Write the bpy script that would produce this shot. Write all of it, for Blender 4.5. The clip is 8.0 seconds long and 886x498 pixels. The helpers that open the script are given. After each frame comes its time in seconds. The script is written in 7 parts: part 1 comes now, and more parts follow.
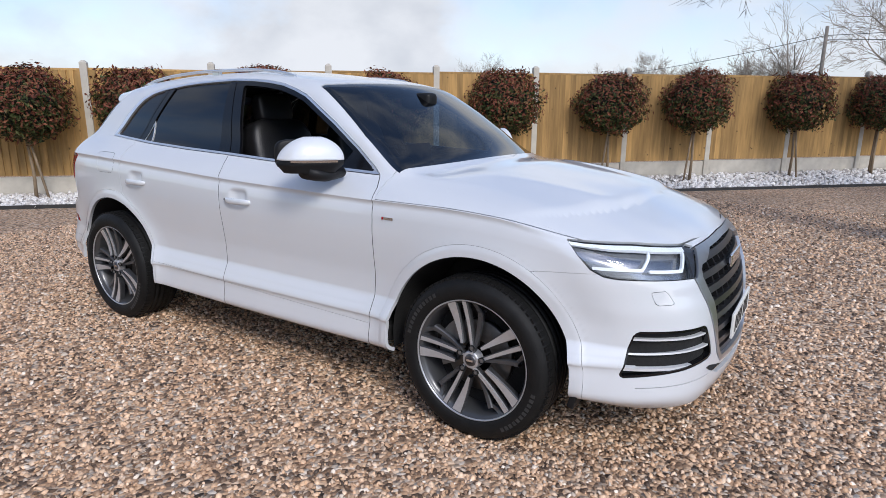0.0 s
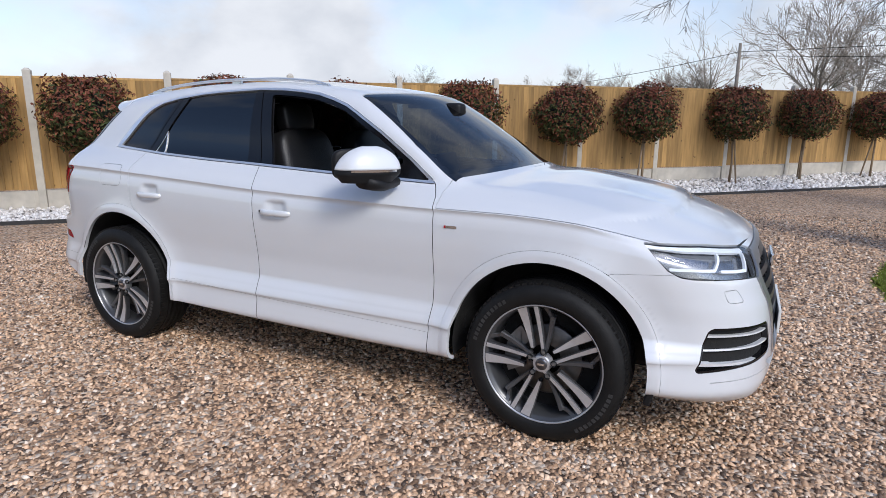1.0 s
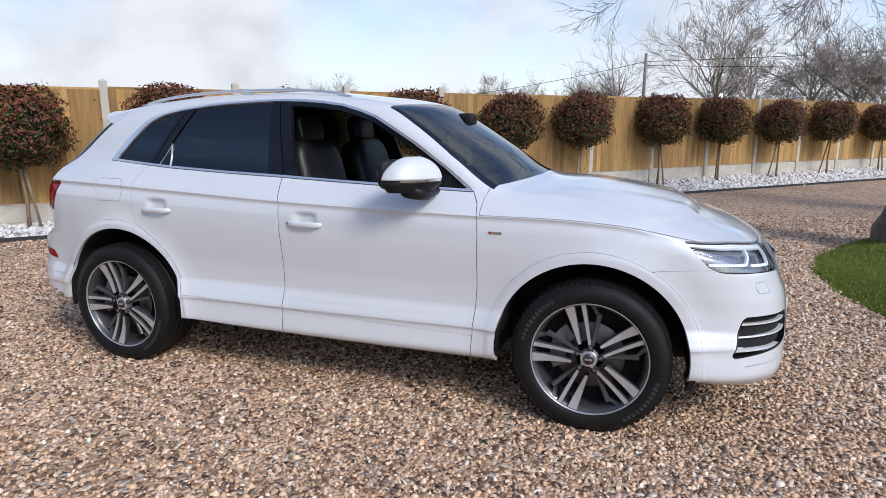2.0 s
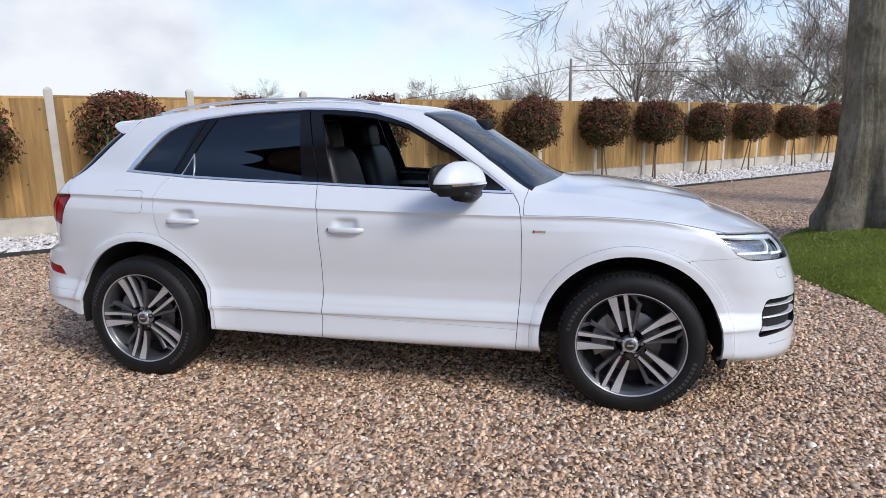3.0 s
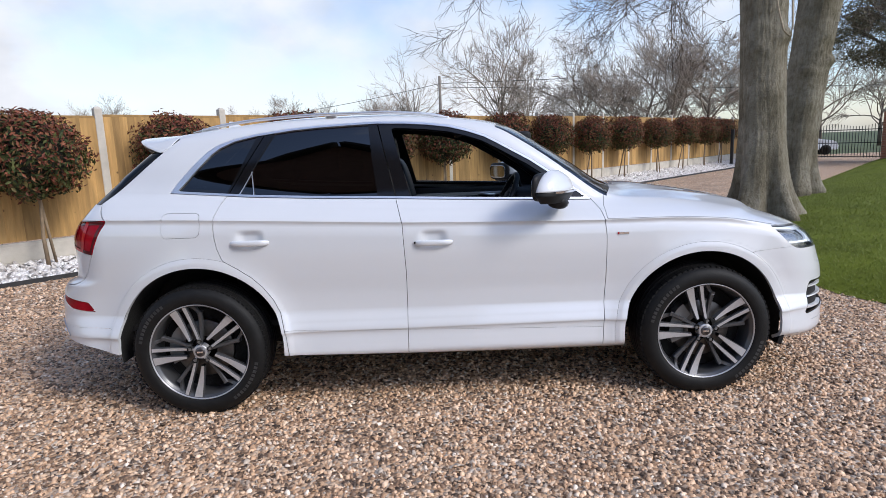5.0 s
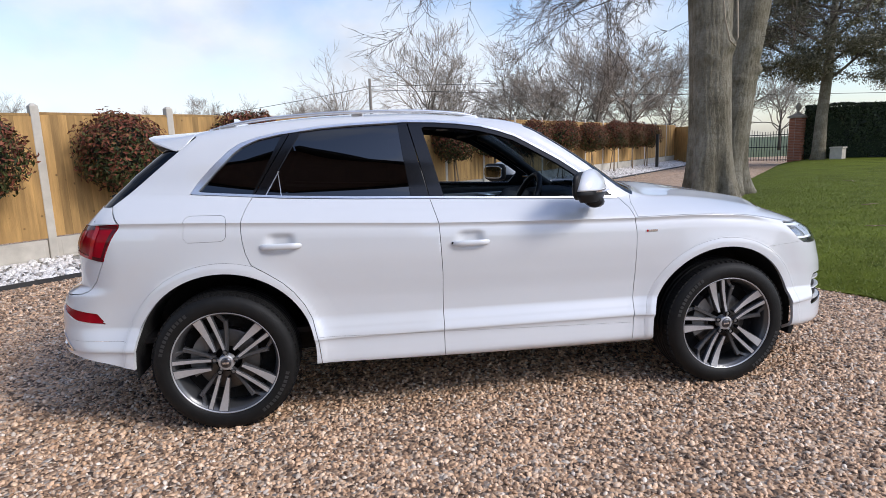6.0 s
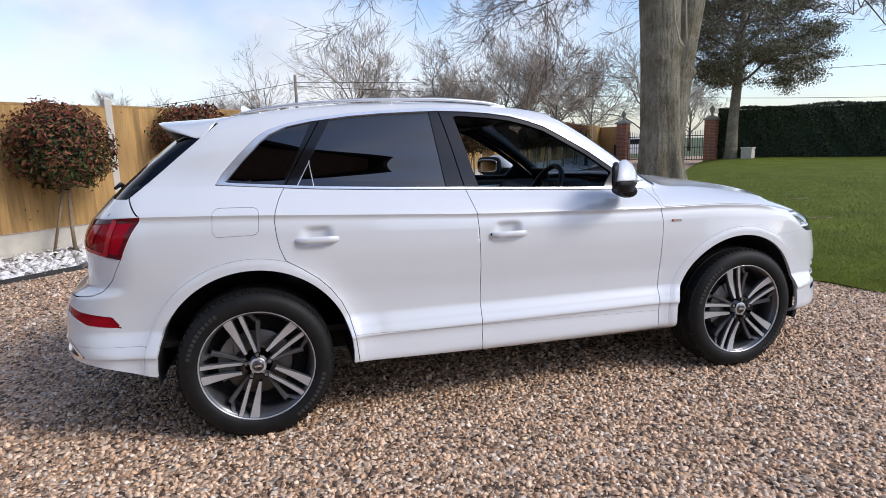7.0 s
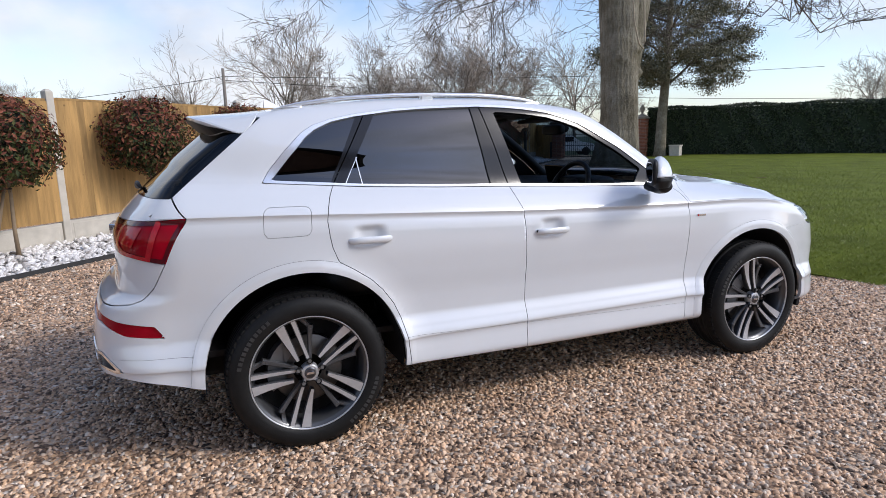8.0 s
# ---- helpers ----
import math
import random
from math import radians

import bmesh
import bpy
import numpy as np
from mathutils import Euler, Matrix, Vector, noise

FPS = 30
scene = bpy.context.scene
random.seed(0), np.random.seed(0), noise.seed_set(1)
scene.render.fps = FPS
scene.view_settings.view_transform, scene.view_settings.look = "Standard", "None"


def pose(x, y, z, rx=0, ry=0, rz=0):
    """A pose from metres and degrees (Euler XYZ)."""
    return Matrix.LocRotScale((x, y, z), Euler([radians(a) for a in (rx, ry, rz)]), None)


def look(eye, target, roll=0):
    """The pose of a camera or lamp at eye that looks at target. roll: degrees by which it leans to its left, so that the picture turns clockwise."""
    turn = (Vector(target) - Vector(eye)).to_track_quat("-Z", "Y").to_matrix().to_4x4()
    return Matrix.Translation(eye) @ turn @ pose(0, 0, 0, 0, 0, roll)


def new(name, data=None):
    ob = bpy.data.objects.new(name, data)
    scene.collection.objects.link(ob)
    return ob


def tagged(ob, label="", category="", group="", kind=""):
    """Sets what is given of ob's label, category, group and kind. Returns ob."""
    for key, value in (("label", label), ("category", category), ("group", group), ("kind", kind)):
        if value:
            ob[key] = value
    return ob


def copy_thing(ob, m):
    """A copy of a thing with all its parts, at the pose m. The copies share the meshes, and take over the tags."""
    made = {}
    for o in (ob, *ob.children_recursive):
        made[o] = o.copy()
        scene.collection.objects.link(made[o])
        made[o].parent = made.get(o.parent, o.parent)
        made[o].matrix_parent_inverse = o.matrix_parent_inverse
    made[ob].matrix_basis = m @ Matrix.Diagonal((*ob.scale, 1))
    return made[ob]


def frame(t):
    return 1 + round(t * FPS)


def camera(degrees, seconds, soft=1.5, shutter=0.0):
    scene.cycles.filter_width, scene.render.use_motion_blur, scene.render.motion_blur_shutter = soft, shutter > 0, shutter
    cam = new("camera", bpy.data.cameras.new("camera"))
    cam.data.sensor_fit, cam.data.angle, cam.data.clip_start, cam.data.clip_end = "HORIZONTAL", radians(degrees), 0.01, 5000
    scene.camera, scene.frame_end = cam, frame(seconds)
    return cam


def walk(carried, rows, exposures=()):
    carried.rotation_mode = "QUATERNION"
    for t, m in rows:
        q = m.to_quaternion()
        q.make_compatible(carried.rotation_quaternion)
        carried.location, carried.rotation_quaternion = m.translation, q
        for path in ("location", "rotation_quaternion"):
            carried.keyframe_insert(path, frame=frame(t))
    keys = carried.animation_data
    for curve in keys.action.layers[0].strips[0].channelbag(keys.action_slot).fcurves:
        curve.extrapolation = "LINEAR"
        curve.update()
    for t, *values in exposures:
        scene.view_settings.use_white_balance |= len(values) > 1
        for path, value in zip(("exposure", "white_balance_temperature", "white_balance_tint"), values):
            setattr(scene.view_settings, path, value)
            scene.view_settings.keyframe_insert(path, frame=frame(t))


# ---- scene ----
cam = camera(73.5, 8.0, soft=0.6)
PATH = [
    (0, (2.615, -2.994, 1.416), (1.551, -1.363, 0.96), 0.4),
    (0.5, (2.361, -3.205, 1.413), (1.385, -1.514, 0.979), 0.6),
    (1, (2.119, -3.312, 1.405), (1.242, -1.564, 0.985), 0.4),
    (1.5, (1.871, -3.484, 1.407), (1.109, -1.68, 0.998), 0.1),
    (2.8, (1.193, -3.834, 1.437), (0.745, -1.923, 1.053), -0.6),
    (3, (1.09, -3.909, 1.430), (0.678, -1.99, 1.047), -0.9),
    (3.5, (0.82, -4.06, 1.444), (0.517, -2.117, 1.076), -1.3),
    (4, (0.519, -4.074, 1.432), (0.322, -2.116, 1.076), -1.5),
    (4.5, (0.205, -4.117, 1.439), (0.118, -2.149, 1.094), -1.9),
    (6, (-0.684, -4.006, 1.435), (-0.409, -2.055, 1.095), -1.9),
    (6.5, (-1.001, -3.963, 1.428), (-0.597, -2.034, 1.084), -1.6),
    (7, (-1.262, -3.809, 1.401), (-0.737, -1.912, 1.051), -1.5),
    (7.5, (-1.518, -3.673, 1.402), (-0.882, -1.81, 1.045), -1.4),
    (8, (-1.813, -3.563, 1.411), (-1.069, -1.743, 1.046), -1.3),
]
walk(cam, [(t, look(eye, target, roll)) for t, eye, target, roll in PATH], exposures=[(0, 0.39, 6430, 10), (3, 0.53, 6450, 10), (6, 0.57, 6520, 11), (8, 0.56, 6520, 11)])

# ---- world and sun ----
SUN_AZ, SUN_EL = radians(-36), radians(39)   # azimuth from +x towards +y
world = bpy.data.worlds.new("sky")
scene.world = world
world.use_nodes = True
wn, wl = world.node_tree.nodes, world.node_tree.links
wn.clear()
out = wn.new("ShaderNodeOutputWorld")
bg = wn.new("ShaderNodeBackground")
sky = wn.new("ShaderNodeTexSky")
sky.sky_type, sky.sun_disc = "NISHITA", False
sky.sun_elevation, sky.sun_rotation = SUN_EL, math.pi / 2 - SUN_AZ
tc = wn.new("ShaderNodeTexCoord")
mp = wn.new("ShaderNodeMapping")
mp.inputs["Scale"].default_value = (1, 1, 1.6)
mp.inputs["Location"].default_value = (0.35, 0.1, 0.0)
cl = wn.new("ShaderNodeTexNoise")
cl.inputs["Scale"].default_value, cl.inputs["Detail"].default_value, cl.inputs["Roughness"].default_value = 3.0, 12, 0.52
cr = wn.new("ShaderNodeValToRGB")
cr.color_ramp.elements[0].position, cr.color_ramp.elements[1].position = 0.30, 0.58
cl2 = wn.new("ShaderNodeTexNoise")
cl2.inputs["Scale"].default_value, cl2.inputs["Detail"].default_value = 4.5, 9
cr2 = wn.new("ShaderNodeValToRGB")
cr2.color_ramp.elements[0].position, cr2.color_ramp.elements[1].position = 0.34, 0.60
cr2.color_ramp.elements[0].color, cr2.color_ramp.elements[1].color = (5.6, 6.0, 6.8, 1), (8.3, 8.6, 9.2, 1)
mix = wn.new("ShaderNodeMixRGB")
gain = wn.new("ShaderNodeMixRGB")
gain.blend_type = "MULTIPLY"
gain.inputs[0].default_value = 1.0
gain.inputs[2].default_value = (1.72, 1.75, 1.93, 1)
wl.new(tc.outputs["Generated"], mp.inputs["Vector"])
wl.new(mp.outputs["Vector"], cl.inputs["Vector"])
wl.new(mp.outputs["Vector"], cl2.inputs["Vector"])
# the cover is thick towards the horizon and broken overhead, and uneven from quarter to quarter
sepc = wn.new("ShaderNodeSeparateXYZ")
wl.new(tc.outputs["Generated"], sepc.inputs["Vector"])


def muladd(a, b, c):
    n_ = wn.new("ShaderNodeMath")
    n_.operation = "MULTIPLY_ADD"
    for s_, q_ in zip(n_.inputs, (a, b, c)):
        if isinstance(q_, (int, float)):
            s_.default_value = q_
        else:
            wl.new(q_, s_)
    return n_.outputs["Value"]


quarter_ = muladd(sepc.outputs["X"], sepc.outputs["Y"], 0.0)
cover = muladd(quarter_, -0.22, cl.outputs["Fac"])
cover = muladd(sepc.outputs["Z"], -0.22, cover)
cover = muladd(1.0, -0.03, cover)
wl.new(cover, cr.inputs["Fac"])
wl.new(muladd(sepc.outputs["Y"], 0.08, cl2.outputs["Fac"]), cr2.inputs["Fac"])
wl.new(sky.outputs["Color"], gain.inputs[1])
wl.new(cr.outputs["Color"], mix.inputs[0])
wl.new(gain.outputs["Color"], mix.inputs[1])
wl.new(cr2.outputs["Color"], mix.inputs[2])
# an overcast sky is brighter overhead than at the horizon
sepw = wn.new("ShaderNodeSeparateXYZ")
zen = wn.new("ShaderNodeMapRange")
zen.inputs["From Min"].default_value, zen.inputs["From Max"].default_value = 0.1, 0.9
zen.inputs["To Min"].default_value, zen.inputs["To Max"].default_value = 0.76, 0.66
zmul = wn.new("ShaderNodeVectorMath")
zmul.operation = "SCALE"
wl.new(tc.outputs["Generated"], sepw.inputs["Vector"])
wl.new(sepw.outputs["Z"], zen.inputs["Value"])
wl.new(mix.outputs["Color"], zmul.inputs[0])
wl.new(zen.outputs["Result"], zmul.inputs["Scale"])
# thin cloud glows round the sun
sdir = (math.cos(SUN_AZ) * math.cos(SUN_EL), math.sin(SUN_AZ) * math.cos(SUN_EL), math.sin(SUN_EL))
dotn = wn.new("ShaderNodeVectorMath")
dotn.operation = "DOT_PRODUCT"
dotn.inputs[1].default_value = sdir
wl.new(tc.outputs["Generated"], dotn.inputs[0])
clampn = wn.new("ShaderNodeMath")
clampn.operation = "MAXIMUM"
clampn.inputs[1].default_value = 0.0
wl.new(dotn.outputs["Value"], clampn.inputs[0])
pown = wn.new("ShaderNodeMath")
pown.operation = "POWER"
pown.inputs[1].default_value = 4.0
wl.new(clampn.outputs["Value"], pown.inputs[0])
glowm = wn.new("ShaderNodeVectorMath")
glowm.operation = "SCALE"
wl.new(zmul.outputs["Vector"], glowm.inputs[0])
wl.new(muladd(pown.outputs["Value"], 0.9, 1.0), glowm.inputs["Scale"])
wl.new(glowm.outputs["Vector"], bg.inputs["Color"])
bg.inputs["Strength"].default_value = 0.10
wl.new(bg.outputs["Background"], out.inputs["Surface"])

sun_data = bpy.data.lights.new("sun", "SUN")
sun_data.energy, sun_data.angle, sun_data.color = 1.4, radians(16), (1.0, 0.97, 0.925)
sun = new("sun", sun_data)
sun_dir = Vector((math.cos(SUN_AZ) * math.cos(SUN_EL), math.sin(SUN_AZ) * math.cos(SUN_EL), math.sin(SUN_EL)))
sun.matrix_world = look(sun_dir * 60, (0, 0, 0))


# ---- materials ----
def material(name, color=(0.5, 0.5, 0.5), rough=0.5, metal=0.0, coat=0.0, vary=0.0, scale=8.0, bump=0.0, bump_scale=60.0, spec=0.5, obj=0.0, island=0.0, stretch=(1, 1, 1)):
    m = bpy.data.materials.new(name)
    m.use_nodes = True
    nt = m.node_tree
    p = nt.nodes["Principled BSDF"]
    p.inputs["Base Color"].default_value = (*color, 1)
    p.inputs["Roughness"].default_value = rough
    p.inputs["Metallic"].default_value = metal
    p.inputs["Coat Weight"].default_value = coat
    p.inputs["Coat Roughness"].default_value = 0.03
    p.inputs["Specular IOR Level"].default_value = spec
    co = nt.nodes.new("ShaderNodeTexCoord")
    mpn = nt.nodes.new("ShaderNodeMapping")
    mpn.inputs["Scale"].default_value = stretch
    nt.links.new(co.outputs["Object"], mpn.inputs["Vector"])
    if obj:
        inf = nt.nodes.new("ShaderNodeObjectInfo")
        shift = nt.nodes.new("ShaderNodeVectorMath")
        shift.operation = "MULTIPLY_ADD"
        shift.inputs[1].default_value = (37, 53, 71)
        nt.links.new(inf.outputs["Random"], shift.inputs[0])
        nt.links.new(mpn.outputs["Vector"], shift.inputs[2])
        mpn = shift
    if vary or obj or island:
        last = None
        n1 = nt.nodes.new("ShaderNodeTexNoise")
        n1.inputs["Scale"].default_value, n1.inputs["Detail"].default_value = scale, 7
        nt.links.new(mpn.outputs["Vector"], n1.inputs["Vector"])
        hsv = nt.nodes.new("ShaderNodeHueSaturation")
        hsv.inputs["Color"].default_value = (*color, 1)
        mr = nt.nodes.new("ShaderNodeMapRange")
        mr.inputs["From Min"].default_value, mr.inputs["From Max"].default_value = 0.3, 0.7
        mr.inputs["To Min"].default_value, mr.inputs["To Max"].default_value = 1 - vary, 1 + vary
        nt.links.new(n1.outputs["Fac"], mr.inputs["Value"])
        last = mr.outputs["Result"]
        if obj or island:
            src = nt.nodes.new("ShaderNodeObjectInfo" if obj else "ShaderNodeNewGeometry")
            r = src.outputs["Random"] if obj else src.outputs["Random Per Island"]
            m2 = nt.nodes.new("ShaderNodeMapRange")
            m2.inputs["To Min"].default_value, m2.inputs["To Max"].default_value = 1 - (obj or island), 1 + (obj or island)
            nt.links.new(r, m2.inputs["Value"])
            mu = nt.nodes.new("ShaderNodeMath")
            mu.operation = "MULTIPLY"
            nt.links.new(last, mu.inputs[0])
            nt.links.new(m2.outputs["Result"], mu.inputs[1])
            last = mu.outputs["Value"]
        nt.links.new(last, hsv.inputs["Value"])
        nt.links.new(hsv.outputs["Color"], p.inputs["Base Color"])
    if bump:
        n2 = nt.nodes.new("ShaderNodeTexNoise")
        n2.inputs["Scale"].default_value, n2.inputs["Detail"].default_value = bump_scale, 8
        nt.links.new(mpn.outputs["Vector"], n2.inputs["Vector"])
        b = nt.nodes.new("ShaderNodeBump")
        b.inputs["Strength"].default_value, b.inputs["Distance"].default_value = bump, 0.02
        nt.links.new(n2.outputs["Fac"], b.inputs["Height"])
        nt.links.new(b.outputs["Normal"], p.inputs["Normal"])
    return m


def ramp_island(m, stops, obj=False):
    """Colour each loose piece (or object) of a material from a ramp of (position, colour)."""
    nt = m.node_tree
    p = nt.nodes["Principled BSDF"]
    src = nt.nodes.new("ShaderNodeObjectInfo" if obj else "ShaderNodeNewGeometry")
    cr = nt.nodes.new("ShaderNodeValToRGB")
    cr.color_ramp.interpolation = "LINEAR"
    while len(cr.color_ramp.elements) < len(stops):
        cr.color_ramp.elements.new(0.5)
    for e, (pos, c) in zip(cr.color_ramp.elements, stops):
        e.position, e.color = pos, (*c, 1)
    nt.links.new(src.outputs["Random" if obj else "Random Per Island"], cr.inputs["Fac"])
    n1 = nt.nodes.new("ShaderNodeTexNoise")
    n1.inputs["Scale"].default_value, n1.inputs["Detail"].default_value = 40, 5
    hs = nt.nodes.new("ShaderNodeHueSaturation")
    mr = nt.nodes.new("ShaderNodeMapRange")
    mr.inputs["From Min"].default_value, mr.inputs["From Max"].default_value = 0.3, 0.7
    mr.inputs["To Min"].default_value, mr.inputs["To Max"].default_value = 0.68, 1.32
    co = nt.nodes.new("ShaderNodeTexCoord")
    nt.links.new(co.outputs["Object"], n1.inputs["Vector"])
    nt.links.new(n1.outputs["Fac"], mr.inputs["Value"])
    nt.links.new(mr.outputs["Result"], hs.inputs["Value"])
    nt.links.new(cr.outputs["Color"], hs.inputs["Color"])
    nt.links.new(hs.outputs["Color"], p.inputs["Base Color"])
    return m


def glass(name, tint, rough=0.0, ior=1.5):
    m = bpy.data.materials.new(name)
    m.use_nodes = True
    nt = m.node_tree
    nt.nodes.clear()
    o = nt.nodes.new("ShaderNodeOutputMaterial")
    tr = nt.nodes.new("ShaderNodeBsdfTransparent")
    tr.inputs["Color"].default_value = (*tint, 1)
    gl = nt.nodes.new("ShaderNodeBsdfGlossy")
    gl.inputs["Roughness"].default_value = rough
    # gloss by Schlick's rule, alike from both sides of a thin sheet
    r0 = ((ior - 1) / (ior + 1)) ** 2
    lw_ = nt.nodes.new("ShaderNodeLayerWeight")
    lw_.inputs["Blend"].default_value = 0.5
    pw = nt.nodes.new("ShaderNodeMath")
    pw.operation = "POWER"
    pw.inputs[1].default_value = 5.0
    ma = nt.nodes.new("ShaderNodeMath")
    ma.operation = "MULTIPLY_ADD"
    ma.inputs[1].default_value, ma.inputs[2].default_value = 1 - r0, r0
    nt.links.new(lw_.outputs["Facing"], pw.inputs[0])
    nt.links.new(pw.outputs["Value"], ma.inputs[0])
    mx = nt.nodes.new("ShaderNodeMixShader")
    nt.links.new(ma.outputs["Value"], mx.inputs["Fac"])
    nt.links.new(tr.outputs["BSDF"], mx.inputs[1])
    nt.links.new(gl.outputs["BSDF"], mx.inputs[2])
    nt.links.new(mx.outputs["Shader"], o.inputs["Surface"])
    return m


M_PAINT = material("white_paint", (0.67, 0.69, 0.715), 0.30, coat=1.0, vary=0.015, scale=1.5, spec=0.4)
M_PAINT.node_tree.nodes["Principled BSDF"].inputs["Coat IOR"].default_value = 1.7
M_BLACK = material("black_plastic", (0.010, 0.010, 0.011), 0.5, spec=0.25, bump=0.05, bump_scale=400, vary=0.1)
M_GLOSSBLACK = material("gloss_black_trim", (0.006, 0.006, 0.007), 0.16, spec=0.45)
M_CHROME = material("polished_aluminium", (0.78, 0.79, 0.80), 0.16, 1.0, vary=0.03, scale=30)
M_SATIN = material("satin_silver", (0.88, 0.89, 0.90), 0.28, 0.85, vary=0.04, scale=40)
M_GREYMETAL = material("grey_grille_frame", (0.16, 0.165, 0.18), 0.30, 0.9, vary=0.05)
M_FRAMEGREY = material("satin_grille_surround", (0.60, 0.61, 0.63), 0.30, 0.9, vary=0.05, scale=30)
M_RIM = material("machined_alloy", (0.56, 0.565, 0.58), 0.34, 0.6, vary=0.05, scale=60)
M_RIMLIP = material("polished_rim_lip", (0.50, 0.51, 0.53), 0.30, 0.6, vary=0.05, scale=60)
M_RIMDARK = material("anthracite_rim_paint", (0.075, 0.077, 0.082), 0.35, 0.4, coat=0.3, vary=0.08)
M_TYRE = material("tyre_rubber", (0.008, 0.008, 0.008), 0.6, spec=0.25, bump=0.12, bump_scale=180, vary=0.25, scale=20)
M_BLADESILVER = material("bright_silver_paint", (0.72, 0.73, 0.74), 0.28, 0.15, vary=0.04, scale=30)
M_TYREMARK = material("worn_tyre_lettering", (0.030, 0.030, 0.030), 0.6, vary=0.3, scale=30)
M_DISC = material("brake_disc_steel", (0.14, 0.135, 0.13), 0.45, 1.0, vary=0.15, scale=40)
M_CALIPER = material("brake_caliper_metal", (0.20, 0.20, 0.20), 0.5, 0.7, vary=0.15)
M_DARK = material("wheel_well_felt", (0.008, 0.008, 0.008), 0.9, vary=0.2, bump=0.2)
M_CABIN = material("dark_cabin_trim", (0.010, 0.010, 0.012), 0.6, bump=0.1, bump_scale=300, vary=0.15)
M_LEATHER = material("black_leather", (0.010, 0.010, 0.011), 0.42, bump=0.15, bump_scale=120, vary=0.2)
M_LINER = material("grey_headliner", (0.10, 0.10, 0.105), 0.9, vary=0.08)
M_GLASSCLEAR = glass("windscreen_glass", (0.13, 0.19, 0.26), ior=2.2)
M_SIDEGLASS = glass("side_glass", (0.78, 0.82, 0.83), ior=1.5)
M_GLASSTINT = glass("privacy_glass", (0.012, 0.013, 0.015), ior=2.0)
M_GLASSREAR = glass("rear_window_glass", (0.03, 0.033, 0.04), ior=1.6)
M_LENS = glass("headlamp_lens", (0.93, 0.95, 0.97), ior=1.45)
M_LAMPBACK = material("lamp_reflector", (0.34, 0.34, 0.35), 0.22, 0.85, vary=0.1, scale=30)
M_LED = material("led_guide", (0.85, 0.88, 0.92), 0.25, vary=0.03)
M_LED.node_tree.nodes["Principled BSDF"].inputs["Emission Color"].default_value = (0.9, 0.95, 1, 1)
M_LED.node_tree.nodes["Principled BSDF"].inputs["Emission Strength"].default_value = 0.12
M_REDLENS = material("red_lamp_lens", (0.30, 0.001, 0.010), 0.10, spec=0.12, coat=0.04, vary=0.25, scale=9)
M_REDDARK = material("dark_red_lens", (0.07, 0.001, 0.005), 0.08, spec=0.25, coat=0.35, vary=0.2, scale=9)
M_REDBRIGHT = material("bright_red_light_guide", (0.44, 0.006, 0.016), 0.15, spec=0.3, coat=0.3, vary=0.15, scale=30)
M_PLATE = material("number_plate_white", (0.78, 0.78, 0.74), 0.35, vary=0.03)


# ---- building helpers ----
def smooth(me, on=True):
    me.polygons.foreach_set("use_smooth", [on] * len(me.polygons))
    return me


def part(name, bm, mat, parent, label="", soft=False):
    me = bpy.data.meshes.new(name)
    bm.to_mesh(me)
    bm.free()
    me.materials.append(mat)
    smooth(me, soft)
    ob = new(name, me)
    ob.parent = parent
    return tagged(ob, label)


def mesh_from(name, verts, faces, mat, soft=False):
    me = bpy.data.meshes.new(name)
    me.from_pydata([tuple(v) for v in verts], [], [tuple(f) for f in faces])
    me.materials.append(mat)
    return smooth(me, soft)


def fast_mesh(name, verts, tris, mat, soft=True):
    """A mesh from arrays of vertices and triangles."""
    me = bpy.data.meshes.new(name)
    verts, tris = np.asarray(verts, np.float32), np.asarray(tris, np.int32)
    me.vertices.add(len(verts))
    me.vertices.foreach_set("co", verts.ravel())
    me.loops.add(tris.size)
    me.loops.foreach_set("vertex_index", tris.ravel())
    me.polygons.add(len(tris))
    me.polygons.foreach_set("loop_start", np.arange(0, tris.size, 3, dtype=np.int32))
    me.update(calc_edges=True)
    me.materials.append(mat)
    return smooth(me, soft)


def box(bm, size, at=(0, 0, 0), turn=None, bevel=0.0):
    m = Matrix.Translation(at) @ (turn or Matrix()) @ Matrix.Diagonal((*size, 1))
    r = bmesh.ops.create_cube(bm, size=1, matrix=m)
    if bevel:
        es = list({e for v in r["verts"] for e in v.link_edges})
        bmesh.ops.bevel(bm, geom=es, offset=bevel, segments=2, affect="EDGES", profile=0.6)
    return bm


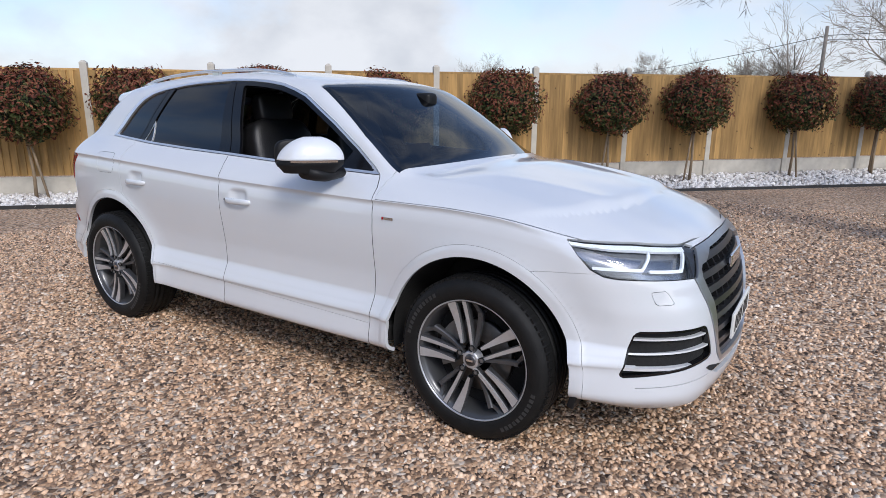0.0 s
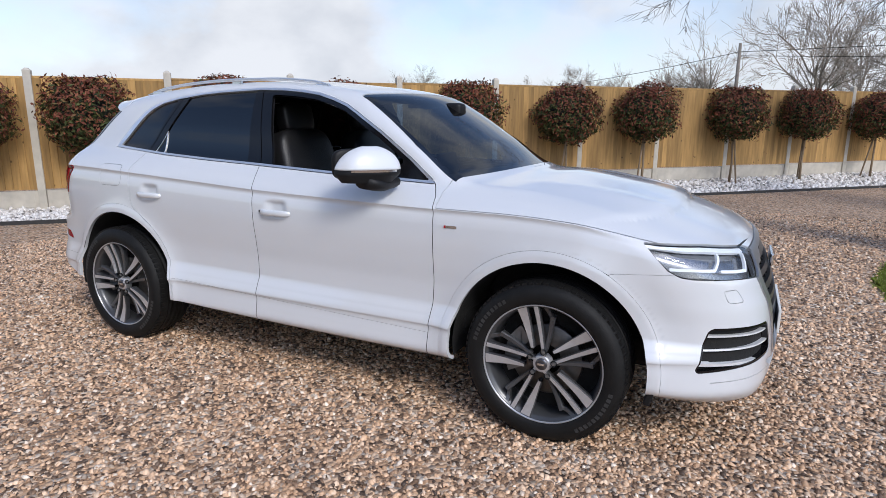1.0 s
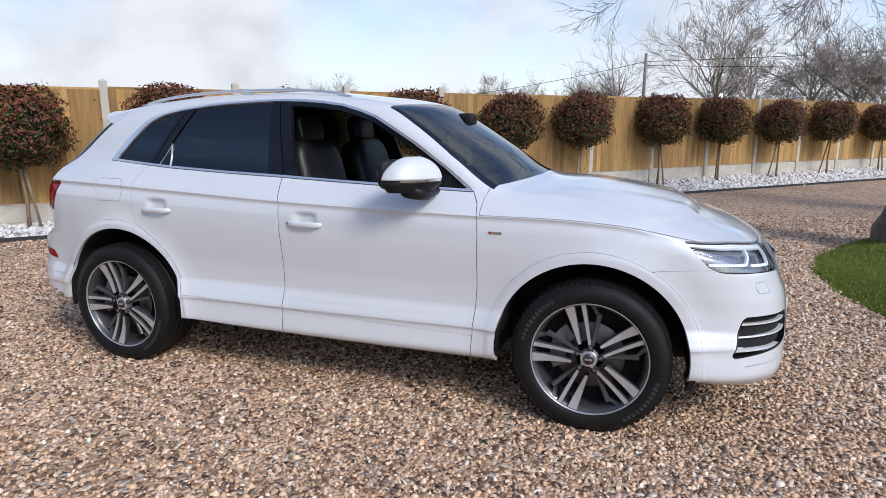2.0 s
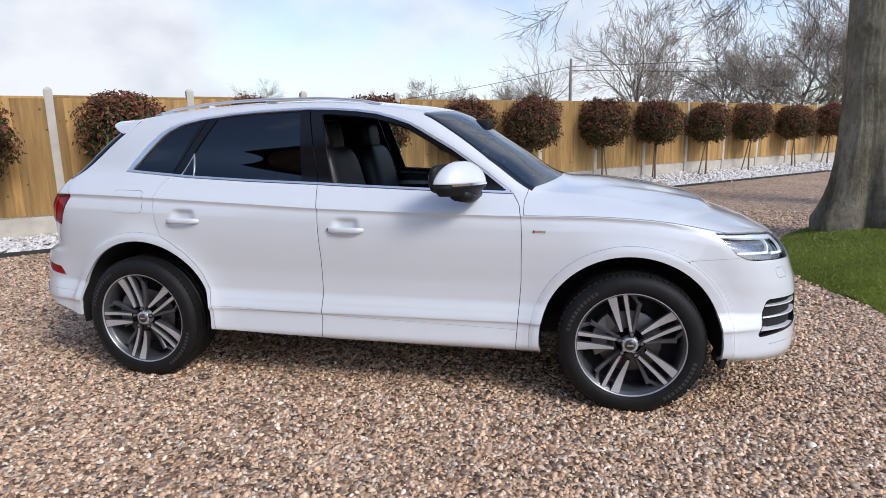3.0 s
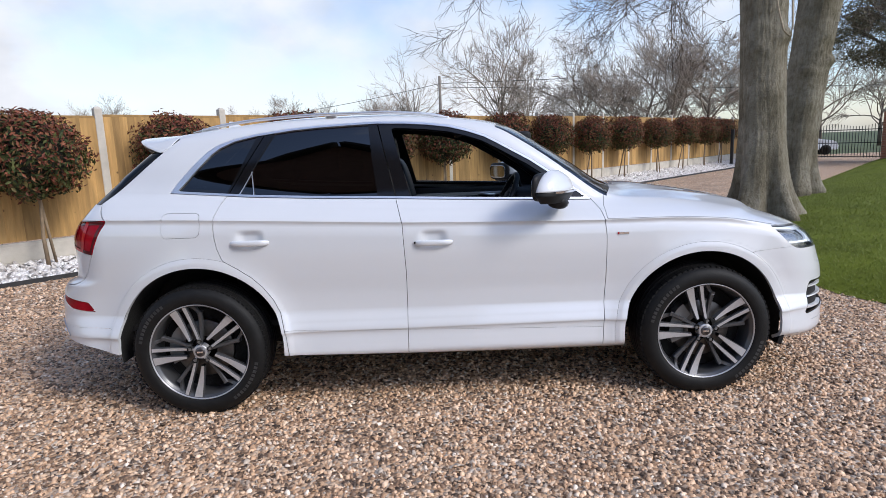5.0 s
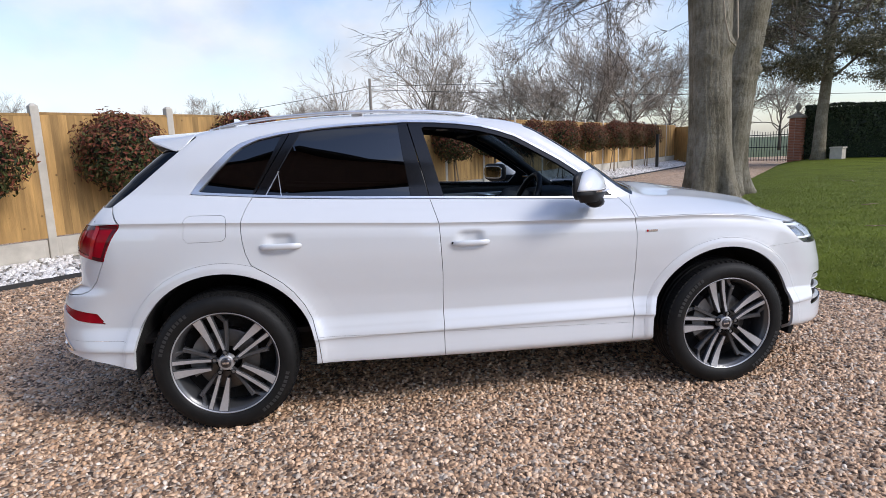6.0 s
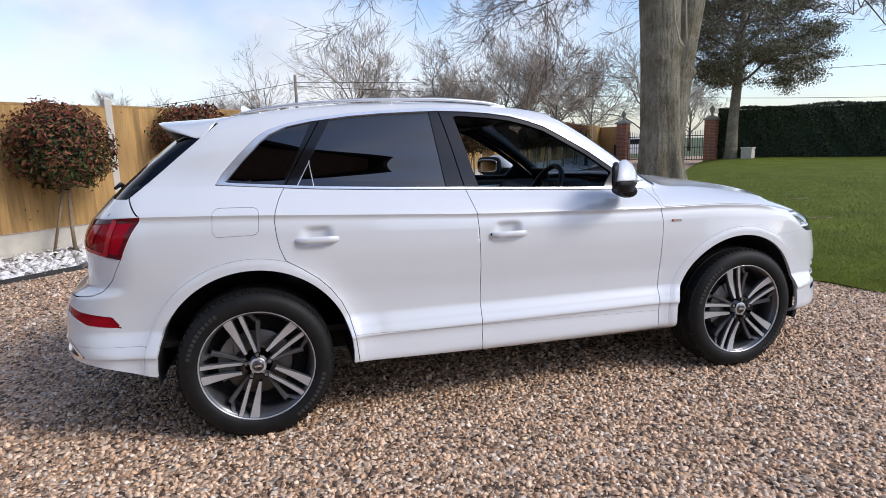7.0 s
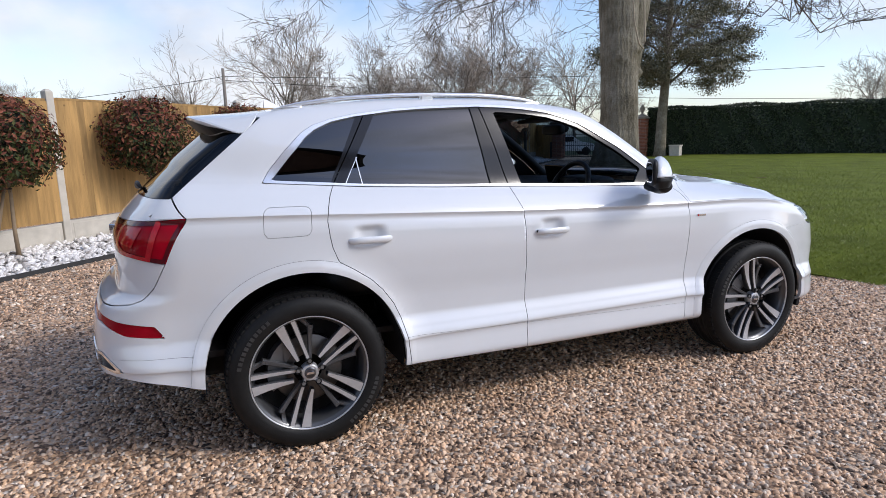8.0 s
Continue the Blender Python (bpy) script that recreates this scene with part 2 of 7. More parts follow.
def tube(path, radii, sides=8, cap=True):
    """Vertices and triangles of a tapered tube along a polyline."""
    p = np.asarray(path, float)
    r = np.broadcast_to(np.asarray(radii, float), (len(p),))
    d = np.gradient(p, axis=0)
    d /= np.linalg.norm(d, axis=1)[:, None] + 1e-9
    ref = np.where(np.abs(d[:, 2:3]) > 0.9, [[1.0, 0, 0]], [[0, 0, 1.0]])
    a = np.cross(d, ref)
    a /= np.linalg.norm(a, axis=1)[:, None] + 1e-9
    b = np.cross(d, a)
    th = np.arange(sides) * 2 * math.pi / sides
    v = p[:, None] + r[:, None, None] * (np.cos(th)[None, :, None] * a[:, None] + np.sin(th)[None, :, None] * b[:, None])
    v = v.reshape(-1, 3)
    i = np.arange(len(p) - 1)[:, None] * sides + np.arange(sides)[None]
    j = np.arange(len(p) - 1)[:, None] * sides + (np.arange(sides)[None] + 1) % sides
    t = np.concatenate([np.stack([i, j, j + sides], -1).reshape(-1, 3), np.stack([i, j + sides, i + sides], -1).reshape(-1, 3)])
    if cap:
        e = len(v)
        v = np.concatenate([v, p[:1], p[-1:]])
        k = np.arange(sides)
        n = (len(p) - 1) * sides
        t = np.concatenate([t, np.stack([np.full(sides, e), (k + 1) % sides, k], -1), np.stack([np.full(sides, e + 1), n + k, n + (k + 1) % sides], -1)])
    return v, t


def joined(pieces):
    vs, ts, n = [], [], 0
    for v, t in pieces:
        vs.append(v)
        ts.append(np.asarray(t) + n)
        n += len(v)
    return np.concatenate(vs), np.concatenate(ts)


def empty(name, at=(0, 0, 0), m=None):
    ob = new(name)
    ob.matrix_world = m or Matrix.Translation(at)
    return ob


# ---- ground ----
FENCE_A = radians(46.3)
FD = np.array([math.cos(FENCE_A), math.sin(FENCE_A)])     # along the fence
FN = np.array([math.sin(FENCE_A), -math.cos(FENCE_A)])    # towards the drive
F0 = np.array([-4.95, 4.91])


def along(s, off=0.0, z=0.0):
    return Vector((*(F0 + s * FD + off * FN), z + 0.010 * min(max(s + 4, 0), 18)))


rng = np.random.default_rng(7)

M_FIELD = material("field_grass", (0.07, 0.09, 0.03), 0.9, vary=0.3, scale=0.2)
M_GRAVEL = material("gravel_bed", (0.20, 0.145, 0.10), 0.85)
M_PEBBLE = material("mixed_pebbles", (0.3, 0.22, 0.15), 0.48, spec=0.42)
M_WHITESTONE = material("white_stones", (0.62, 0.61, 0.59), 0.7)
M_GRASS = material("lawn_grass", (0.106, 0.128, 0.016), 0.9, vary=0.30, scale=1.6, bump=0.3, bump_scale=60, spec=0.1)
M_EDGE = material("dark_edging", (0.03, 0.03, 0.03), 0.7, vary=0.2)

PEBBLES = [(0.0, (0.070, 0.047, 0.033)), (0.16, (0.22, 0.135, 0.083)), (0.38, (0.57, 0.355, 0.210)), (0.60, (0.74, 0.490, 0.310)), (0.79, (0.82, 0.600, 0.420)), (0.88, (0.37, 0.285, 0.215)), (1.0, (0.94, 0.80, 0.65))]
ramp_island(M_PEBBLE, PEBBLES)


def gravel_far(m):
    nt = m.node_tree
    p = nt.nodes["Principled BSDF"]
    co = nt.nodes.new("ShaderNodeTexCoord")
    vo = nt.nodes.new("ShaderNodeTexVoronoi")
    vo.inputs["Scale"].default_value = 42
    sep = nt.nodes.new("ShaderNodeSeparateColor")
    cr = nt.nodes.new("ShaderNodeValToRGB")
    while len(cr.color_ramp.elements) < len(PEBBLES):
        cr.color_ramp.elements.new(0.5)
    for e, (pos, c) in zip(cr.color_ramp.elements, PEBBLES):
        e.position, e.color = pos, (*c, 1)
    n = nt.nodes.new("ShaderNodeTexNoise")
    n.inputs["Scale"].default_value, n.inputs["Detail"].default_value = 0.9, 6
    mr = nt.nodes.new("ShaderNodeMapRange")
    mr.inputs["From Min"].default_value, mr.inputs["From Max"].default_value = 0.3, 0.7
    mr.inputs["To Min"].default_value, mr.inputs["To Max"].default_value = 0.72, 0.98
    hs = nt.nodes.new("ShaderNodeHueSaturation")
    b = nt.nodes.new("ShaderNodeBump")
    b.inputs["Strength"].default_value, b.inputs["Distance"].default_value, b.invert = 0.9, 0.02, True
    nt.links.new(co.outputs["Object"], vo.inputs["Vector"])
    nt.links.new(co.outputs["Object"], n.inputs["Vector"])
    nt.links.new(vo.outputs["Color"], sep.inputs["Color"])
    nt.links.new(sep.outputs["Red"], cr.inputs["Fac"])
    nt.links.new(n.outputs["Fac"], mr.inputs["Value"])
    nt.links.new(mr.outputs["Result"], hs.inputs["Value"])
    nt.links.new(cr.outputs["Color"], hs.inputs["Color"])
    nt.links.new(hs.outputs["Color"], p.inputs["Base Color"])
    nt.links.new(vo.outputs["Distance"], b.inputs["Height"])
    nt.links.new(b.outputs["Normal"], p.inputs["Normal"])


gravel_far(M_GRAVEL)

# one wide sheet to the horizon
ground = new("ground", mesh_from("ground", [(-900, -900, -0.06), (900, -900, -0.06), (900, 900, -0.06), (-900, 900, -0.06)], [(0, 1, 2, 3)], M_FIELD))
tagged(ground, "flat grassy field ground reaching the horizon", "ground", kind="structure")

# the drive: gravel from behind the camera to the gate
xs, ys = np.linspace(-16, 30, 47), np.linspace(-14, 34, 49)
gx, gy = np.meshgrid(xs, ys)
verts = np.stack([gx.ravel(), gy.ravel(), np.zeros(gx.size)], 1)
idx = np.arange(gx.size).reshape(gx.shape)
quads = np.stack([idx[:-1, :-1], idx[:-1, 1:], idx[1:, 1:], idx[1:, :-1]], -1).reshape(-1, 4)
drive = new("road", mesh_from("road", verts, quads, M_GRAVEL))
tagged(drive, "wide drive of brown and buff pea gravel", "gravel drive", kind="structure")


def lawn_edge(y):
    """The x of the lawn's edge at y."""
    return np.interp(y, [-14, -6, -3, -1, 0.3, 1.2, 2.1, 3.0, 4.0, 5.2, 7.5, 22, 24], [11, 7.0, 5.1, 4.15, 3.72, 3.5, 3.3, 3.26, 3.5, 4.25, 6.3, 19.2, 21])


def lawn_z(x, y):
    d = np.clip(x - lawn_edge(y), 0, None)
    return 0.006 + 0.30 * (1 - np.exp(-d / 0.9)) + 0.02 * np.sin(x * 0.9) * np.sin(y * 0.7) * np.clip(d, 0, 1)


ly = np.linspace(-14, 23, 149)
lt = np.linspace(0, 1, 60) ** 2
gx = lawn_edge(ly)[:, None] + lt[None] * (40 - lawn_edge(ly)[:, None])
gy = np.broadcast_to(ly[:, None], gx.shape)
gx = gx + np.where(lt[None] == 0, 0.04 * np.sin(gy * 5.0) + 0.02 * np.sin(gy * 17), 0)
verts = np.stack([gx.ravel(), gy.ravel(), lawn_z(gx, gy).ravel()], 1)
idx = np.arange(gx.size).reshape(gx.shape)
quads = np.stack([idx[:-1, :-1], idx[:-1, 1:], idx[1:, 1:], idx[1:, :-1]], -1).reshape(-1, 4)
lawn = new("lawn", mesh_from("lawn", verts, quads, M_GRASS, True))
tagged(lawn, "mown green lawn rising from the gravel drive", "lawn", kind="structure")


def scatter(name, n, place, size, mat, flat=(0.45, 0.8), seed=1, k=4):
    """Many small rounded stones in one mesh. place(n) gives their middles."""
    g = np.random.default_rng(seed)
    c = place(g, n)
    n = len(c)
    a = np.arange(k) * 2 * math.pi / k
    base = np.concatenate([np.stack([1.05 * np.cos(a), 1.05 * np.sin(a), np.full(k, -0.25)], 1), np.stack([0.70 * np.cos(a + 0.6), 0.70 * np.sin(a + 0.6), np.full(k, 0.70)], 1), [[0, 0, 1.0]]])
    q = np.arange(k)
    t = np.concatenate([np.stack([q, (q + 1) % k, k + q], 1), np.stack([(q + 1) % k, k + (q + 1) % k, k + q], 1), np.stack([k + q, k + (q + 1) % k, np.full(k, 2 * k)], 1)])
    m = 2 * k + 1
    s = size[0] + (size[1] - size[0]) * g.random(n) ** 1.7
    sx, sy, sz = s * g.uniform(0.75, 1.3, n), s * g.uniform(0.6, 1.0, n), s * g.uniform(*flat, n)
    th, tx, ty = g.uniform(0, 6.28, n), g.normal(0, 0.35, n), g.normal(0, 0.35, n)
    v = base[None] * (1 + g.normal(0, 0.13, (n, m, 1))) * np.stack([sx, sy, sz], 1)[:, None]
    x, y, z = v[..., 0], v[..., 1], v[..., 2]
    z = z + tx[:, None] * x + ty[:, None] * y
    ct, st = np.cos(th)[:, None], np.sin(th)[:, None]
    v = np.stack([ct * x - st * y, st * x + ct * y, z], -1) + c[:, None]
    tt = (t[None] + m * np.arange(n)[:, None, None]).reshape(-1, 3)
    return fast_mesh(name, v.reshape(-1, 3), tt, mat, True)


def near_drive(g, n):
    p = np.stack([g.uniform(-5.2, 4.6, n), g.uniform(-3.2, 1.5, n)], 1)
    keep = (p[:, 0] < lawn_edge(p[:, 1]) + 0.02) & (g.random(n) < np.clip(1.35 - 0.2 * np.abs(p[:, 1] + 2.2), 0.3, 1)) & ((np.abs(p[:, 0]) > 1.8) | (p[:, 1] < -0.1) | (p[:, 1] > 0.7))
    p = p[keep]
    return np.concatenate([p, g.uniform(-0.001, 0.005, (len(p), 1))], 1)


pebbles = tagged(new("gravel", scatter("gravel", 104000, near_drive, (0.0065, 0.0165), M_PEBBLE, seed=3)), "loose brown, buff and grey pea gravel", "gravel", kind="stuff")



def back_drive(g, n):
    p = np.stack([g.uniform(-6.0, 6.3, n), g.uniform(1.3, 7.5, n)], 1)
    off = (p - F0) @ FN
    p = p[(p[:, 0] < lawn_edge(p[:, 1]) + 0.02) & (off > 1.46)]
    return np.concatenate([p, g.uniform(0.0, 0.006, (len(p), 1))], 1)


tagged(new("gravel", scatter("gravel", 44000, back_drive, (0.010, 0.024), M_PEBBLE, seed=6, k=3)), "loose brown pea gravel towards the fence", "gravel", kind="stuff")

# ---- fence, white stone border ----
BAY = 1.92
K0, K1 = -7, 17
M_FENCE = material("feather_edge_boards", (0.42, 0.25, 0.088), 0.75, vary=0.24, scale=3.0, bump=0.3, bump_scale=30, obj=0.26, stretch=(6, 6, 0.6))
M_CONCRETE = material("cast_concrete", (0.53, 0.49, 0.42), 0.85, vary=0.14, scale=5, bump=0.15, bump_scale=80)
ramp_island(M_WHITESTONE, [(0, (0.36, 0.33, 0.30)), (0.22, (0.66, 0.62, 0.58)), (0.6, (0.77, 0.74, 0.71)), (1, (0.84, 0.82, 0.79))])


def knots(m):
    """Dark round knots over a timber's colour."""
    nt = m.node_tree
    p = nt.nodes["Principled BSDF"]
    was = p.inputs["Base Color"].links[0].from_socket
    co = nt.nodes.new("ShaderNodeTexCoord")
    inf = nt.nodes.new("ShaderNodeObjectInfo")
    sh = nt.nodes.new("ShaderNodeVectorMath")
    sh.operation = "MULTIPLY_ADD"
    sh.inputs[1].default_value = (11, 23, 57)
    vo = nt.nodes.new("ShaderNodeTexVoronoi")
    vo.inputs["Scale"].default_value = 4.2
    mr = nt.nodes.new("ShaderNodeMapRange")
    mr.inputs["From Min"].default_value, mr.inputs["From Max"].default_value = 0.05, 0.10
    mr.inputs["To Min"].default_value, mr.inputs["To Max"].default_value = 0.38, 1.0
    mu = nt.nodes.new("ShaderNodeMixRGB")
    mu.blend_type = "MULTIPLY"
    mu.inputs[0].default_value = 1.0
    nt.links.new(inf.outputs["Random"], sh.inputs[0])
    nt.links.new(co.outputs["Object"], sh.inputs[2])
    nt.links.new(sh.outputs["Vector"], vo.inputs["Vector"])
    nt.links.new(vo.outputs["Distance"], mr.inputs["Value"])
    nt.links.new(was, mu.inputs[1])
    nt.links.new(mr.outputs["Result"], mu.inputs[2])
    nt.links.new(mu.outputs["Color"], p.inputs["Base Color"])


knots(M_FENCE)
FROT = Matrix.Rotation(FENCE_A, 4, "Z")

bm = bmesh.new()
box(bm, (0.11, 0.11, 2.12), (0, 0, 1.06), bevel=0.012)
bmesh.ops.create_cone(bm, cap_ends=True, segments=4, radius1=0.07, radius2=0.03, depth=0.03, matrix=Matrix.Translation((0, 0, 2.133)) @ Matrix.Rotation(math.pi / 4, 4, "Z"))
post = part("concrete_post", bm, M_CONCRETE, None)
post.matrix_world = Matrix.Translation(along(K0 * BAY)) @ FROT
tagged(post, "pale grey slotted concrete fence post", "fence post", "fence posts")

# feather-edge board: a thin wedge in section
BH, BW = 1.66, 0.124
wedge = [(-BW / 2, -0.003), (BW / 2, -0.028), (BW / 2, 0.002), (-BW / 2, 0.002)]
board_me = mesh_from("board", [(x, y, z) for z in (0, BH) for x, y in wedge], [(0, 1, 5, 4), (1, 2, 6, 5), (2, 3, 7, 6), (3, 0, 4, 7), (4, 5, 6, 7), (3, 2, 1, 0)], M_FENCE)
panel = empty("fence_panel", m=Matrix.Translation(along((K0 + 0.5) * BAY, 0, 0.33)) @ FROT)
NB = 17
for i in range(NB):
    b = new("board", board_me)
    b.parent = panel
    b.matrix_local = pose(-0.905 + 1.81 * (i + 0.5) / NB, -0.02, 0.0)
bm = bmesh.new()
box(bm, (1.80, 0.06, 0.035), (0, -0.005, BH + 0.018), bevel=0.004)
part("capping_rail", bm, M_FENCE, panel)
for z in (0.25, 0.85, 1.45):
    bm = bmesh.new()
    box(bm, (1.80, 0.04, 0.08), (0, 0.025, z))
    part("rail", bm, M_FENCE, panel)
tagged(panel, "golden brown feather-edge timber fence panel between posts", "fence panel", "fence panels")
bm = bmesh.new()
box(bm, (1.80, 0.05, 0.30), (0, 0, 0.16), bevel=0.006)
box(bm, (1.70, 0.052, 0.22), (0, -0.003, 0.16), bevel=0.01)
gboard = part("gravel_board", bm, M_CONCRETE, None)
gboard.matrix_world = Matrix.Translation(along((K0 + 0.5) * BAY)) @ FROT
tagged(gboard, "pale concrete gravel board under the fence panel", "gravel board", "gravel boards")
for k in range(K0 + 1, K1 + 1):
    copy_thing(post, Matrix.Translation(along(k * BAY)) @ FROT)
    if k < K1:
        copy_thing(panel, Matrix.Translation(along((k + 0.5) * BAY, 0, 0.33)) @ FROT)
        copy_thing(gboard, Matrix.Translation(along((k + 0.5) * BAY)) @ FROT)

EDGE_OFF = 1.42
M_BEDGREY = material("grey_bed", (0.30, 0.29, 0.27), 0.9, vary=0.3, scale=14)


def rise(s):
    return 0.010 * np.clip(s + 4, 0, 18)


def border(g, n):
    s, o = g.uniform(K0 * BAY, 33, n), g.uniform(0.05, EDGE_OFF - 0.03, n)
    p = F0 + s[:, None] * FD + o[:, None] * FN
    z = rise(s) * (1 - o / EDGE_OFF) + 0.016 + g.uniform(0, 0.02, n)
    return np.concatenate([p, z[:, None]], 1)


stones = tagged(new("white_stones", scatter("white_stones", 15000, border, (0.025, 0.062), M_WHITESTONE, seed=5)), "white and pale grey decorative stones in the border", "stones", kind="stuff")
L = 33 - K0 * BAY
bm = bmesh.new()
box(bm, (L, 0.02, 0.085), (0, 0, 0.012), bevel=0.004)
edging = part("trim", bm, M_EDGE, None)
edging.matrix_world = Matrix.Translation((*(F0 + (K0 * BAY + L / 2) * FD + EDGE_OFF * FN), 0)) @ FROT
tagged(edging, "dark edging strip between stones and gravel", "edging", kind="structure")
ss = np.linspace(K0 * BAY, 33, 48)
verts = [(*(F0 + s * FD + o * FN), float(rise(s)) * (1 - o / EDGE_OFF) + 0.01) for s in ss for o in (-0.02, EDGE_OFF - 0.012)]
bed = new("border", mesh_from("border", verts, [(2 * i, 2 * i + 1, 2 * i + 3, 2 * i + 2) for i in range(47)], M_BEDGREY))
tagged(bed, "pale grey bed under the white stones", "border", kind="structure")


# ---- plants ----
M_LEAFRED = material("red_young_leaves", (0.16, 0.04, 0.03), 0.6, spec=0.2, vary=0.2)
ramp_island(M_LEAFRED, [(0, (0.08, 0.026, 0.016)), (0.45, (0.165, 0.050, 0.030)), (0.8, (0.24, 0.085, 0.046)), (1, (0.13, 0.085, 0.032))])
M_LEAFGREEN = material("glossy_green_leaves", (0.05, 0.075, 0.03), 0.55, spec=0.2, vary=0.2)
ramp_island(M_LEAFGREEN, [(0, (0.018, 0.026, 0.010)), (0.5, (0.048, 0.060, 0.017)), (0.8, (0.095, 0.105, 0.035)), (1, (0.13, 0.06, 0.03))])
M_HEDGELEAF = material("hedge_leaves", (0.03, 0.05, 0.02), 0.6, vary=0.2)
ramp_island(M_HEDGELEAF, [(0, (0.010, 0.016, 0.007)), (0.6, (0.028, 0.046, 0.016)), (1, (0.055, 0.075, 0.025))])
M_TREELEAF = material("evergreen_leaves", (0.05, 0.06, 0.025), 0.6, vary=0.2)
ramp_island(M_TREELEAF, [(0, (0.055, 0.050, 0.026)), (0.6, (0.145, 0.130, 0.070)), (1, (0.27, 0.24, 0.155))])
M_BARK = material("grey_beech_bark", (0.2, 0.165, 0.12), 0.92, spec=0.2)


def bark(m):
    """Mottled, flaking bark: broad stains, upright furrows and small scales."""
    nt = m.node_tree
    p = nt.nodes["Principled BSDF"]
    co = nt.nodes.new("ShaderNodeTexCoord")

    def noise(scale, detail, stretch, rough=0.6):
        mp_ = nt.nodes.new("ShaderNodeMapping")
        mp_.inputs["Scale"].default_value = stretch
        n_ = nt.nodes.new("ShaderNodeTexNoise")
        n_.inputs["Scale"].default_value, n_.inputs["Detail"].default_value, n_.inputs["Roughness"].default_value = scale, detail, rough
        nt.links.new(co.outputs["Object"], mp_.inputs["Vector"])
        nt.links.new(mp_.outputs["Vector"], n_.inputs["Vector"])
        return n_.outputs["Fac"]

    def ramp(src, stops):
        c_ = nt.nodes.new("ShaderNodeValToRGB")
        while len(c_.color_ramp.elements) < len(stops):
            c_.color_ramp.elements.new(0.5)
        for e, (pos, c) in zip(c_.color_ramp.elements, stops):
            e.position, e.color = pos, (*c, 1)
        nt.links.new(src, c_.inputs["Fac"])
        return c_.outputs["Color"]

    def times(a, b):
        x_ = nt.nodes.new("ShaderNodeMixRGB")
        x_.blend_type, x_.inputs[0].default_value = "MULTIPLY", 1.0
        nt.links.new(a, x_.inputs[1])
        nt.links.new(b, x_.inputs[2])
        return x_.outputs["Color"]

    broad = ramp(noise(2.2, 5, (1, 1, 0.8)), [(0.34, (0.155, 0.135, 0.095)), (0.5, (0.225, 0.20, 0.15)), (0.66, (0.30, 0.275, 0.22))])
    furrow_src = noise(24, 9, (1, 1, 0.35), 0.7)
    furrow = ramp(furrow_src, [(0.36, (0.70, 0.67, 0.62)), (0.5, (0.95, 0.95, 0.94)), (0.62, (1.08, 1.08, 1.07))])
    band_src = noise(4.0, 7, (0.7, 0.7, 1.5), 0.7)
    band_ = ramp(band_src, [(0.35, (0.80, 0.79, 0.76)), (0.55, (1, 1, 1)), (0.75, (1.08, 1.1, 1.05))])
    nt.links.new(times(times(broad, furrow), band_), p.inputs["Base Color"])
    b1 = nt.nodes.new("ShaderNodeBump")
    b1.inputs["Strength"].default_value, b1.inputs["Distance"].default_value = 0.9, 0.035
    b2 = nt.nodes.new("ShaderNodeBump")
    b2.inputs["Strength"].default_value, b2.inputs["Distance"].default_value = 0.5, 0.03
    nt.links.new(furrow_src, b1.inputs["Height"])
    nt.links.new(band_src, b2.inputs["Height"])
    nt.links.new(b1.outputs["Normal"], b2.inputs["Normal"])
    nt.links.new(b2.outputs["Normal"], p.inputs["Normal"])


bark(M_BARK)
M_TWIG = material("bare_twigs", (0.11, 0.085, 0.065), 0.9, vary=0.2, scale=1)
# far twigs are lighter than near ones: distance haze mixed into the colour
M_HAZETWIG = material("hazed_far_twigs", (0.30, 0.25, 0.205), 0.95, vary=0.2, scale=0.5)
M_STAKE = material("weathered_stake", (0.26, 0.19, 0.12), 0.85, vary=0.2, scale=9)
# very dark green that paints the hedge's inner shade
M_HEDGESHADE = material("hedge_shade", (0.016, 0.027, 0.010), 0.95, vary=0.5, scale=9, bump=1.0, bump_scale=14)
# near-black, so the shade inside a shrub is in the colour
M_SHADECORE = material("shrub_shade_core", (0.02, 0.02, 0.012), 0.95, vary=0.3, scale=12, bump=1.0, bump_scale=20)


def lathe(profile, seg=64):
    """Vertices and triangles of a profile of (radius, y) turned about the y axis."""
    p = np.asarray(profile, float)
    th = np.arange(seg) * 2 * math.pi / seg
    v = np.stack([p[:, None, 0] * np.cos(th), np.broadcast_to(p[:, None, 1], (len(p), seg)), p[:, None, 0] * np.sin(th)], -1).reshape(-1, 3)
    i = (np.arange(len(p) - 1)[:, None] * seg + np.arange(seg)[None]).ravel()
    j = (np.arange(len(p) - 1)[:, None] * seg + (np.arange(seg)[None] + 1) % seg).ravel()
    return v, np.concatenate([np.stack([i, j, j + seg], 1), np.stack([i, j + seg, i + seg], 1)])


def solid(name, vt, mat, parent, label="", soft=True, m=None):
    ob = new(name, fast_mesh(name, *vt, mat, soft))
    ob.parent = parent
    if m is not None:
        ob.matrix_local = m
    return tagged(ob, label)


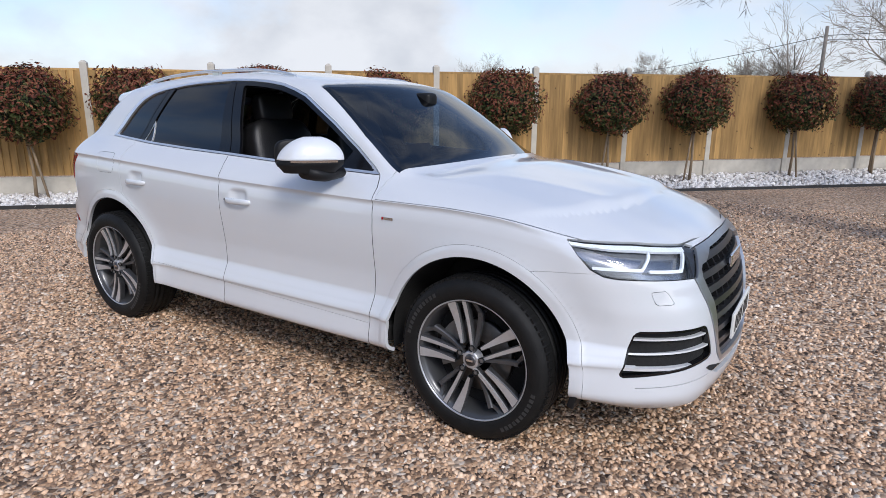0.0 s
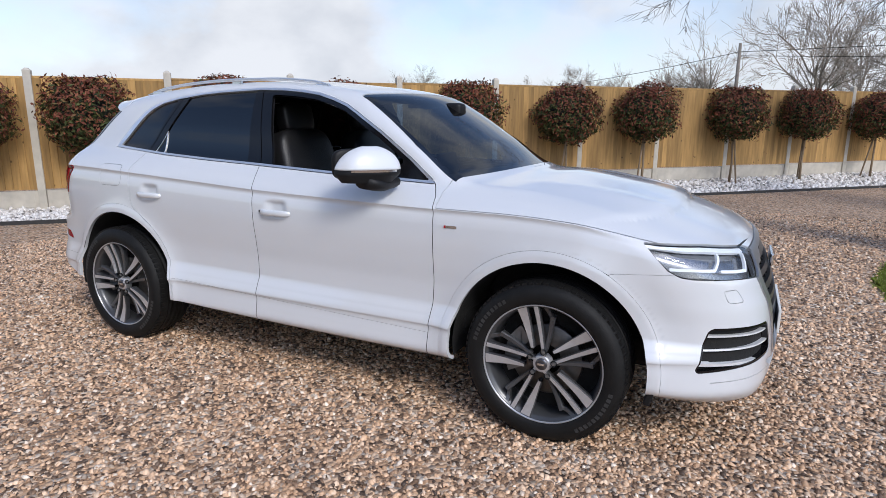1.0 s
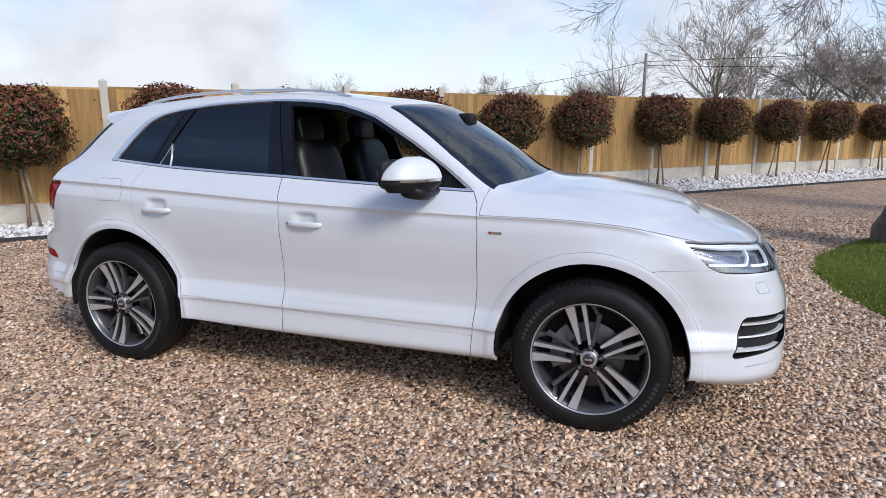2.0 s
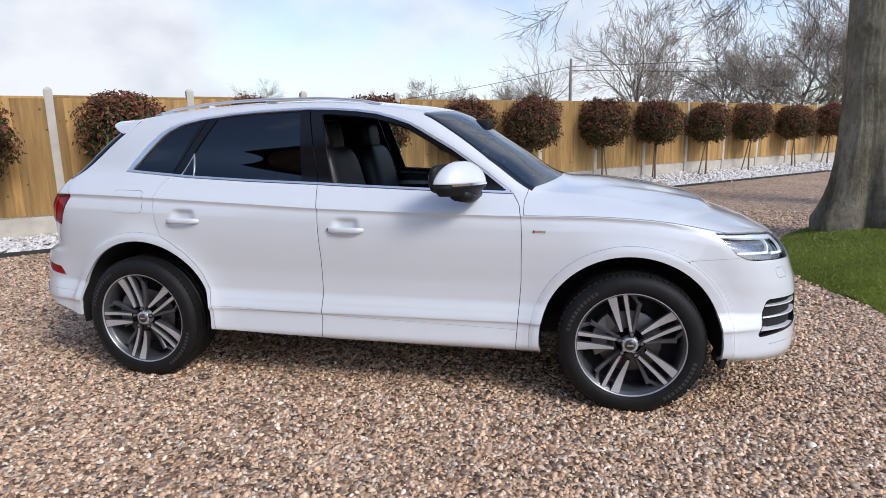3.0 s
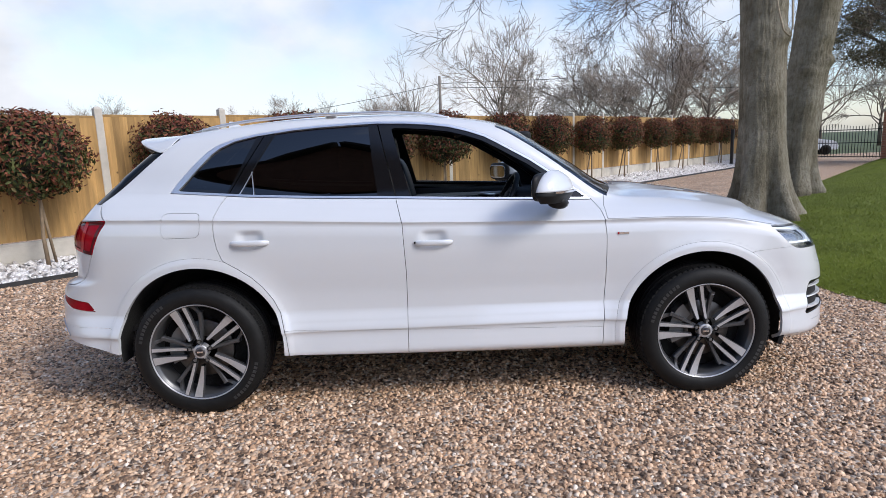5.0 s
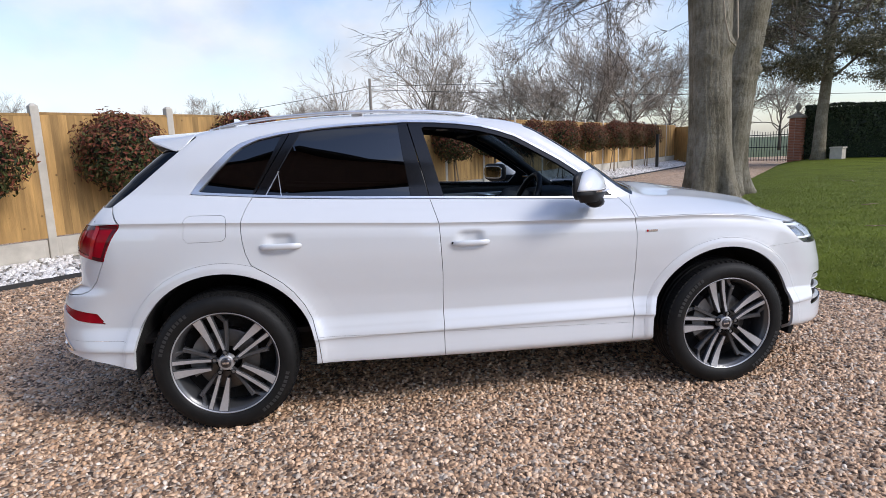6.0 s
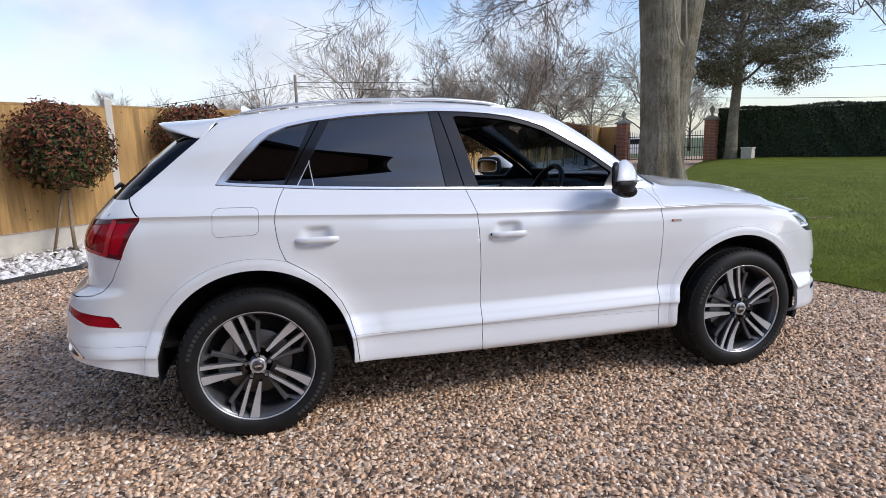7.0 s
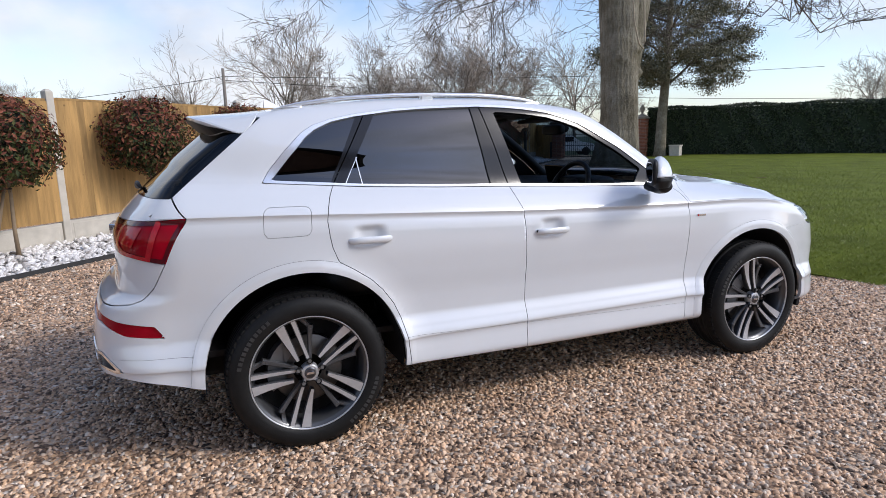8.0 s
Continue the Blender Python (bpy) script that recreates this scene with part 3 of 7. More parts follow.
def leaf_cloud(c, n, size, g, up=0.25):
    """Folded leaves at the points c, facing roughly along the normals n."""
    k = len(c)
    n = n + g.normal(0, 0.55, (k, 3)) + [0, 0, up]
    n /= np.linalg.norm(n, axis=1)[:, None]
    a = np.cross(n, g.normal(0, 1, (k, 3)))
    a /= np.linalg.norm(a, axis=1)[:, None] + 1e-9
    b = np.cross(n, a)
    s = (size * g.uniform(0.6, 1.25, k))[:, None]
    v = np.stack([c - a * s, c - b * s * 0.42 + n * s * 0.14, c + a * s, c + b * s * 0.42 + n * s * 0.14], 1).reshape(-1, 3)
    i = 4 * np.arange(k)
    return v, np.concatenate([np.stack([i, i + 1, i + 2], 1), np.stack([i, i + 2, i + 3], 1)])


def shrub(seed, m):
    g = np.random.default_rng(seed)
    ob = empty("standard_shrub", m=m)
    tagged(ob, "clipped lollipop shrub with red-brown and green leaves on a staked stem", "shrub", "shrubs along the fence")
    lump = g.normal(0, 1, (22, 3))
    lump /= np.linalg.norm(lump, axis=1)[:, None]

    def shell(k, lo, hi, bias):
        d = g.normal(0, 1, (k, 3))
        d[:, 2] += bias
        d /= np.linalg.norm(d, axis=1)[:, None]
        rr = g.uniform(lo, hi, k) + 0.20 * np.max(d @ lump.T, 1) ** 20 - 0.09 + np.abs(g.normal(0, 0.045, k))
        rr = rr * (1 - 0.08 * np.abs(d[:, 2]) ** 3)
        return d * rr[:, None] * [0.655, 0.655, 0.60], d
    cz = np.array([0, 0, 1.45])
    c, d = shell(3300, 0.72, 1.06, 0.62)
    solid("red_leaves", leaf_cloud(c + cz, d, 0.037, g), M_LEAFRED, ob, "red-brown young leaves", False)
    c, d = shell(3300, 0.66, 1.0, -0.4)
    solid("green_leaves", leaf_cloud(c + cz, d, 0.041, g), M_LEAFGREEN, ob, "glossy dark green leaves", False)
    # a solid dark blob fills the crown as painted shade behind the leaves
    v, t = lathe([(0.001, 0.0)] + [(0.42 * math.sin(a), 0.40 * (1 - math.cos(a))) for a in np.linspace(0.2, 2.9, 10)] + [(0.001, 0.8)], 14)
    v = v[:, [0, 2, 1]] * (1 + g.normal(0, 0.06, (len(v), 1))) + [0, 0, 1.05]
    solid("inner_growth", (v, t), M_SHADECORE, ob, "solid dark core standing in for the shade among the leaves", True)
    solid("stem", tube([(0, 0, -0.02), (0.012, 0.01, 0.4), (-0.01, 0.0, 0.8), (0, 0, 1.2)], [0.03, 0.024, 0.022, 0.02], 8), M_STAKE, ob)
    lean = g.uniform(-0.2, 0.2)
    solid("stake", tube([(0.10 + lean, -0.12, -0.02), (0.015, -0.02, 1.0)], [0.019, 0.019], 7), M_STAKE, ob, "leaning round timber stake")
    solid("tie", tube([(0.03 * math.cos(a), 0.03 * math.sin(a), 0.88) for a in np.linspace(0, 6.28, 9)], 0.009, 5), M_BLACK, ob, "black rubber tie")
    return ob


SHRUBS = [-6.5, -4.6, -3.02, -1.0, 0.95, 3.08, 5.18, 7.02, 9.38, 11.5, 13.75, 16.1, 18.7, 21.3, 23.7, 25.9]
kinds = [shrub(11 + i, Matrix.Translation(along(SHRUBS[i], 0.47)) @ FROT) for i in range(3)]
g = np.random.default_rng(4)
for i, s in enumerate(SHRUBS[3:]):
    copy_thing(kinds[i % 3], Matrix.Translation(along(s, 0.47 + g.uniform(-0.04, 0.04))) @ Matrix.Rotation(g.uniform(0, 6.28), 4, "Z") @ Matrix.Diagonal((1, 1, g.uniform(0.97, 1.03), 1)))


def frusta(segs, sides=4):
    """Tapered segments (start, end, two radii), all in one mesh."""
    s = np.asarray(segs, float)
    a, b, r0, r1 = s[:, :3], s[:, 3:6], s[:, 6], s[:, 7]
    d = b - a
    d /= np.linalg.norm(d, axis=1)[:, None] + 1e-9
    ref = np.where(np.abs(d[:, 2:3]) > 0.9, [[1.0, 0, 0]], [[0, 0, 1.0]])
    u = np.cross(d, ref)
    u /= np.linalg.norm(u, axis=1)[:, None] + 1e-9
    w = np.cross(d, u)
    th = np.arange(sides) * 2 * math.pi / sides
    off = np.cos(th)[None, :, None] * u[:, None] + np.sin(th)[None, :, None] * w[:, None]
    v = np.concatenate([a[:, None] + off * r0[:, None, None], b[:, None] + off * r1[:, None, None]], 1).reshape(-1, 3)
    base = 2 * sides * np.arange(len(s))[:, None]
    k = np.arange(sides)[None]
    i, j = base + k, base + (k + 1) % sides
    return v, np.concatenate([np.stack([i, j, j + sides], -1).reshape(-1, 3), np.stack([i, j + sides, i + sides], -1).reshape(-1, 3)])


def grow(g, start, way, length, r, depth, out, spread=0.7, lift=0.08, kids=5, steps=4, shrink=0.62, thin=0.008):
    """A limb with its side limbs, as segments."""
    p, d = np.array(start, float), np.array(way, float) / np.linalg.norm(way)
    pts = [p]
    for i in range(steps):
        d = d + g.normal(0, 0.20, 3) + [0, 0, lift]
        d /= np.linalg.norm(d)
        p = p + d * length / steps
        pts.append(p)
    rr = np.linspace(r, max(r * 0.45, thin), steps + 1)
    for i in range(steps):
        out.append((*pts[i], *pts[i + 1], rr[i], rr[i + 1]))
    if depth <= 0:
        return
    for k in range(kids):
        t = g.uniform(0.25, 1.0) * steps
        i = min(int(t), steps - 1)
        q = pts[i] + (pts[i + 1] - pts[i]) * (t - i)
        ax = pts[i + 1] - pts[i]
        ax = ax / np.linalg.norm(ax)
        side = np.cross(ax, g.normal(0, 1, 3))
        side /= np.linalg.norm(side) + 1e-9
        grow(g, q, ax + side * spread * g.uniform(0.7, 1.4), length * shrink * g.uniform(0.7, 1.1), max(rr[i] * 0.5, thin), depth - 1, out, spread, lift, kids, 3 if depth > 1 else 2, shrink, thin)


def bare_tree(at, height, seed, width=0.75, kids=5, depth=4, thin=0.011, mat=M_HAZETWIG, trunk=0.22, label="bare winter tree beyond the fence"):
    g = np.random.default_rng(seed)
    ob = empty("tree", at)
    tagged(ob, label, "tree", "bare trees in the distance")
    out = []
    base = height * trunk
    r = height * 0.016
    solid("trunk", tube([(0, 0, -0.2), (0.05, 0, base * 0.5), (0, 0.05, base), (0.1, 0, height * 0.45)], [r * 1.3, r, r * 0.85, r * 0.5], 7), M_TWIG, ob)
    for k in range(11):
        a = k * 2.4 + g.uniform(-0.4, 0.4)
        z = base * 0.75 + (height * 0.3) * k / 11
        up = g.uniform(0.6, 1.5)
        grow(g, (0, 0, z), (math.cos(a) * width, math.sin(a) * width, up), height * g.uniform(0.34, 0.5), r * 0.5, depth - 1, out, kids=kids, thin=thin, lift=0.06, shrink=0.60)
    grow(g, (0, 0, height * 0.4), (0, 0, 1), height * 0.5, r * 0.5, depth - 1, out, kids=kids + 1, thin=thin)
    o = solid("crown", frusta(out, 3), mat, ob, "fine bare twigs, paled for distance haze", False)
    return ob


def ray_at(eye, way, dist, z=0.0):
    d = np.array(way[:2]) / np.hypot(*way[:2])
    return (eye[0] + d[0] * dist, eye[1] + d[1] * dist, z)


CEN = (0.2, -4.1)
bare_tree(ray_at(CEN, (0.112, 0.98), 58), 11.5, 21, 0.8, kids=6)
bare_tree(ray_at(CEN, (0.155, 0.98), 66), 9.5, 22, 0.9, kids=5)
bare_tree(ray_at(CEN, (0.235, 0.96), 47), 7.6, 23, 1.0, kids=6, thin=0.008)
bare_tree(ray_at(CEN, (0.285, 0.95), 46), 7.8, 24, 1.0, kids=6, thin=0.008)
bare_tree(ray_at(CEN, (0.33, 0.935), 47), 8.2, 25, 1.0, kids=6, thin=0.008)
bare_tree(ray_at(CEN, (0.365, 0.925), 45), 8.2, 26, 1.0, kids=6, thin=0.008)
bare_tree(ray_at(CEN, (0.41, 0.90), 46), 9.0, 27, 0.9, kids=6)
bare_tree(ray_at(CEN, (-0.055, 0.99), 75), 7.6, 28, 1.0, kids=6)
bare_tree(ray_at(CEN, (-0.095, 0.99), 78), 7.0, 29, 1.0, kids=6)
bare_tree(ray_at(CEN, (-0.03, 0.99), 70), 10.0, 30, 0.5, kids=3)
bare_tree(ray_at(CEN, (-0.479, 0.874), 110), 10.0, 31, 1.1, kids=6)
for i, q in enumerate((-0.30, -0.26, -0.215, -0.185, -0.16)):
    bare_tree(ray_at(CEN, (q, 0.96), 120), 8.5 + (i % 3), 32 + i, 1.1, kids=6)
bare_tree(ray_at(CEN, (0.542, 0.838), 62), 10.5, 38, 0.8, kids=5)
bare_tree(ray_at((-1.8, -3.56), (0.845, 0.53), 78), 8.5, 39, 0.9, kids=6)
bare_tree(ray_at(CEN, (0.47, 0.88), 60), 9.0, 40, 0.8, kids=6)
bare_tree(ray_at(CEN, (0.60, 0.80), 70), 9.0, 41, 0.8, kids=5)


def bough(g, start, way, length, r, depth, out, kids):
    """A drooping limb that curves smoothly, with ever finer curving side twigs."""
    steps = (5, 7, 9, 14)[depth]
    p, d = np.array(start, float), np.array(way, float) / np.linalg.norm(way)
    turn = g.normal(0, 0.13 if depth < 3 else 0.02, 3)
    pts, ways = [p], [d]
    for i in range(steps):
        turn = 0.8 * turn + g.normal(0, 0.10 if depth < 3 else 0.035, 3)
        d = d + turn + [0, 0, -0.05 + 0.16 * (i / steps) ** 2]
        if p[2] < 3.1:
            d[2] = 0.6 * abs(d[2])
        d /= np.linalg.norm(d)
        p = p + d * length / steps
        pts.append(p)
        ways.append(d)
    rr = r * (1 - np.linspace(0, 1, steps + 1)) ** 0.8 + 0.0022
    for i in range(steps):
        out.append((*pts[i], *pts[i + 1], rr[i], rr[i + 1]))
    if depth <= 0:
        return
    for k in range(kids + (1 if depth < 3 else 2)):
        i = int(g.uniform(0.2, 1.0) * steps)
        i = min(i, steps - 1)
        side = np.cross(ways[i], g.normal(0, 1, 3))
        side /= np.linalg.norm(side) + 1e-9
        bough(g, pts[i], ways[i] + side * g.uniform(0.35, 1.0), length * g.uniform(0.25, 0.5), max(rr[i] * 0.55, 0.003), depth - 1, out, kids)


def big_tree(at, r, lean, seed, limbs, label):
    """A tall smooth-barked tree: fluted trunk with root flare, limbs with drooping twigs."""
    g = np.random.default_rng(seed)
    ob = empty("beech_tree", at)
    tagged(ob, label, "tree", "big trees on the lawn")
    hs = np.concatenate([np.linspace(-0.25, 1.2, 40), np.linspace(1.24, 6.0, 100), np.linspace(6.3, 9, 8)])
    n = 110
    th = np.arange(n) * 2 * math.pi / n
    lob = g.uniform(0, 6.28, 4)
    ph = g.uniform(0, 6.28, (6, 2))
    rows = []
    for h in hs:
        fl = math.exp(-max(h, 0) / 0.45)
        rad = r * (1 - 0.012 * h + 0.10 * max(0, min(h - 2.7, 1.6))) * (1 + 0.04 * np.sin(2 * th + lob[0] + h * 0.4) + 0.03 * np.sin(5 * th + lob[1] + h * 0.2)) + fl * 0.24 * (0.75 + 0.55 * np.sin(5 * th + lob[2]) + 0.25 * np.sin(9 * th + lob[3]))
        # furrows, horizontal wrinkles and a few swollen collars
        rad = rad + 0.003 * np.sin(23 * th + ph[0, 0] + 1.3 * np.sin(h * 3.1 + ph[0, 1])) + 0.0035 * np.sin(37 * th + ph[1, 0] + 1.8 * np.sin(h * 5.3 + ph[1, 1])) + 0.0008 * np.sin(h * 31 + 2 * np.sin(3 * th + ph[2, 0])) + g.normal(0, 0.0016, n)
        for zc_, ac_, s_ in ((2.35, -2.2, 0.045), (1.72, -1.7, 0.03), (3.3, -2.6, 0.04), (2.95, -1.4, 0.03), (2.52, -0.85, 0.085)):
            da = (th - ac_ + math.pi) % (2 * math.pi) - math.pi
            rad = rad + s_ * np.exp(-((da / 0.45) ** 2) - ((h - zc_ + 0.12 * np.abs(da)) / 0.09) ** 2)
        rows.append(np.stack([rad * np.cos(th) + lean[0] * h, rad * np.sin(th) + lean[1] * h, np.full(n, h)], 1))
    v = np.concatenate(rows)
    i = (np.arange(len(hs) - 1)[:, None] * n + np.arange(n)[None]).ravel()
    j = (np.arange(len(hs) - 1)[:, None] * n + (np.arange(n)[None] + 1) % n).ravel()
    solid("trunk", (v, np.concatenate([np.stack([i, j, j + n], 1), np.stack([i, j + n, i + n], 1)])), M_BARK, ob, "grey-brown furrowed bark with root flare")
    out, twigs = [], []
    for z, way, length, fine in limbs:
        p0 = np.array([lean[0] * z, lean[1] * z, z])
        seg = []
        bough(g, p0, way, length, r * 0.12, 3, seg, fine)
        out += seg
    solid("crown", frusta(out, 3), M_TWIG, ob, "bare drooping branches", False)
    return ob


BEECH = "tall bare beech with a thick grey trunk on the lawn"
big_tree((4.76, 4.54, 0.27), 0.305, (-0.03, 0.025), 51, [(5.3, (1.0, -0.1, 0.0), 5.6, 6), (5.0, (0.9, 0.35, 0.05), 5.0, 6), (6.6, (0.5, 1.0, 0.3), 5.5, 5)], BEECH)
big_tree((7.18, 8.0, 0.28), 0.37, (0.10, -0.035), 52, [(5.2, (1.0, -0.35, 0.0), 6.5, 6), (5.6, (0.6, -0.8, 0.0), 5.5, 6), (5.4, (-0.62, 0.80, 0.10), 7.6, 8), (5.9, (-0.42, 0.92, 0.06), 8.0, 8), (5.6, (-0.30, 1.0, 0.05), 6.5, 7), (5.3, (0.1, 1.0, 0.08), 6.5, 6)], "tall bare beech with a leaning grey trunk, behind another")
# the rope hung round a stub on the nearer trunk
rope = solid("rope", tube([(4.47, 4.30, 6.0), (4.54, 4.25, 4.2), (4.64, 4.20, 3.1), (4.72, 4.18, 2.80), (4.80, 4.17, 2.72), (4.86, 4.21, 2.85), (4.80, 4.25, 4.2), (4.78, 4.32, 6.0)], 0.013, 6), material("old_rope", (0.36, 0.30, 0.22), 0.9, vary=0.2, scale=40), None)
tagged(rope, "old pale rope looped round the beech trunk", "rope")

# evergreen by the gate
ev = empty("evergreen_tree", (20.5, 21.0, 0.2))
tagged(ev, "dark evergreen tree with a bare lower trunk by the gate", "tree")
g = np.random.default_rng(61)
solid("trunk", tube([(0, 0, -0.2), (0.03, 0, 0.4), (0.1, 0.05, 2.0), (0.25, 0.05, 4.0), (0.35, 0, 8.0)], [0.40, 0.29, 0.24, 0.21, 0.12], 14), M_BARK, ev)
limbs = []
for k in range(14):
    a = k * 2.4
    grow(g, (0.2, 0, 3.6 + 0.35 * k), (math.cos(a), math.sin(a), 0.45), 3.4, 0.07, 2, limbs, kids=5, lift=0.02, thin=0.008)
solid("limb", frusta(limbs, 4), M_TWIG, ev, "", False)
cs, ns = [], []
for k in range(270):
    a, el = g.uniform(0, 6.28), g.uniform(-0.72, 1.0)
    c = np.array([0.5 + 4.3 * math.cos(a) * math.cos(el) * g.uniform(0.35, 1), 4.0 * math.sin(a) * math.cos(el) * g.uniform(0.35, 1), 5.9 + 4.3 * math.sin(el) * g.uniform(0.5, 1)])
    d = g.normal(0, 1, (270, 3))
    d /= np.linalg.norm(d, axis=1)[:, None]
    cs.append(c + d * (g.uniform(0.15, 1.0, 270)[:, None]) * [0.85, 0.85, 0.42])
    ns.append(d)
solid("crown", leaf_cloud(np.concatenate(cs), np.concatenate(ns), 0.062, g), M_TREELEAF, ev, "dense dull green leaves with gaps", False)

# clipped hedge behind the lawn
HED = [(21.4, 22.6), (28.2, 14.9), (38.0, 4.2)]
hedge = empty("hedge", (0, 0, 0))
tagged(hedge, "tall clipped dark green hedge behind the lawn", "hedge")
g = np.random.default_rng(71)
cs, ns, core = [], [], []
for (x0, y0), (x1, y1) in zip(HED[:-1], HED[1:]):
    L = math.hypot(x1 - x0, y1 - y0)
    d = np.array([(x1 - x0) / L, (y1 - y0) / L])
    nrm = np.array([-d[1], d[0]]) * -1
    if nrm @ (np.array([0, 0]) - np.array([x0, y0])) < 0:
        nrm = -nrm
    k = int(L * 1150)
    s, z = g.uniform(-0.2, L + 0.2, k), 0.15 + 2.6 * g.uniform(0, 1, k)
    rel = 0.10 * np.sin(s * 2.1) * np.sin(z * 2.7) + 0.07 * np.sin(s * 5.3 + z * 3)
    o = 0.75 + rel + g.uniform(-0.12, 0.06, k)
    p = np.array([x0, y0]) + s[:, None] * d + o[:, None] * nrm
    cs.append(np.c_[p, z])
    ns.append(np.c_[np.tile(nrm, (k, 1)), np.full(k, 0.1)])
    k = int(L * 480)
    s, o = g.uniform(-0.2, L + 0.2, k), g.uniform(-0.8, 0.8, k)
    p = np.array([x0, y0]) + s[:, None] * d + o[:, None] * nrm
    cs.append(np.c_[p, 2.75 + 0.05 * np.sin(s * 1.7) + g.uniform(-0.06, 0.07, k)])
    ns.append(np.tile([0, 0, 1.0], (k, 1)))
    # a plain box behind the leaves, coloured dark in place of shade
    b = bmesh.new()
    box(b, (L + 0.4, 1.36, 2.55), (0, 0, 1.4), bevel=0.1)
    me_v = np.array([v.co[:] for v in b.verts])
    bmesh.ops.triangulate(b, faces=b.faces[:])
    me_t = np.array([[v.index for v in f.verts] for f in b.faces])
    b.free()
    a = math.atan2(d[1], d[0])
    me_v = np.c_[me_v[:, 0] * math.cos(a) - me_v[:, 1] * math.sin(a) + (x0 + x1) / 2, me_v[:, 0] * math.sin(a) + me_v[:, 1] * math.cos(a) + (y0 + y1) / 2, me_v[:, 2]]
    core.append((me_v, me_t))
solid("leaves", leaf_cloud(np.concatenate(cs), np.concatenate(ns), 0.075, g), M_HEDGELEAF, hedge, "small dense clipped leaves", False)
solid("inner_growth", joined(core), M_HEDGESHADE, hedge, "dark green box for the shade inside the hedge", False)

# grass blades where the lawn is nearest
g = np.random.default_rng(81)
k = 100000
yy = np.where(g.random(k) < 0.62, g.uniform(-3.5, 6.0, k), 6.0 + np.minimum(g.exponential(4.0, k), 15))
xx = lawn_edge(yy) - 0.03 + np.minimum(-2.6 * np.log(1 - 0.9995 * g.random(k)), 20)
far = 1 + 0.16 * (xx - lawn_edge(yy))
h = g.uniform(0.010, 0.028, k) * far ** 0.35
c = np.c_[xx, yy, lawn_z(xx, yy)]
a = g.uniform(0, 6.28, k)
wv = np.c_[np.cos(a), np.sin(a), np.zeros(k)] * 0.0032 * far[:, None]
tip = np.c_[g.normal(0, 0.018, (k, 2)), h]
v = np.stack([c - wv, c + wv, c + tip], 1).reshape(-1, 3)
M_BLADE = material("grass_blades", (0.09, 0.14, 0.03), 0.6)
ramp_island(M_BLADE, [(0, (0.150, 0.190, 0.020)), (0.6, (0.165, 0.208, 0.023)), (0.92, (0.20, 0.235, 0.038)), (1, (0.25, 0.235, 0.08))])
tagged(new("grass", fast_mesh("grass", v, np.arange(3 * k).reshape(-1, 3), M_BLADE, False)), "short green grass blades of the lawn", "grass", kind="stuff")

# fallen twigs on the lawn
g = np.random.default_rng(83)
for x, y, ln, turn in ((10.9, 8.5, 0.75, 0.9), (7.32, 4.27, 0.42, 0.2), (5.70, 2.46, 0.36, 2.6), (10.7, 6.8, 0.30, 1.7)):
    d = np.array([math.cos(turn), math.sin(turn)])
    q = [np.array([x, y]) + d * ln * (t - 0.5) + g.normal(0, 0.02, 2) for t in np.linspace(0, 1, 5)]
    tw = tube([(*p, float(lawn_z(p[0], p[1])) + 0.022) for p in q], [0.009, 0.008, 0.006, 0.005, 0.003], 6)
    e = q[2] + np.array([-d[1], d[0]]) * ln * 0.22 + d * ln * 0.2
    fork = tube([(*q[2], float(lawn_z(*q[2])) + 0.022), (*e, float(lawn_z(*e)) + 0.02)], [0.005, 0.003], 5)
    tagged(solid("fallen_twig", joined([tw, fork]), M_STAKE, None), "small pale fallen twig lying on the lawn", "twig", "fallen twigs")

# ---- gate, brick piers, planter, pole with wires ----
M_BRICK = material("red_brick", (0.30, 0.115, 0.065), 0.85, vary=0.15, scale=6, bump=0.2, bump_scale=60, obj=0.22)
M_MORTAR = material("mortar", (0.36, 0.33, 0.29), 0.9, vary=0.1)
M_IRON = material("black_iron", (0.012, 0.012, 0.013), 0.5, vary=0.1)
M_STONECAP = material("weathered_stone", (0.30, 0.27, 0.22), 0.9, vary=0.2, scale=8, bump=0.3)
brick_me = None
P1, P2 = (17.95, 26.5), (20.45, 22.35)
GA = math.atan2(P2[1] - P1[1], P2[0] - P1[0])


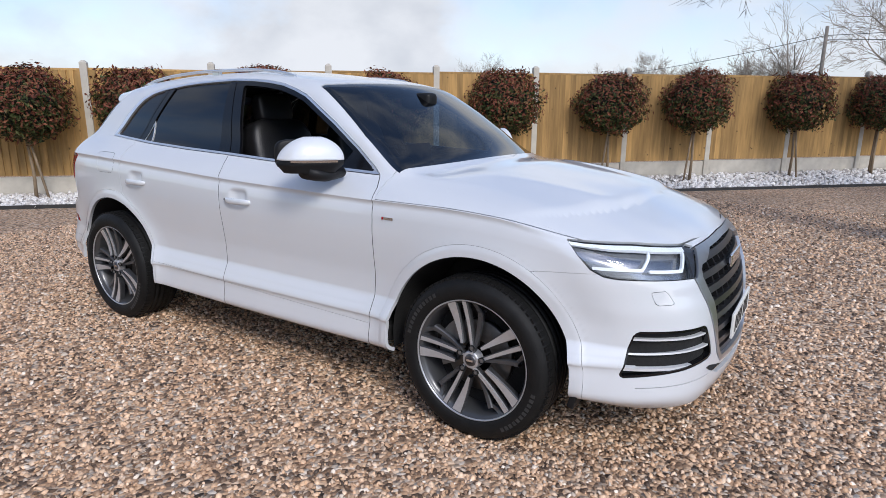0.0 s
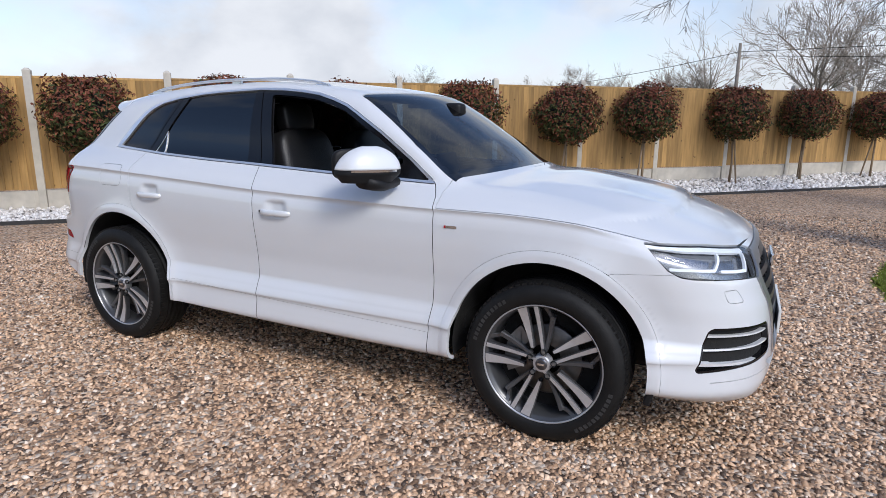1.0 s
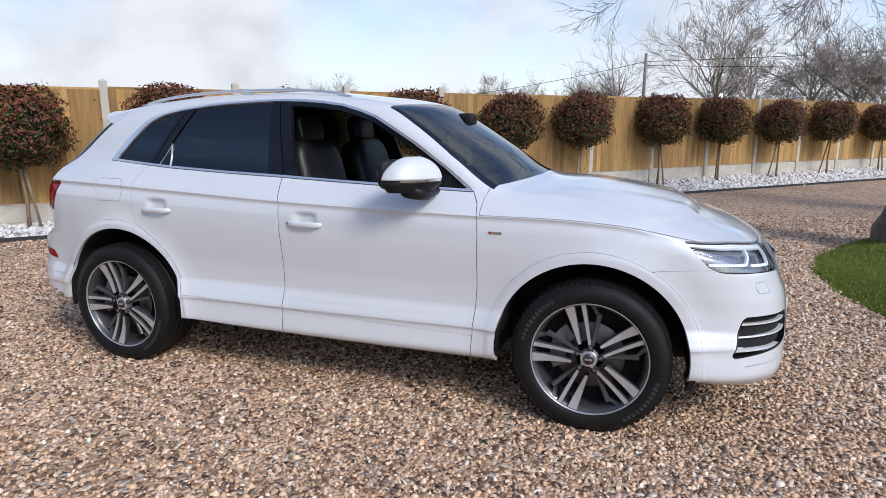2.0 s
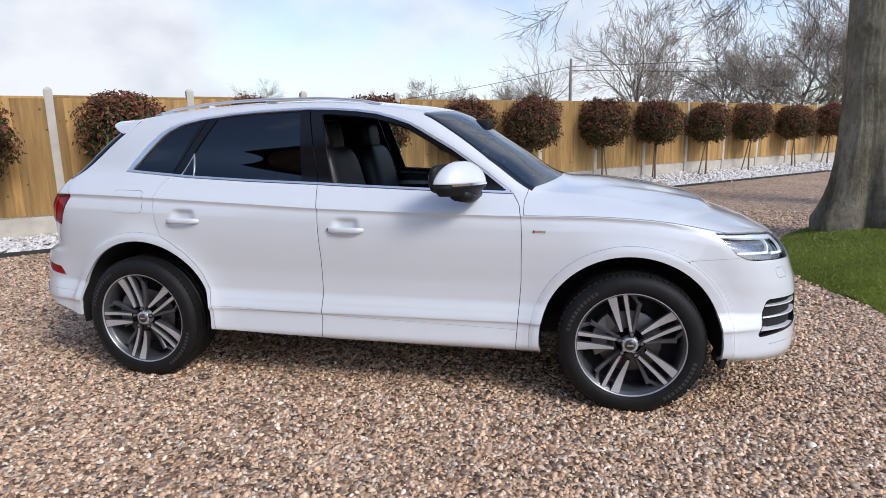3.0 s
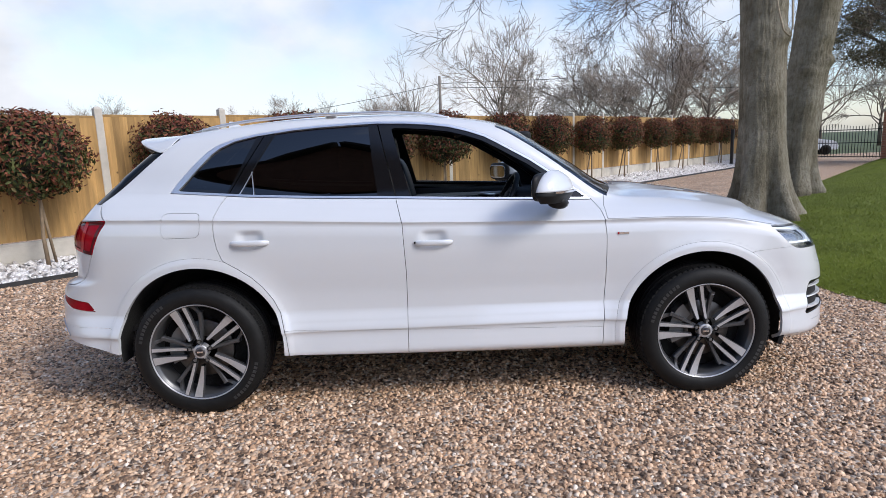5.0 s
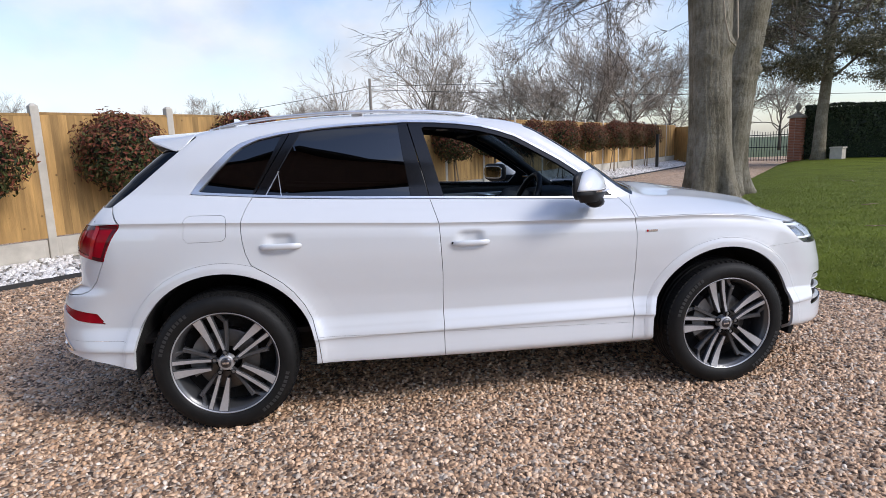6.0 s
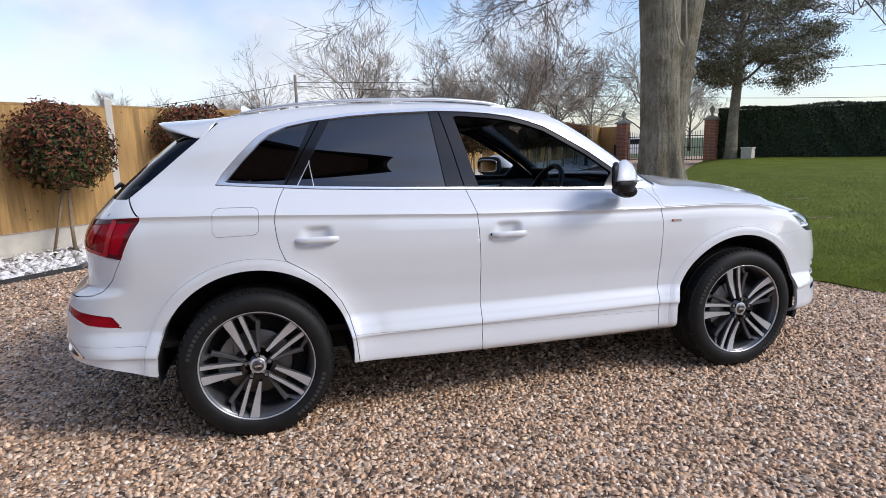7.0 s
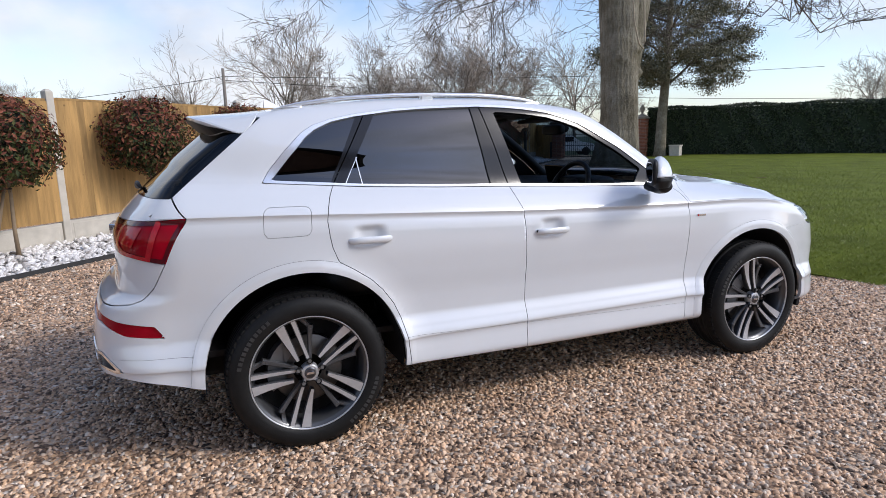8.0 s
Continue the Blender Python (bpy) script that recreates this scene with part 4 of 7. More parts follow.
def pier(x, y):
    ob = empty("brick_pier", m=pose(x, y, 0.12, 0, 0, math.degrees(GA)))
    tagged(ob, "red brick gate pier with stone cap and finial", "gate pier", "gate piers")
    W, H = 0.56, 2.1
    bm = bmesh.new()
    box(bm, (W - 0.02, W - 0.02, H), (0, 0, H / 2))
    part("mortar_core", bm, M_MORTAR, ob)
    me = bpy.data.meshes.new("brick")
    b = bmesh.new()
    box(b, (0.262, 0.10, 0.065), bevel=0.004)
    b.to_mesh(me), b.free()
    me.materials.append(M_BRICK)
    for row in range(28):
        for f in range(4):
            for k in range(2):
                o = new("brick", me)
                o.parent = ob
                o.matrix_local = Matrix.Rotation(f * math.pi / 2, 4, "Z") @ pose(-0.14 + 0.275 * k + (0.0 if row % 2 else 0.005), -W / 2 + 0.05, 0.037 + row * 0.075)
    bm = bmesh.new()
    box(bm, (W + 0.14, W + 0.14, 0.08), (0, 0, H + 0.05), bevel=0.015)
    bmesh.ops.create_cone(bm, cap_ends=True, segments=4, radius1=0.46, radius2=0.14, depth=0.14, matrix=Matrix.Translation((0, 0, H + 0.16)) @ Matrix.Rotation(math.pi / 4, 4, "Z"))
    part("cap", bm, M_STONECAP, ob, "weathered stone cap")
    v, t = lathe([(0.001, 0.0), (0.10, 0.0), (0.10, 0.05), (0.05, 0.09), (0.06, 0.15), (0.13, 0.26), (0.14, 0.36), (0.09, 0.46), (0.05, 0.52), (0.001, 0.56)], 16)
    solid("finial", (v[:, [0, 2, 1]] + [0, 0, H + 0.2], t[:, ::-1]), M_STONECAP, ob, "weathered stone finial")
    return ob


pier(*P1), pier(*P2)
GL = math.hypot(P2[0] - P1[0], P2[1] - P1[1]) - 0.6
gate = empty("iron_gate", m=pose((P1[0] + P2[0]) / 2, (P1[1] + P2[1]) / 2, 0.12, 0, 0, math.degrees(GA)))
tagged(gate, "closed black wrought iron double gate", "gate")
for z in (0.12, 0.75, 1.35):
    solid("rail", tube([(-GL / 2, 0, z), (GL / 2, 0, z)], 0.022, 6), M_IRON, gate)
nb = int(GL / 0.125)
for i in range(nb + 1):
    x = -GL / 2 + GL * i / nb
    solid("bar", tube([(x, 0, 0.06), (x, 0, 1.5 + 0.14 * math.cos(2 * math.pi * x / GL) ** 2)], 0.014, 5), M_IRON, gate)
# fence end: a plain panel from the last post to the pier, and dark marker posts
E1 = along(K1 * BAY)
bm = bmesh.new()
L = math.hypot(P1[0] - E1.x, P1[1] - E1.y)
box(bm, (L, 0.05, 2.0), (0, 0, 1.0), bevel=0.01)
endp = part("end_panel", bm, M_FENCE, None)
endp.matrix_world = pose((P1[0] + E1.x) / 2, (P1[1] + E1.y) / 2, 0.1, 0, 0, math.degrees(math.atan2(P1[1] - E1.y, P1[0] - E1.x)))
tagged(endp, "timber panel closing the fence to the brick pier", "fence panel")
for s in (25.0, 31.5):
    bm = bmesh.new()
    box(bm, (0.12, 0.12, 1.5 if s < 28 else 0.9), (0, 0, 0.75 if s < 28 else 0.45), bevel=0.01)
    o = part("bollard", bm, M_IRON, None)
    o.matrix_world = Matrix.Translation(along(s, 1.2)) @ FROT
    tagged(o, "dark square timber post at the border's edge", "post", "dark posts")
bm = bmesh.new()
box(bm, (0.5, 0.5, 0.55), (0, 0, 0.27), bevel=0.03)
box(bm, (0.56, 0.56, 0.06), (0, 0, 0.53), bevel=0.015)
planter = part("planter", bm, M_CONCRETE, None)
planter.matrix_world = pose(21.0, 20.4, 0.28, 0, 0, 30)
tagged(planter, "pale square stone planter beside the evergreen", "planter")

M_POLE = material("weathered_pole", (0.20, 0.175, 0.15), 0.9, vary=0.2, scale=6)
pole = empty("utility_pole", (0.95, 50.5, 0))
tagged(pole, "weathered timber utility pole with overhead wires", "utility pole")
solid("pole", tube([(0, 0, 0), (0, 0, 7.55)], [0.17, 0.12], 10), M_POLE, pole)
for z, e in ((6.9, (-30, 20, -1.8)), (6.9, (60, -9.0, 1.2)), (6.6, (62, -9.5, -1.8))):
    pts = [(e[0] * t, e[1] * t, z + e[2] * t - 2.2 * t * (1 - t)) for t in np.linspace(0, 1, 15)]
    solid("wire", tube(pts, 0.022, 4), M_IRON, pole, "sagging black wire")

# ---- the house behind the camera, seen in the glass ----
M_RENDERW = material("dark_brick_house", (0.16, 0.09, 0.065), 0.9, vary=0.2, scale=3, bump=0.3)
M_ROOF = material("dark_roof_tiles", (0.045, 0.04, 0.04), 0.8, vary=0.25, scale=4, bump=0.4)
M_FRAMEW = material("white_window_frame", (0.7, 0.7, 0.7), 0.5, vary=0.03)
house = empty("house", (-2.15, -7.6, 0))
tagged(house, "two-storey brick house with a dark tiled gable", "house")
bm = bmesh.new()
vs = [bm.verts.new(p) for p in ((-2.6, 0, 0), (2.6, 0, 0), (2.6, 0, 5.6), (0, 0, 9.2), (-2.6, 0, 5.6))]
f = bm.faces.new(vs)
r = bmesh.ops.extrude_face_region(bm, geom=[f])
bmesh.ops.translate(bm, verts=[v for v in r["geom"] if isinstance(v, bmesh.types.BMVert)], vec=(0, -9, 0))
bmesh.ops.recalc_face_normals(bm, faces=bm.faces[:])
part("wall", bm, M_RENDERW, house)
for q in (-1, 1):
    bm = bmesh.new()
    box(bm, (4.9, 9.8, 0.16), (q * 1.52, -4.4, 7.33), Matrix.Rotation(q * 0.946, 4, "Y"))
    part("roof", bm, M_ROOF, house, "dark tiled roof slope")
for x in (-1.3, 1.3):
    for z in (1.5, 4.1):
        bm = bmesh.new()
        box(bm, (1.2, 0.10, 1.3), (x, 0.03, z), bevel=0.01)
        wob = part("window", bm, M_FRAMEW, house, "white framed window")
        bm = bmesh.new()
        box(bm, (1.04, 0.02, 1.14), (x, 0.085, z))
        part("pane", bm, M_GLOSSBLACK, wob, "dark glass pane")

# a small white car on the lane beyond the gate
lane_car = empty("parked_car", m=pose(23.7, 34.2, 0.0, 0, 0, -20))
tagged(lane_car, "small white hatchback standing beyond the gate", "car")
prof = [(-1.9, 0.35), (-1.95, 0.75), (-1.85, 0.95), (-1.6, 1.40), (-0.9, 1.48), (0.2, 1.45), (0.85, 1.0), (1.75, 0.85), (1.95, 0.6), (1.92, 0.3)]
bm = bmesh.new()
vs0 = [bm.verts.new((x, -0.8 + 0.16 * max(0, z - 0.9), z)) for x, z in prof]
vs1 = [bm.verts.new((x, 0.8 - 0.16 * max(0, z - 0.9), z)) for x, z in prof]
bm.faces.new(vs0), bm.faces.new(vs1[::-1])
for i in range(len(prof)):
    j = (i + 1) % len(prof)
    bm.faces.new((vs0[j], vs0[i], vs1[i], vs1[j]))
bmesh.ops.recalc_face_normals(bm, faces=bm.faces[:])
bmesh.ops.bevel(bm, geom=bm.edges[:], offset=0.05, segments=2, affect="EDGES")
part("body", bm, M_PAINT, lane_car)
for y in (-1, 1):
    bm = bmesh.new()
    box(bm, (1.7, 0.02, 0.34), (-0.5, y * 0.745, 1.18), Matrix.Rotation(y * 0.14, 4, "X"), bevel=0.008)
    part("window", bm, M_GLOSSBLACK, lane_car, "dark glass")
    for x in (-1.2, 1.25):
        wv, wt = lathe([(0.0, -0.1), (0.2, -0.1), (0.31, -0.08), (0.31, 0.08), (0.2, 0.1), (0.0, 0.1)], 20)
        solid("wheel", (wv, wt), M_TYRE, lane_car, "", True, pose(x, y * 0.72, 0.31))


# ---- the car: an outer skin from smooth profile functions, cut into panels ----
def curve(xs, ys):
    """A smooth monotone cubic through the points, as a function of arrays."""
    xs, ys = np.asarray(xs, float), np.asarray(ys, float)
    h, d = np.diff(xs), np.diff(ys) / np.diff(xs)
    m = np.zeros(len(xs))
    m[0], m[-1] = d[0], d[-1]
    for i in range(1, len(xs) - 1):
        if d[i - 1] * d[i] > 0:
            w1, w2 = 2 * h[i] + h[i - 1], h[i] + 2 * h[i - 1]
            m[i] = (w1 + w2) / (w1 / d[i - 1] + w2 / d[i])

    def f(x):
        x = np.clip(x, xs[0], xs[-1])
        i = np.clip(np.searchsorted(xs, x) - 1, 0, len(h) - 1)
        t = (x - xs[i]) / h[i]
        return (2 * t**3 - 3 * t**2 + 1) * ys[i] + (t**3 - 2 * t**2 + t) * h[i] * m[i] + (3 * t**2 - 2 * t**3) * ys[i + 1] + (t**3 - t**2) * h[i] * m[i + 1]
    return f


HANDLES = ((-1.09, 0.960), (-0.096, 0.925))
WX, WZ, WR = 1.41, 0.362, 0.3705      # axle, hub height, tyre radius
crease_z = curve([-2.4, -1.88, -1.46, -1.14, -0.70, -0.27, 0.30, 0.86, 1.19, 1.49, 1.78, 2.1, 2.4], [1.116, 1.106, 1.094, 1.079, 1.058, 1.037, 1.020, 1.008, 1.006, 0.990, 0.940, 0.86, 0.76])


def belt_z(x):
    return np.minimum(1.157 - 0.05 * x, crease_z(x) + 0.155)


section = curve(
    [0.18, 0.24, 0.285, 0.305, 0.33, 0.38, 0.425, 0.440, 0.452, 0.50, 0.56, 0.64, 0.76, 0.88, 0.95, 0.985, 1.012, 1.0285, 1.030, 1.0315, 1.038, 1.05, 1.10, 1.165, 1.37, 1.48, 1.575, 1.75],
    [0.70, 0.80, 0.885, 0.915, 0.925, 0.920, 0.915, 0.917, 0.922, 0.906, 0.884, 0.886, 0.899, 0.908, 0.9055, 0.8995, 0.8915, 0.8962, 0.8970, 0.8962, 0.8925, 0.884, 0.840, 0.780, 0.712, 0.668, 0.622, 0.52])
plan_body = curve([-2.5, -2.2, -1.97, -1.7, -1.3, -0.6, 0.3, 0.9, 1.5, 1.8, 2.0, 2.3], [-0.16, -0.085, -0.045, -0.018, -0.003, 0.0, 0.0, -0.004, -0.008, -0.026, -0.055, -0.15])
plan_cabin = curve([-2.5, -2.0, -1.75, -1.5, -0.9, -0.2, 0.3, 0.8, 1.2, 2.0], [-0.17, -0.085, -0.045, -0.018, 0.0, 0.003, 0.0, -0.012, -0.03, -0.12])


def half_width(x, z):
    zc, zb = crease_z(x), belt_z(x)
    w = np.where(z < 0.452, z, np.where(z < zc, 0.452 + (z - 0.452) * (1.030 - 0.452) / (zc - 0.452), np.where(z < zb, 1.030 + (z - zc) * 0.135 / (zb - zc), 1.165 + (z - zb) * (1.575 - 1.165) / (1.575 - zb))))
    k = np.clip((w - 1.04) / 0.13, 0, 1)
    k = k * k * (3 - 2 * k)
    y = section(w) + (1 - k) * plan_body(x) + k * plan_cabin(x)
    for wx, ro in ((WX, 0.505), (-WX, 0.515)):
        r = np.hypot(x - wx, (z - WZ))
        y = y + 0.020 * np.exp(-(((r - 0.40) / 0.15) ** 2)) * np.clip((0.62 - r) / 0.1, 0, 1) * np.clip((z - 0.25) / 0.15, 0, 1)
        k2 = np.clip((ro + 0.012 - r) / 0.035, 0, 1)
        y = y + 0.006 * k2 * k2 * (3 - 2 * k2) * np.clip((z - 0.25) / 0.1, 0, 1)
    for hx, hz in HANDLES:
        y = y - 0.024 * np.exp(-(((x - hx) / 0.062) ** 4) - (((z - hz - 0.018) / 0.036) ** 4))
    return y


top_edge = curve(
    [-2.4, -2.2, -2.0, -1.81, -1.62, -1.50, -1.2, -0.8, -0.4, 0.0, 0.15, 0.27, 0.40, 0.66, 0.90, 0.98, 1.2, 1.5, 1.8, 2.0, 2.15, 2.27, 2.4],
    [0.80, 1.045, 1.195, 1.340, 1.478, 1.535, 1.575, 1.600, 1.604, 1.582, 1.562, 1.530, 1.460, 1.300, 1.145, 1.118, 1.098, 1.058, 1.000, 0.945, 0.895, 0.82, 0.66])
bow = curve([-2.4, -2.2, -1.7, -1.3, 0.0, 0.2, 0.5, 1.0, 1.5, 1.9, 2.4], [-0.10, -0.12, -0.10, 0.0, 0.0, 0.075, 0.135, 0.145, 0.06, 0.02, 0.0])
crown = curve([-2.3, -1.5, -0.5, 0.2, 0.9, 1.3, 2.0, 2.4], [0.0, 0.035, 0.05, 0.035, 0.02, 0.045, 0.05, 0.03])


def top_z(x, y):
    q = 1 - (y / 0.72) ** 2
    z = top_edge(x - bow(x) * q) + crown(x) * q
    ridge = np.exp(-(((np.abs(y) - 0.52 + 0.10 * (x - 1.1)) / 0.10) ** 2)) * np.clip((x - 1.1) / 0.3, 0, 1) * np.clip((2.2 - x) / 0.3, 0, 1)
    return z + 0.009 * ridge


nose = curve([0.15, 0.20, 0.26, 0.33, 0.40, 0.54, 0.65, 0.72, 0.79, 0.86, 0.90, 1.0], [2.08, 2.24, 2.325, 2.345, 2.345, 2.338, 2.322, 2.30, 2.282, 2.25, 2.20, 1.95])
tail = curve([0.20, 0.26, 0.32, 0.40, 0.52, 0.60, 0.67, 0.735, 0.76, 0.78, 0.88, 0.99, 1.08, 1.14, 1.2, 1.3], [-2.10, -2.22, -2.30, -2.355, -2.362, -2.358, -2.345, -2.315, -2.27, -2.245, -2.235, -2.235, -2.215, -2.18, -2.14, -2.05])


def height_at(x, w):
    """The height of a row w of the section at x."""
    zc, zb = crease_z(x), belt_z(x)
    return np.where(w < 0.452, w, np.where(w < 1.030, 0.452 + (w - 0.452) * (zc - 0.452) / (1.030 - 0.452), np.where(w < 1.165, zc + (w - 1.030) * (zb - zc) / 0.135, zb + (w - 1.165) * (1.575 - zb) / (1.575 - 1.165))))


def skin(x, y, z, inset=0.0):
    """Below nought inside the body, above it outside; the four faces round into one another."""
    y = np.abs(y)
    fs = y - half_width(x, z)
    ft = (z - top_z(x, y)) * 0.9
    ff = x - (nose(z) - 0.05 * (y / 0.5) ** 2 - 0.12 * (np.clip(y - 0.5, 0, None) / 0.35) ** 2)
    fr = (tail(z) + 0.06 * (y / 0.6) ** 2 + 0.06 * (np.clip(y - 0.6, 0, None) / 0.25) ** 2) - x

    def smax(a, b, k):
        h = np.clip(k - np.abs(a - b), 0, None) / k
        return np.maximum(a, b) + h * h * k * 0.25
    g = smax(fs, ft, 0.06)
    e = smax(ff, fr, 0.02)
    return smax(g, e, 0.15) + inset, fs, ft, ff, fr


def skin_normal(p):
    e = 0.001
    n = np.stack([skin(*(p + d).T)[0] - skin(*(p - d).T)[0] for d in e * np.eye(3)], 1)
    return n / (np.linalg.norm(n, axis=1)[:, None] + 1e-12)


def clip_mesh(V, N, T, f):
    """Keep the part of a triangle mesh where f is below nought, cut along f = 0."""
    s = f < 0
    c = s[T].sum(1)
    keep = [T[c == 3]]
    nv, edges = len(V), {}
    add = []

    def cut(a, b):
        key = (a, b) if a < b else (b, a)
        if key not in edges:
            edges[key] = nv + len(add)
            t = f[key[0]] / (f[key[0]] - f[key[1]])
            add.append((key[0], key[1], t))
        return edges[key]
    more = []
    for t in T[(c == 1) | (c == 2)]:
        q = []
        for i in range(3):
            a, b = int(t[i]), int(t[(i + 1) % 3])
            if s[a]:
                q.append(a)
            if s[a] != s[b]:
                q.append(cut(a, b))
        for i in range(1, len(q) - 1):
            more.append((q[0], q[i], q[i + 1]))
    if more:
        keep.append(np.array(more, int))
    if add:
        a, b, t = np.array([x[0] for x in add]), np.array([x[1] for x in add]), np.array([x[2] for x in add])[:, None]
        V = np.concatenate([V, V[a] * (1 - t) + V[b] * t])
        N = np.concatenate([N, N[a] * (1 - t) + N[b] * t])
    T = np.concatenate(keep)
    used = np.unique(T)
    back = np.full(len(V), -1)
    back[used] = np.arange(len(used))
    return V[used], N[used], back[T]


def patch(axis, us, vs, lo, hi, inset=0.0):
    """A grid over two axes, lifted along the third to the skin, and cut where another face takes over."""
    u, v = np.meshgrid(us, vs, indexing="ij")
    u, v = u.ravel(), v.ravel()
    if axis == "y":
        v = height_at(u, v)     # rows run along the feature lines

    def at(w):
        return {"y": (u, w, v), "z": (u, v, w), "x": (w, u, v)}[axis]
    a, b = np.full(len(u), lo, float), np.full(len(u), hi, float)   # a inside, b outside
    for _ in range(36):
        mid = (a + b) / 2
        inside = skin(*at(mid), inset)[0] < 0
        a, b = np.where(inside, mid, a), np.where(inside, b, mid)
    P = np.stack(at((a + b) / 2), 1)
    _, fs, ft, ff, fr = skin(*P.T)
    own = {"y": fs, "z": ft, "x": ff if hi > 0 else fr}[axis]
    rest = [q for q in (fs, ft, ff, fr) if q is not own]
    g = np.max(rest, axis=0) - own
    n = len(vs)
    i = (np.arange(len(us) - 1)[:, None] * n + np.arange(n - 1)[None]).ravel()
    T = np.concatenate([np.stack([i, i + n, i + n + 1], 1), np.stack([i, i + n + 1, i + 1], 1)])
    V, N, T = clip_mesh(P, np.zeros_like(P), T, g)
    N = skin_normal(V)
    fn = np.cross(V[T[:, 1]] - V[T[:, 0]], V[T[:, 2]] - V[T[:, 0]])
    flip = (fn * N[T[:, 0]]).sum(1) < 0
    T[flip] = T[flip][:, ::-1]
    return V, N, T


def split(m, f):
    v = f(m[0])
    return clip_mesh(*m, v), clip_mesh(*m, -v)


def inside_poly(pts):
    """Signed distance to a polygon in two coordinates: below nought inside."""
    q = np.asarray(pts, float)

    def f(a, b):
        d = np.full(a.shape, 1e9)
        s = np.zeros(a.shape, bool)
        for (x0, y0), (x1, y1) in zip(q, np.roll(q, -1, 0)):
            ex, ey = x1 - x0, y1 - y0
            t = np.clip(((a - x0) * ex + (b - y0) * ey) / (ex * ex + ey * ey), 0, 1)
            d = np.minimum(d, np.hypot(a - x0 - t * ex, b - y0 - t * ey))
            s ^= ((y0 > b) != (y1 > b)) & (a < ex * (b - y0) / (ey + 1e-12) + x0)
        return np.where(s, -d, d)
    return f


def line_dist(pts):
    q = np.asarray(pts, float)

    def f(a, b):
        d = np.full(a.shape, 1e9)
        for (x0, y0), (x1, y1) in zip(q[:-1], q[1:]):
            ex, ey = x1 - x0, y1 - y0
            t = np.clip(((a - x0) * ex + (b - y0) * ey) / (ex * ex + ey * ey), 0, 1)
            d = np.minimum(d, np.hypot(a - x0 - t * ex, b - y0 - t * ey))
        return d
    return f


def join_skin(ms):
    ms = [m for m in ms if len(m[2])]
    n, V, N, T = 0, [], [], []
    for v, k, t in ms:
        V.append(v), N.append(k), T.append(t + n)
        n += len(v)
    return np.concatenate(V), np.concatenate(N), np.concatenate(T)


def offset(m, d):
    return m[0] + m[1] * d, m[1], m[2]


def skirted(m, depth):
    """Turn the open edges inwards by depth, so that a panel shows its thickness."""
    V, N, T = m
    e = np.concatenate([T[:, [0, 1]], T[:, [1, 2]], T[:, [2, 0]]])
    key = np.sort(e, 1)
    _, first, cnt = np.unique(key, axis=0, return_index=True, return_counts=True)
    e = e[first[cnt == 1]]
    a, b = V[e[:, 0]], V[e[:, 1]]
    a2, b2 = a - N[e[:, 0]] * depth, b - N[e[:, 1]] * depth
    n, k = len(V), len(e)
    V2 = np.concatenate([V, a, b, a2, b2])
    fn = np.cross(b - a, a2 - a)
    fn /= np.linalg.norm(fn, axis=1)[:, None] + 1e-12
    N2 = np.concatenate([N, -fn, -fn, -fn, -fn])
    i = n + np.arange(k)
    T2 = np.concatenate([T, np.stack([i + k, i, i + 2 * k], 1), np.stack([i + k, i + 2 * k, i + 3 * k], 1)])
    return V2, N2, T2


def panel_part(name, ms, mat, parent, label="", depth=0.018, mirror=False, shift=0.0, seal=None):
    m = join_skin(ms)
    if shift:
        m = offset(m, shift)
    flat = len(m[2])
    if depth:
        m = skirted(m, depth)
    V, N, T = m
    if mirror:
        V, N, T = V * [1, -1, 1], N * [1, -1, 1], T[:, ::-1]
    me = fast_mesh(name, V, T, mat)
    if depth and seal:
        me.materials.append(seal)
        me.polygons.foreach_set("material_index", np.r_[np.zeros(flat, np.int32), np.ones(len(T) - flat, np.int32)])
    me.normals_split_custom_set_from_vertices([tuple(x) for x in N])
    ob = new(name, me)
    ob.parent = parent
    return tagged(ob, label)


STEP = 0.0125
ROWS = np.unique(np.concatenate([np.arange(0.20, 1.68, STEP), [0.436, 0.440, 0.445, 0.449, 0.452, 0.456, 1.020, 1.026, 1.0285, 1.030, 1.0315, 1.034]]))
side = patch("y", np.arange(-2.42, 2.40, STEP), ROWS, 0.0, 1.1)
top = patch("z", np.arange(-2.42, 2.40, STEP * 1.4), np.arange(0, 1.0, STEP * 1.4), 0.4, 1.8)
front = patch("x", np.arange(0, 1.0, STEP), np.arange(0.20, 1.1, STEP), 1.2, 2.6)
rear = patch("x", np.arange(0, 1.0, STEP), np.arange(0.20, 1.4, STEP), -1.2, -2.7)


car = empty("car")
tagged(car, "white five-door estate car with roof rails parked on gravel", "car")


def hyp(x, y):
    return x - 0.9 * y


DLO = [(-1.545, 1.231), (-1.508, 1.286), (-1.43, 1.371), (-1.345, 1.452), (-1.29, 1.486), (-1.20, 1.516), (-1.08, 1.540), (-0.874, 1.566), (-0.72, 1.577), (-0.54, 1.584), (-0.399, 1.588), (-0.233, 1.582), (-0.102, 1.571), (0.02, 1.554), (0.125, 1.526), (0.22, 1.493), (0.29, 1.455), (0.365, 1.412), (0.47, 1.352), (0.572, 1.283), (0.65, 1.230), (0.722, 1.175), (0.775, 1.137), (0.805, 1.110), (0.35, 1.127), (0.033, 1.141), (-0.317, 1.158), (-0.69, 1.173), (-1.08, 1.194)]
dlo = inside_poly(DLO)
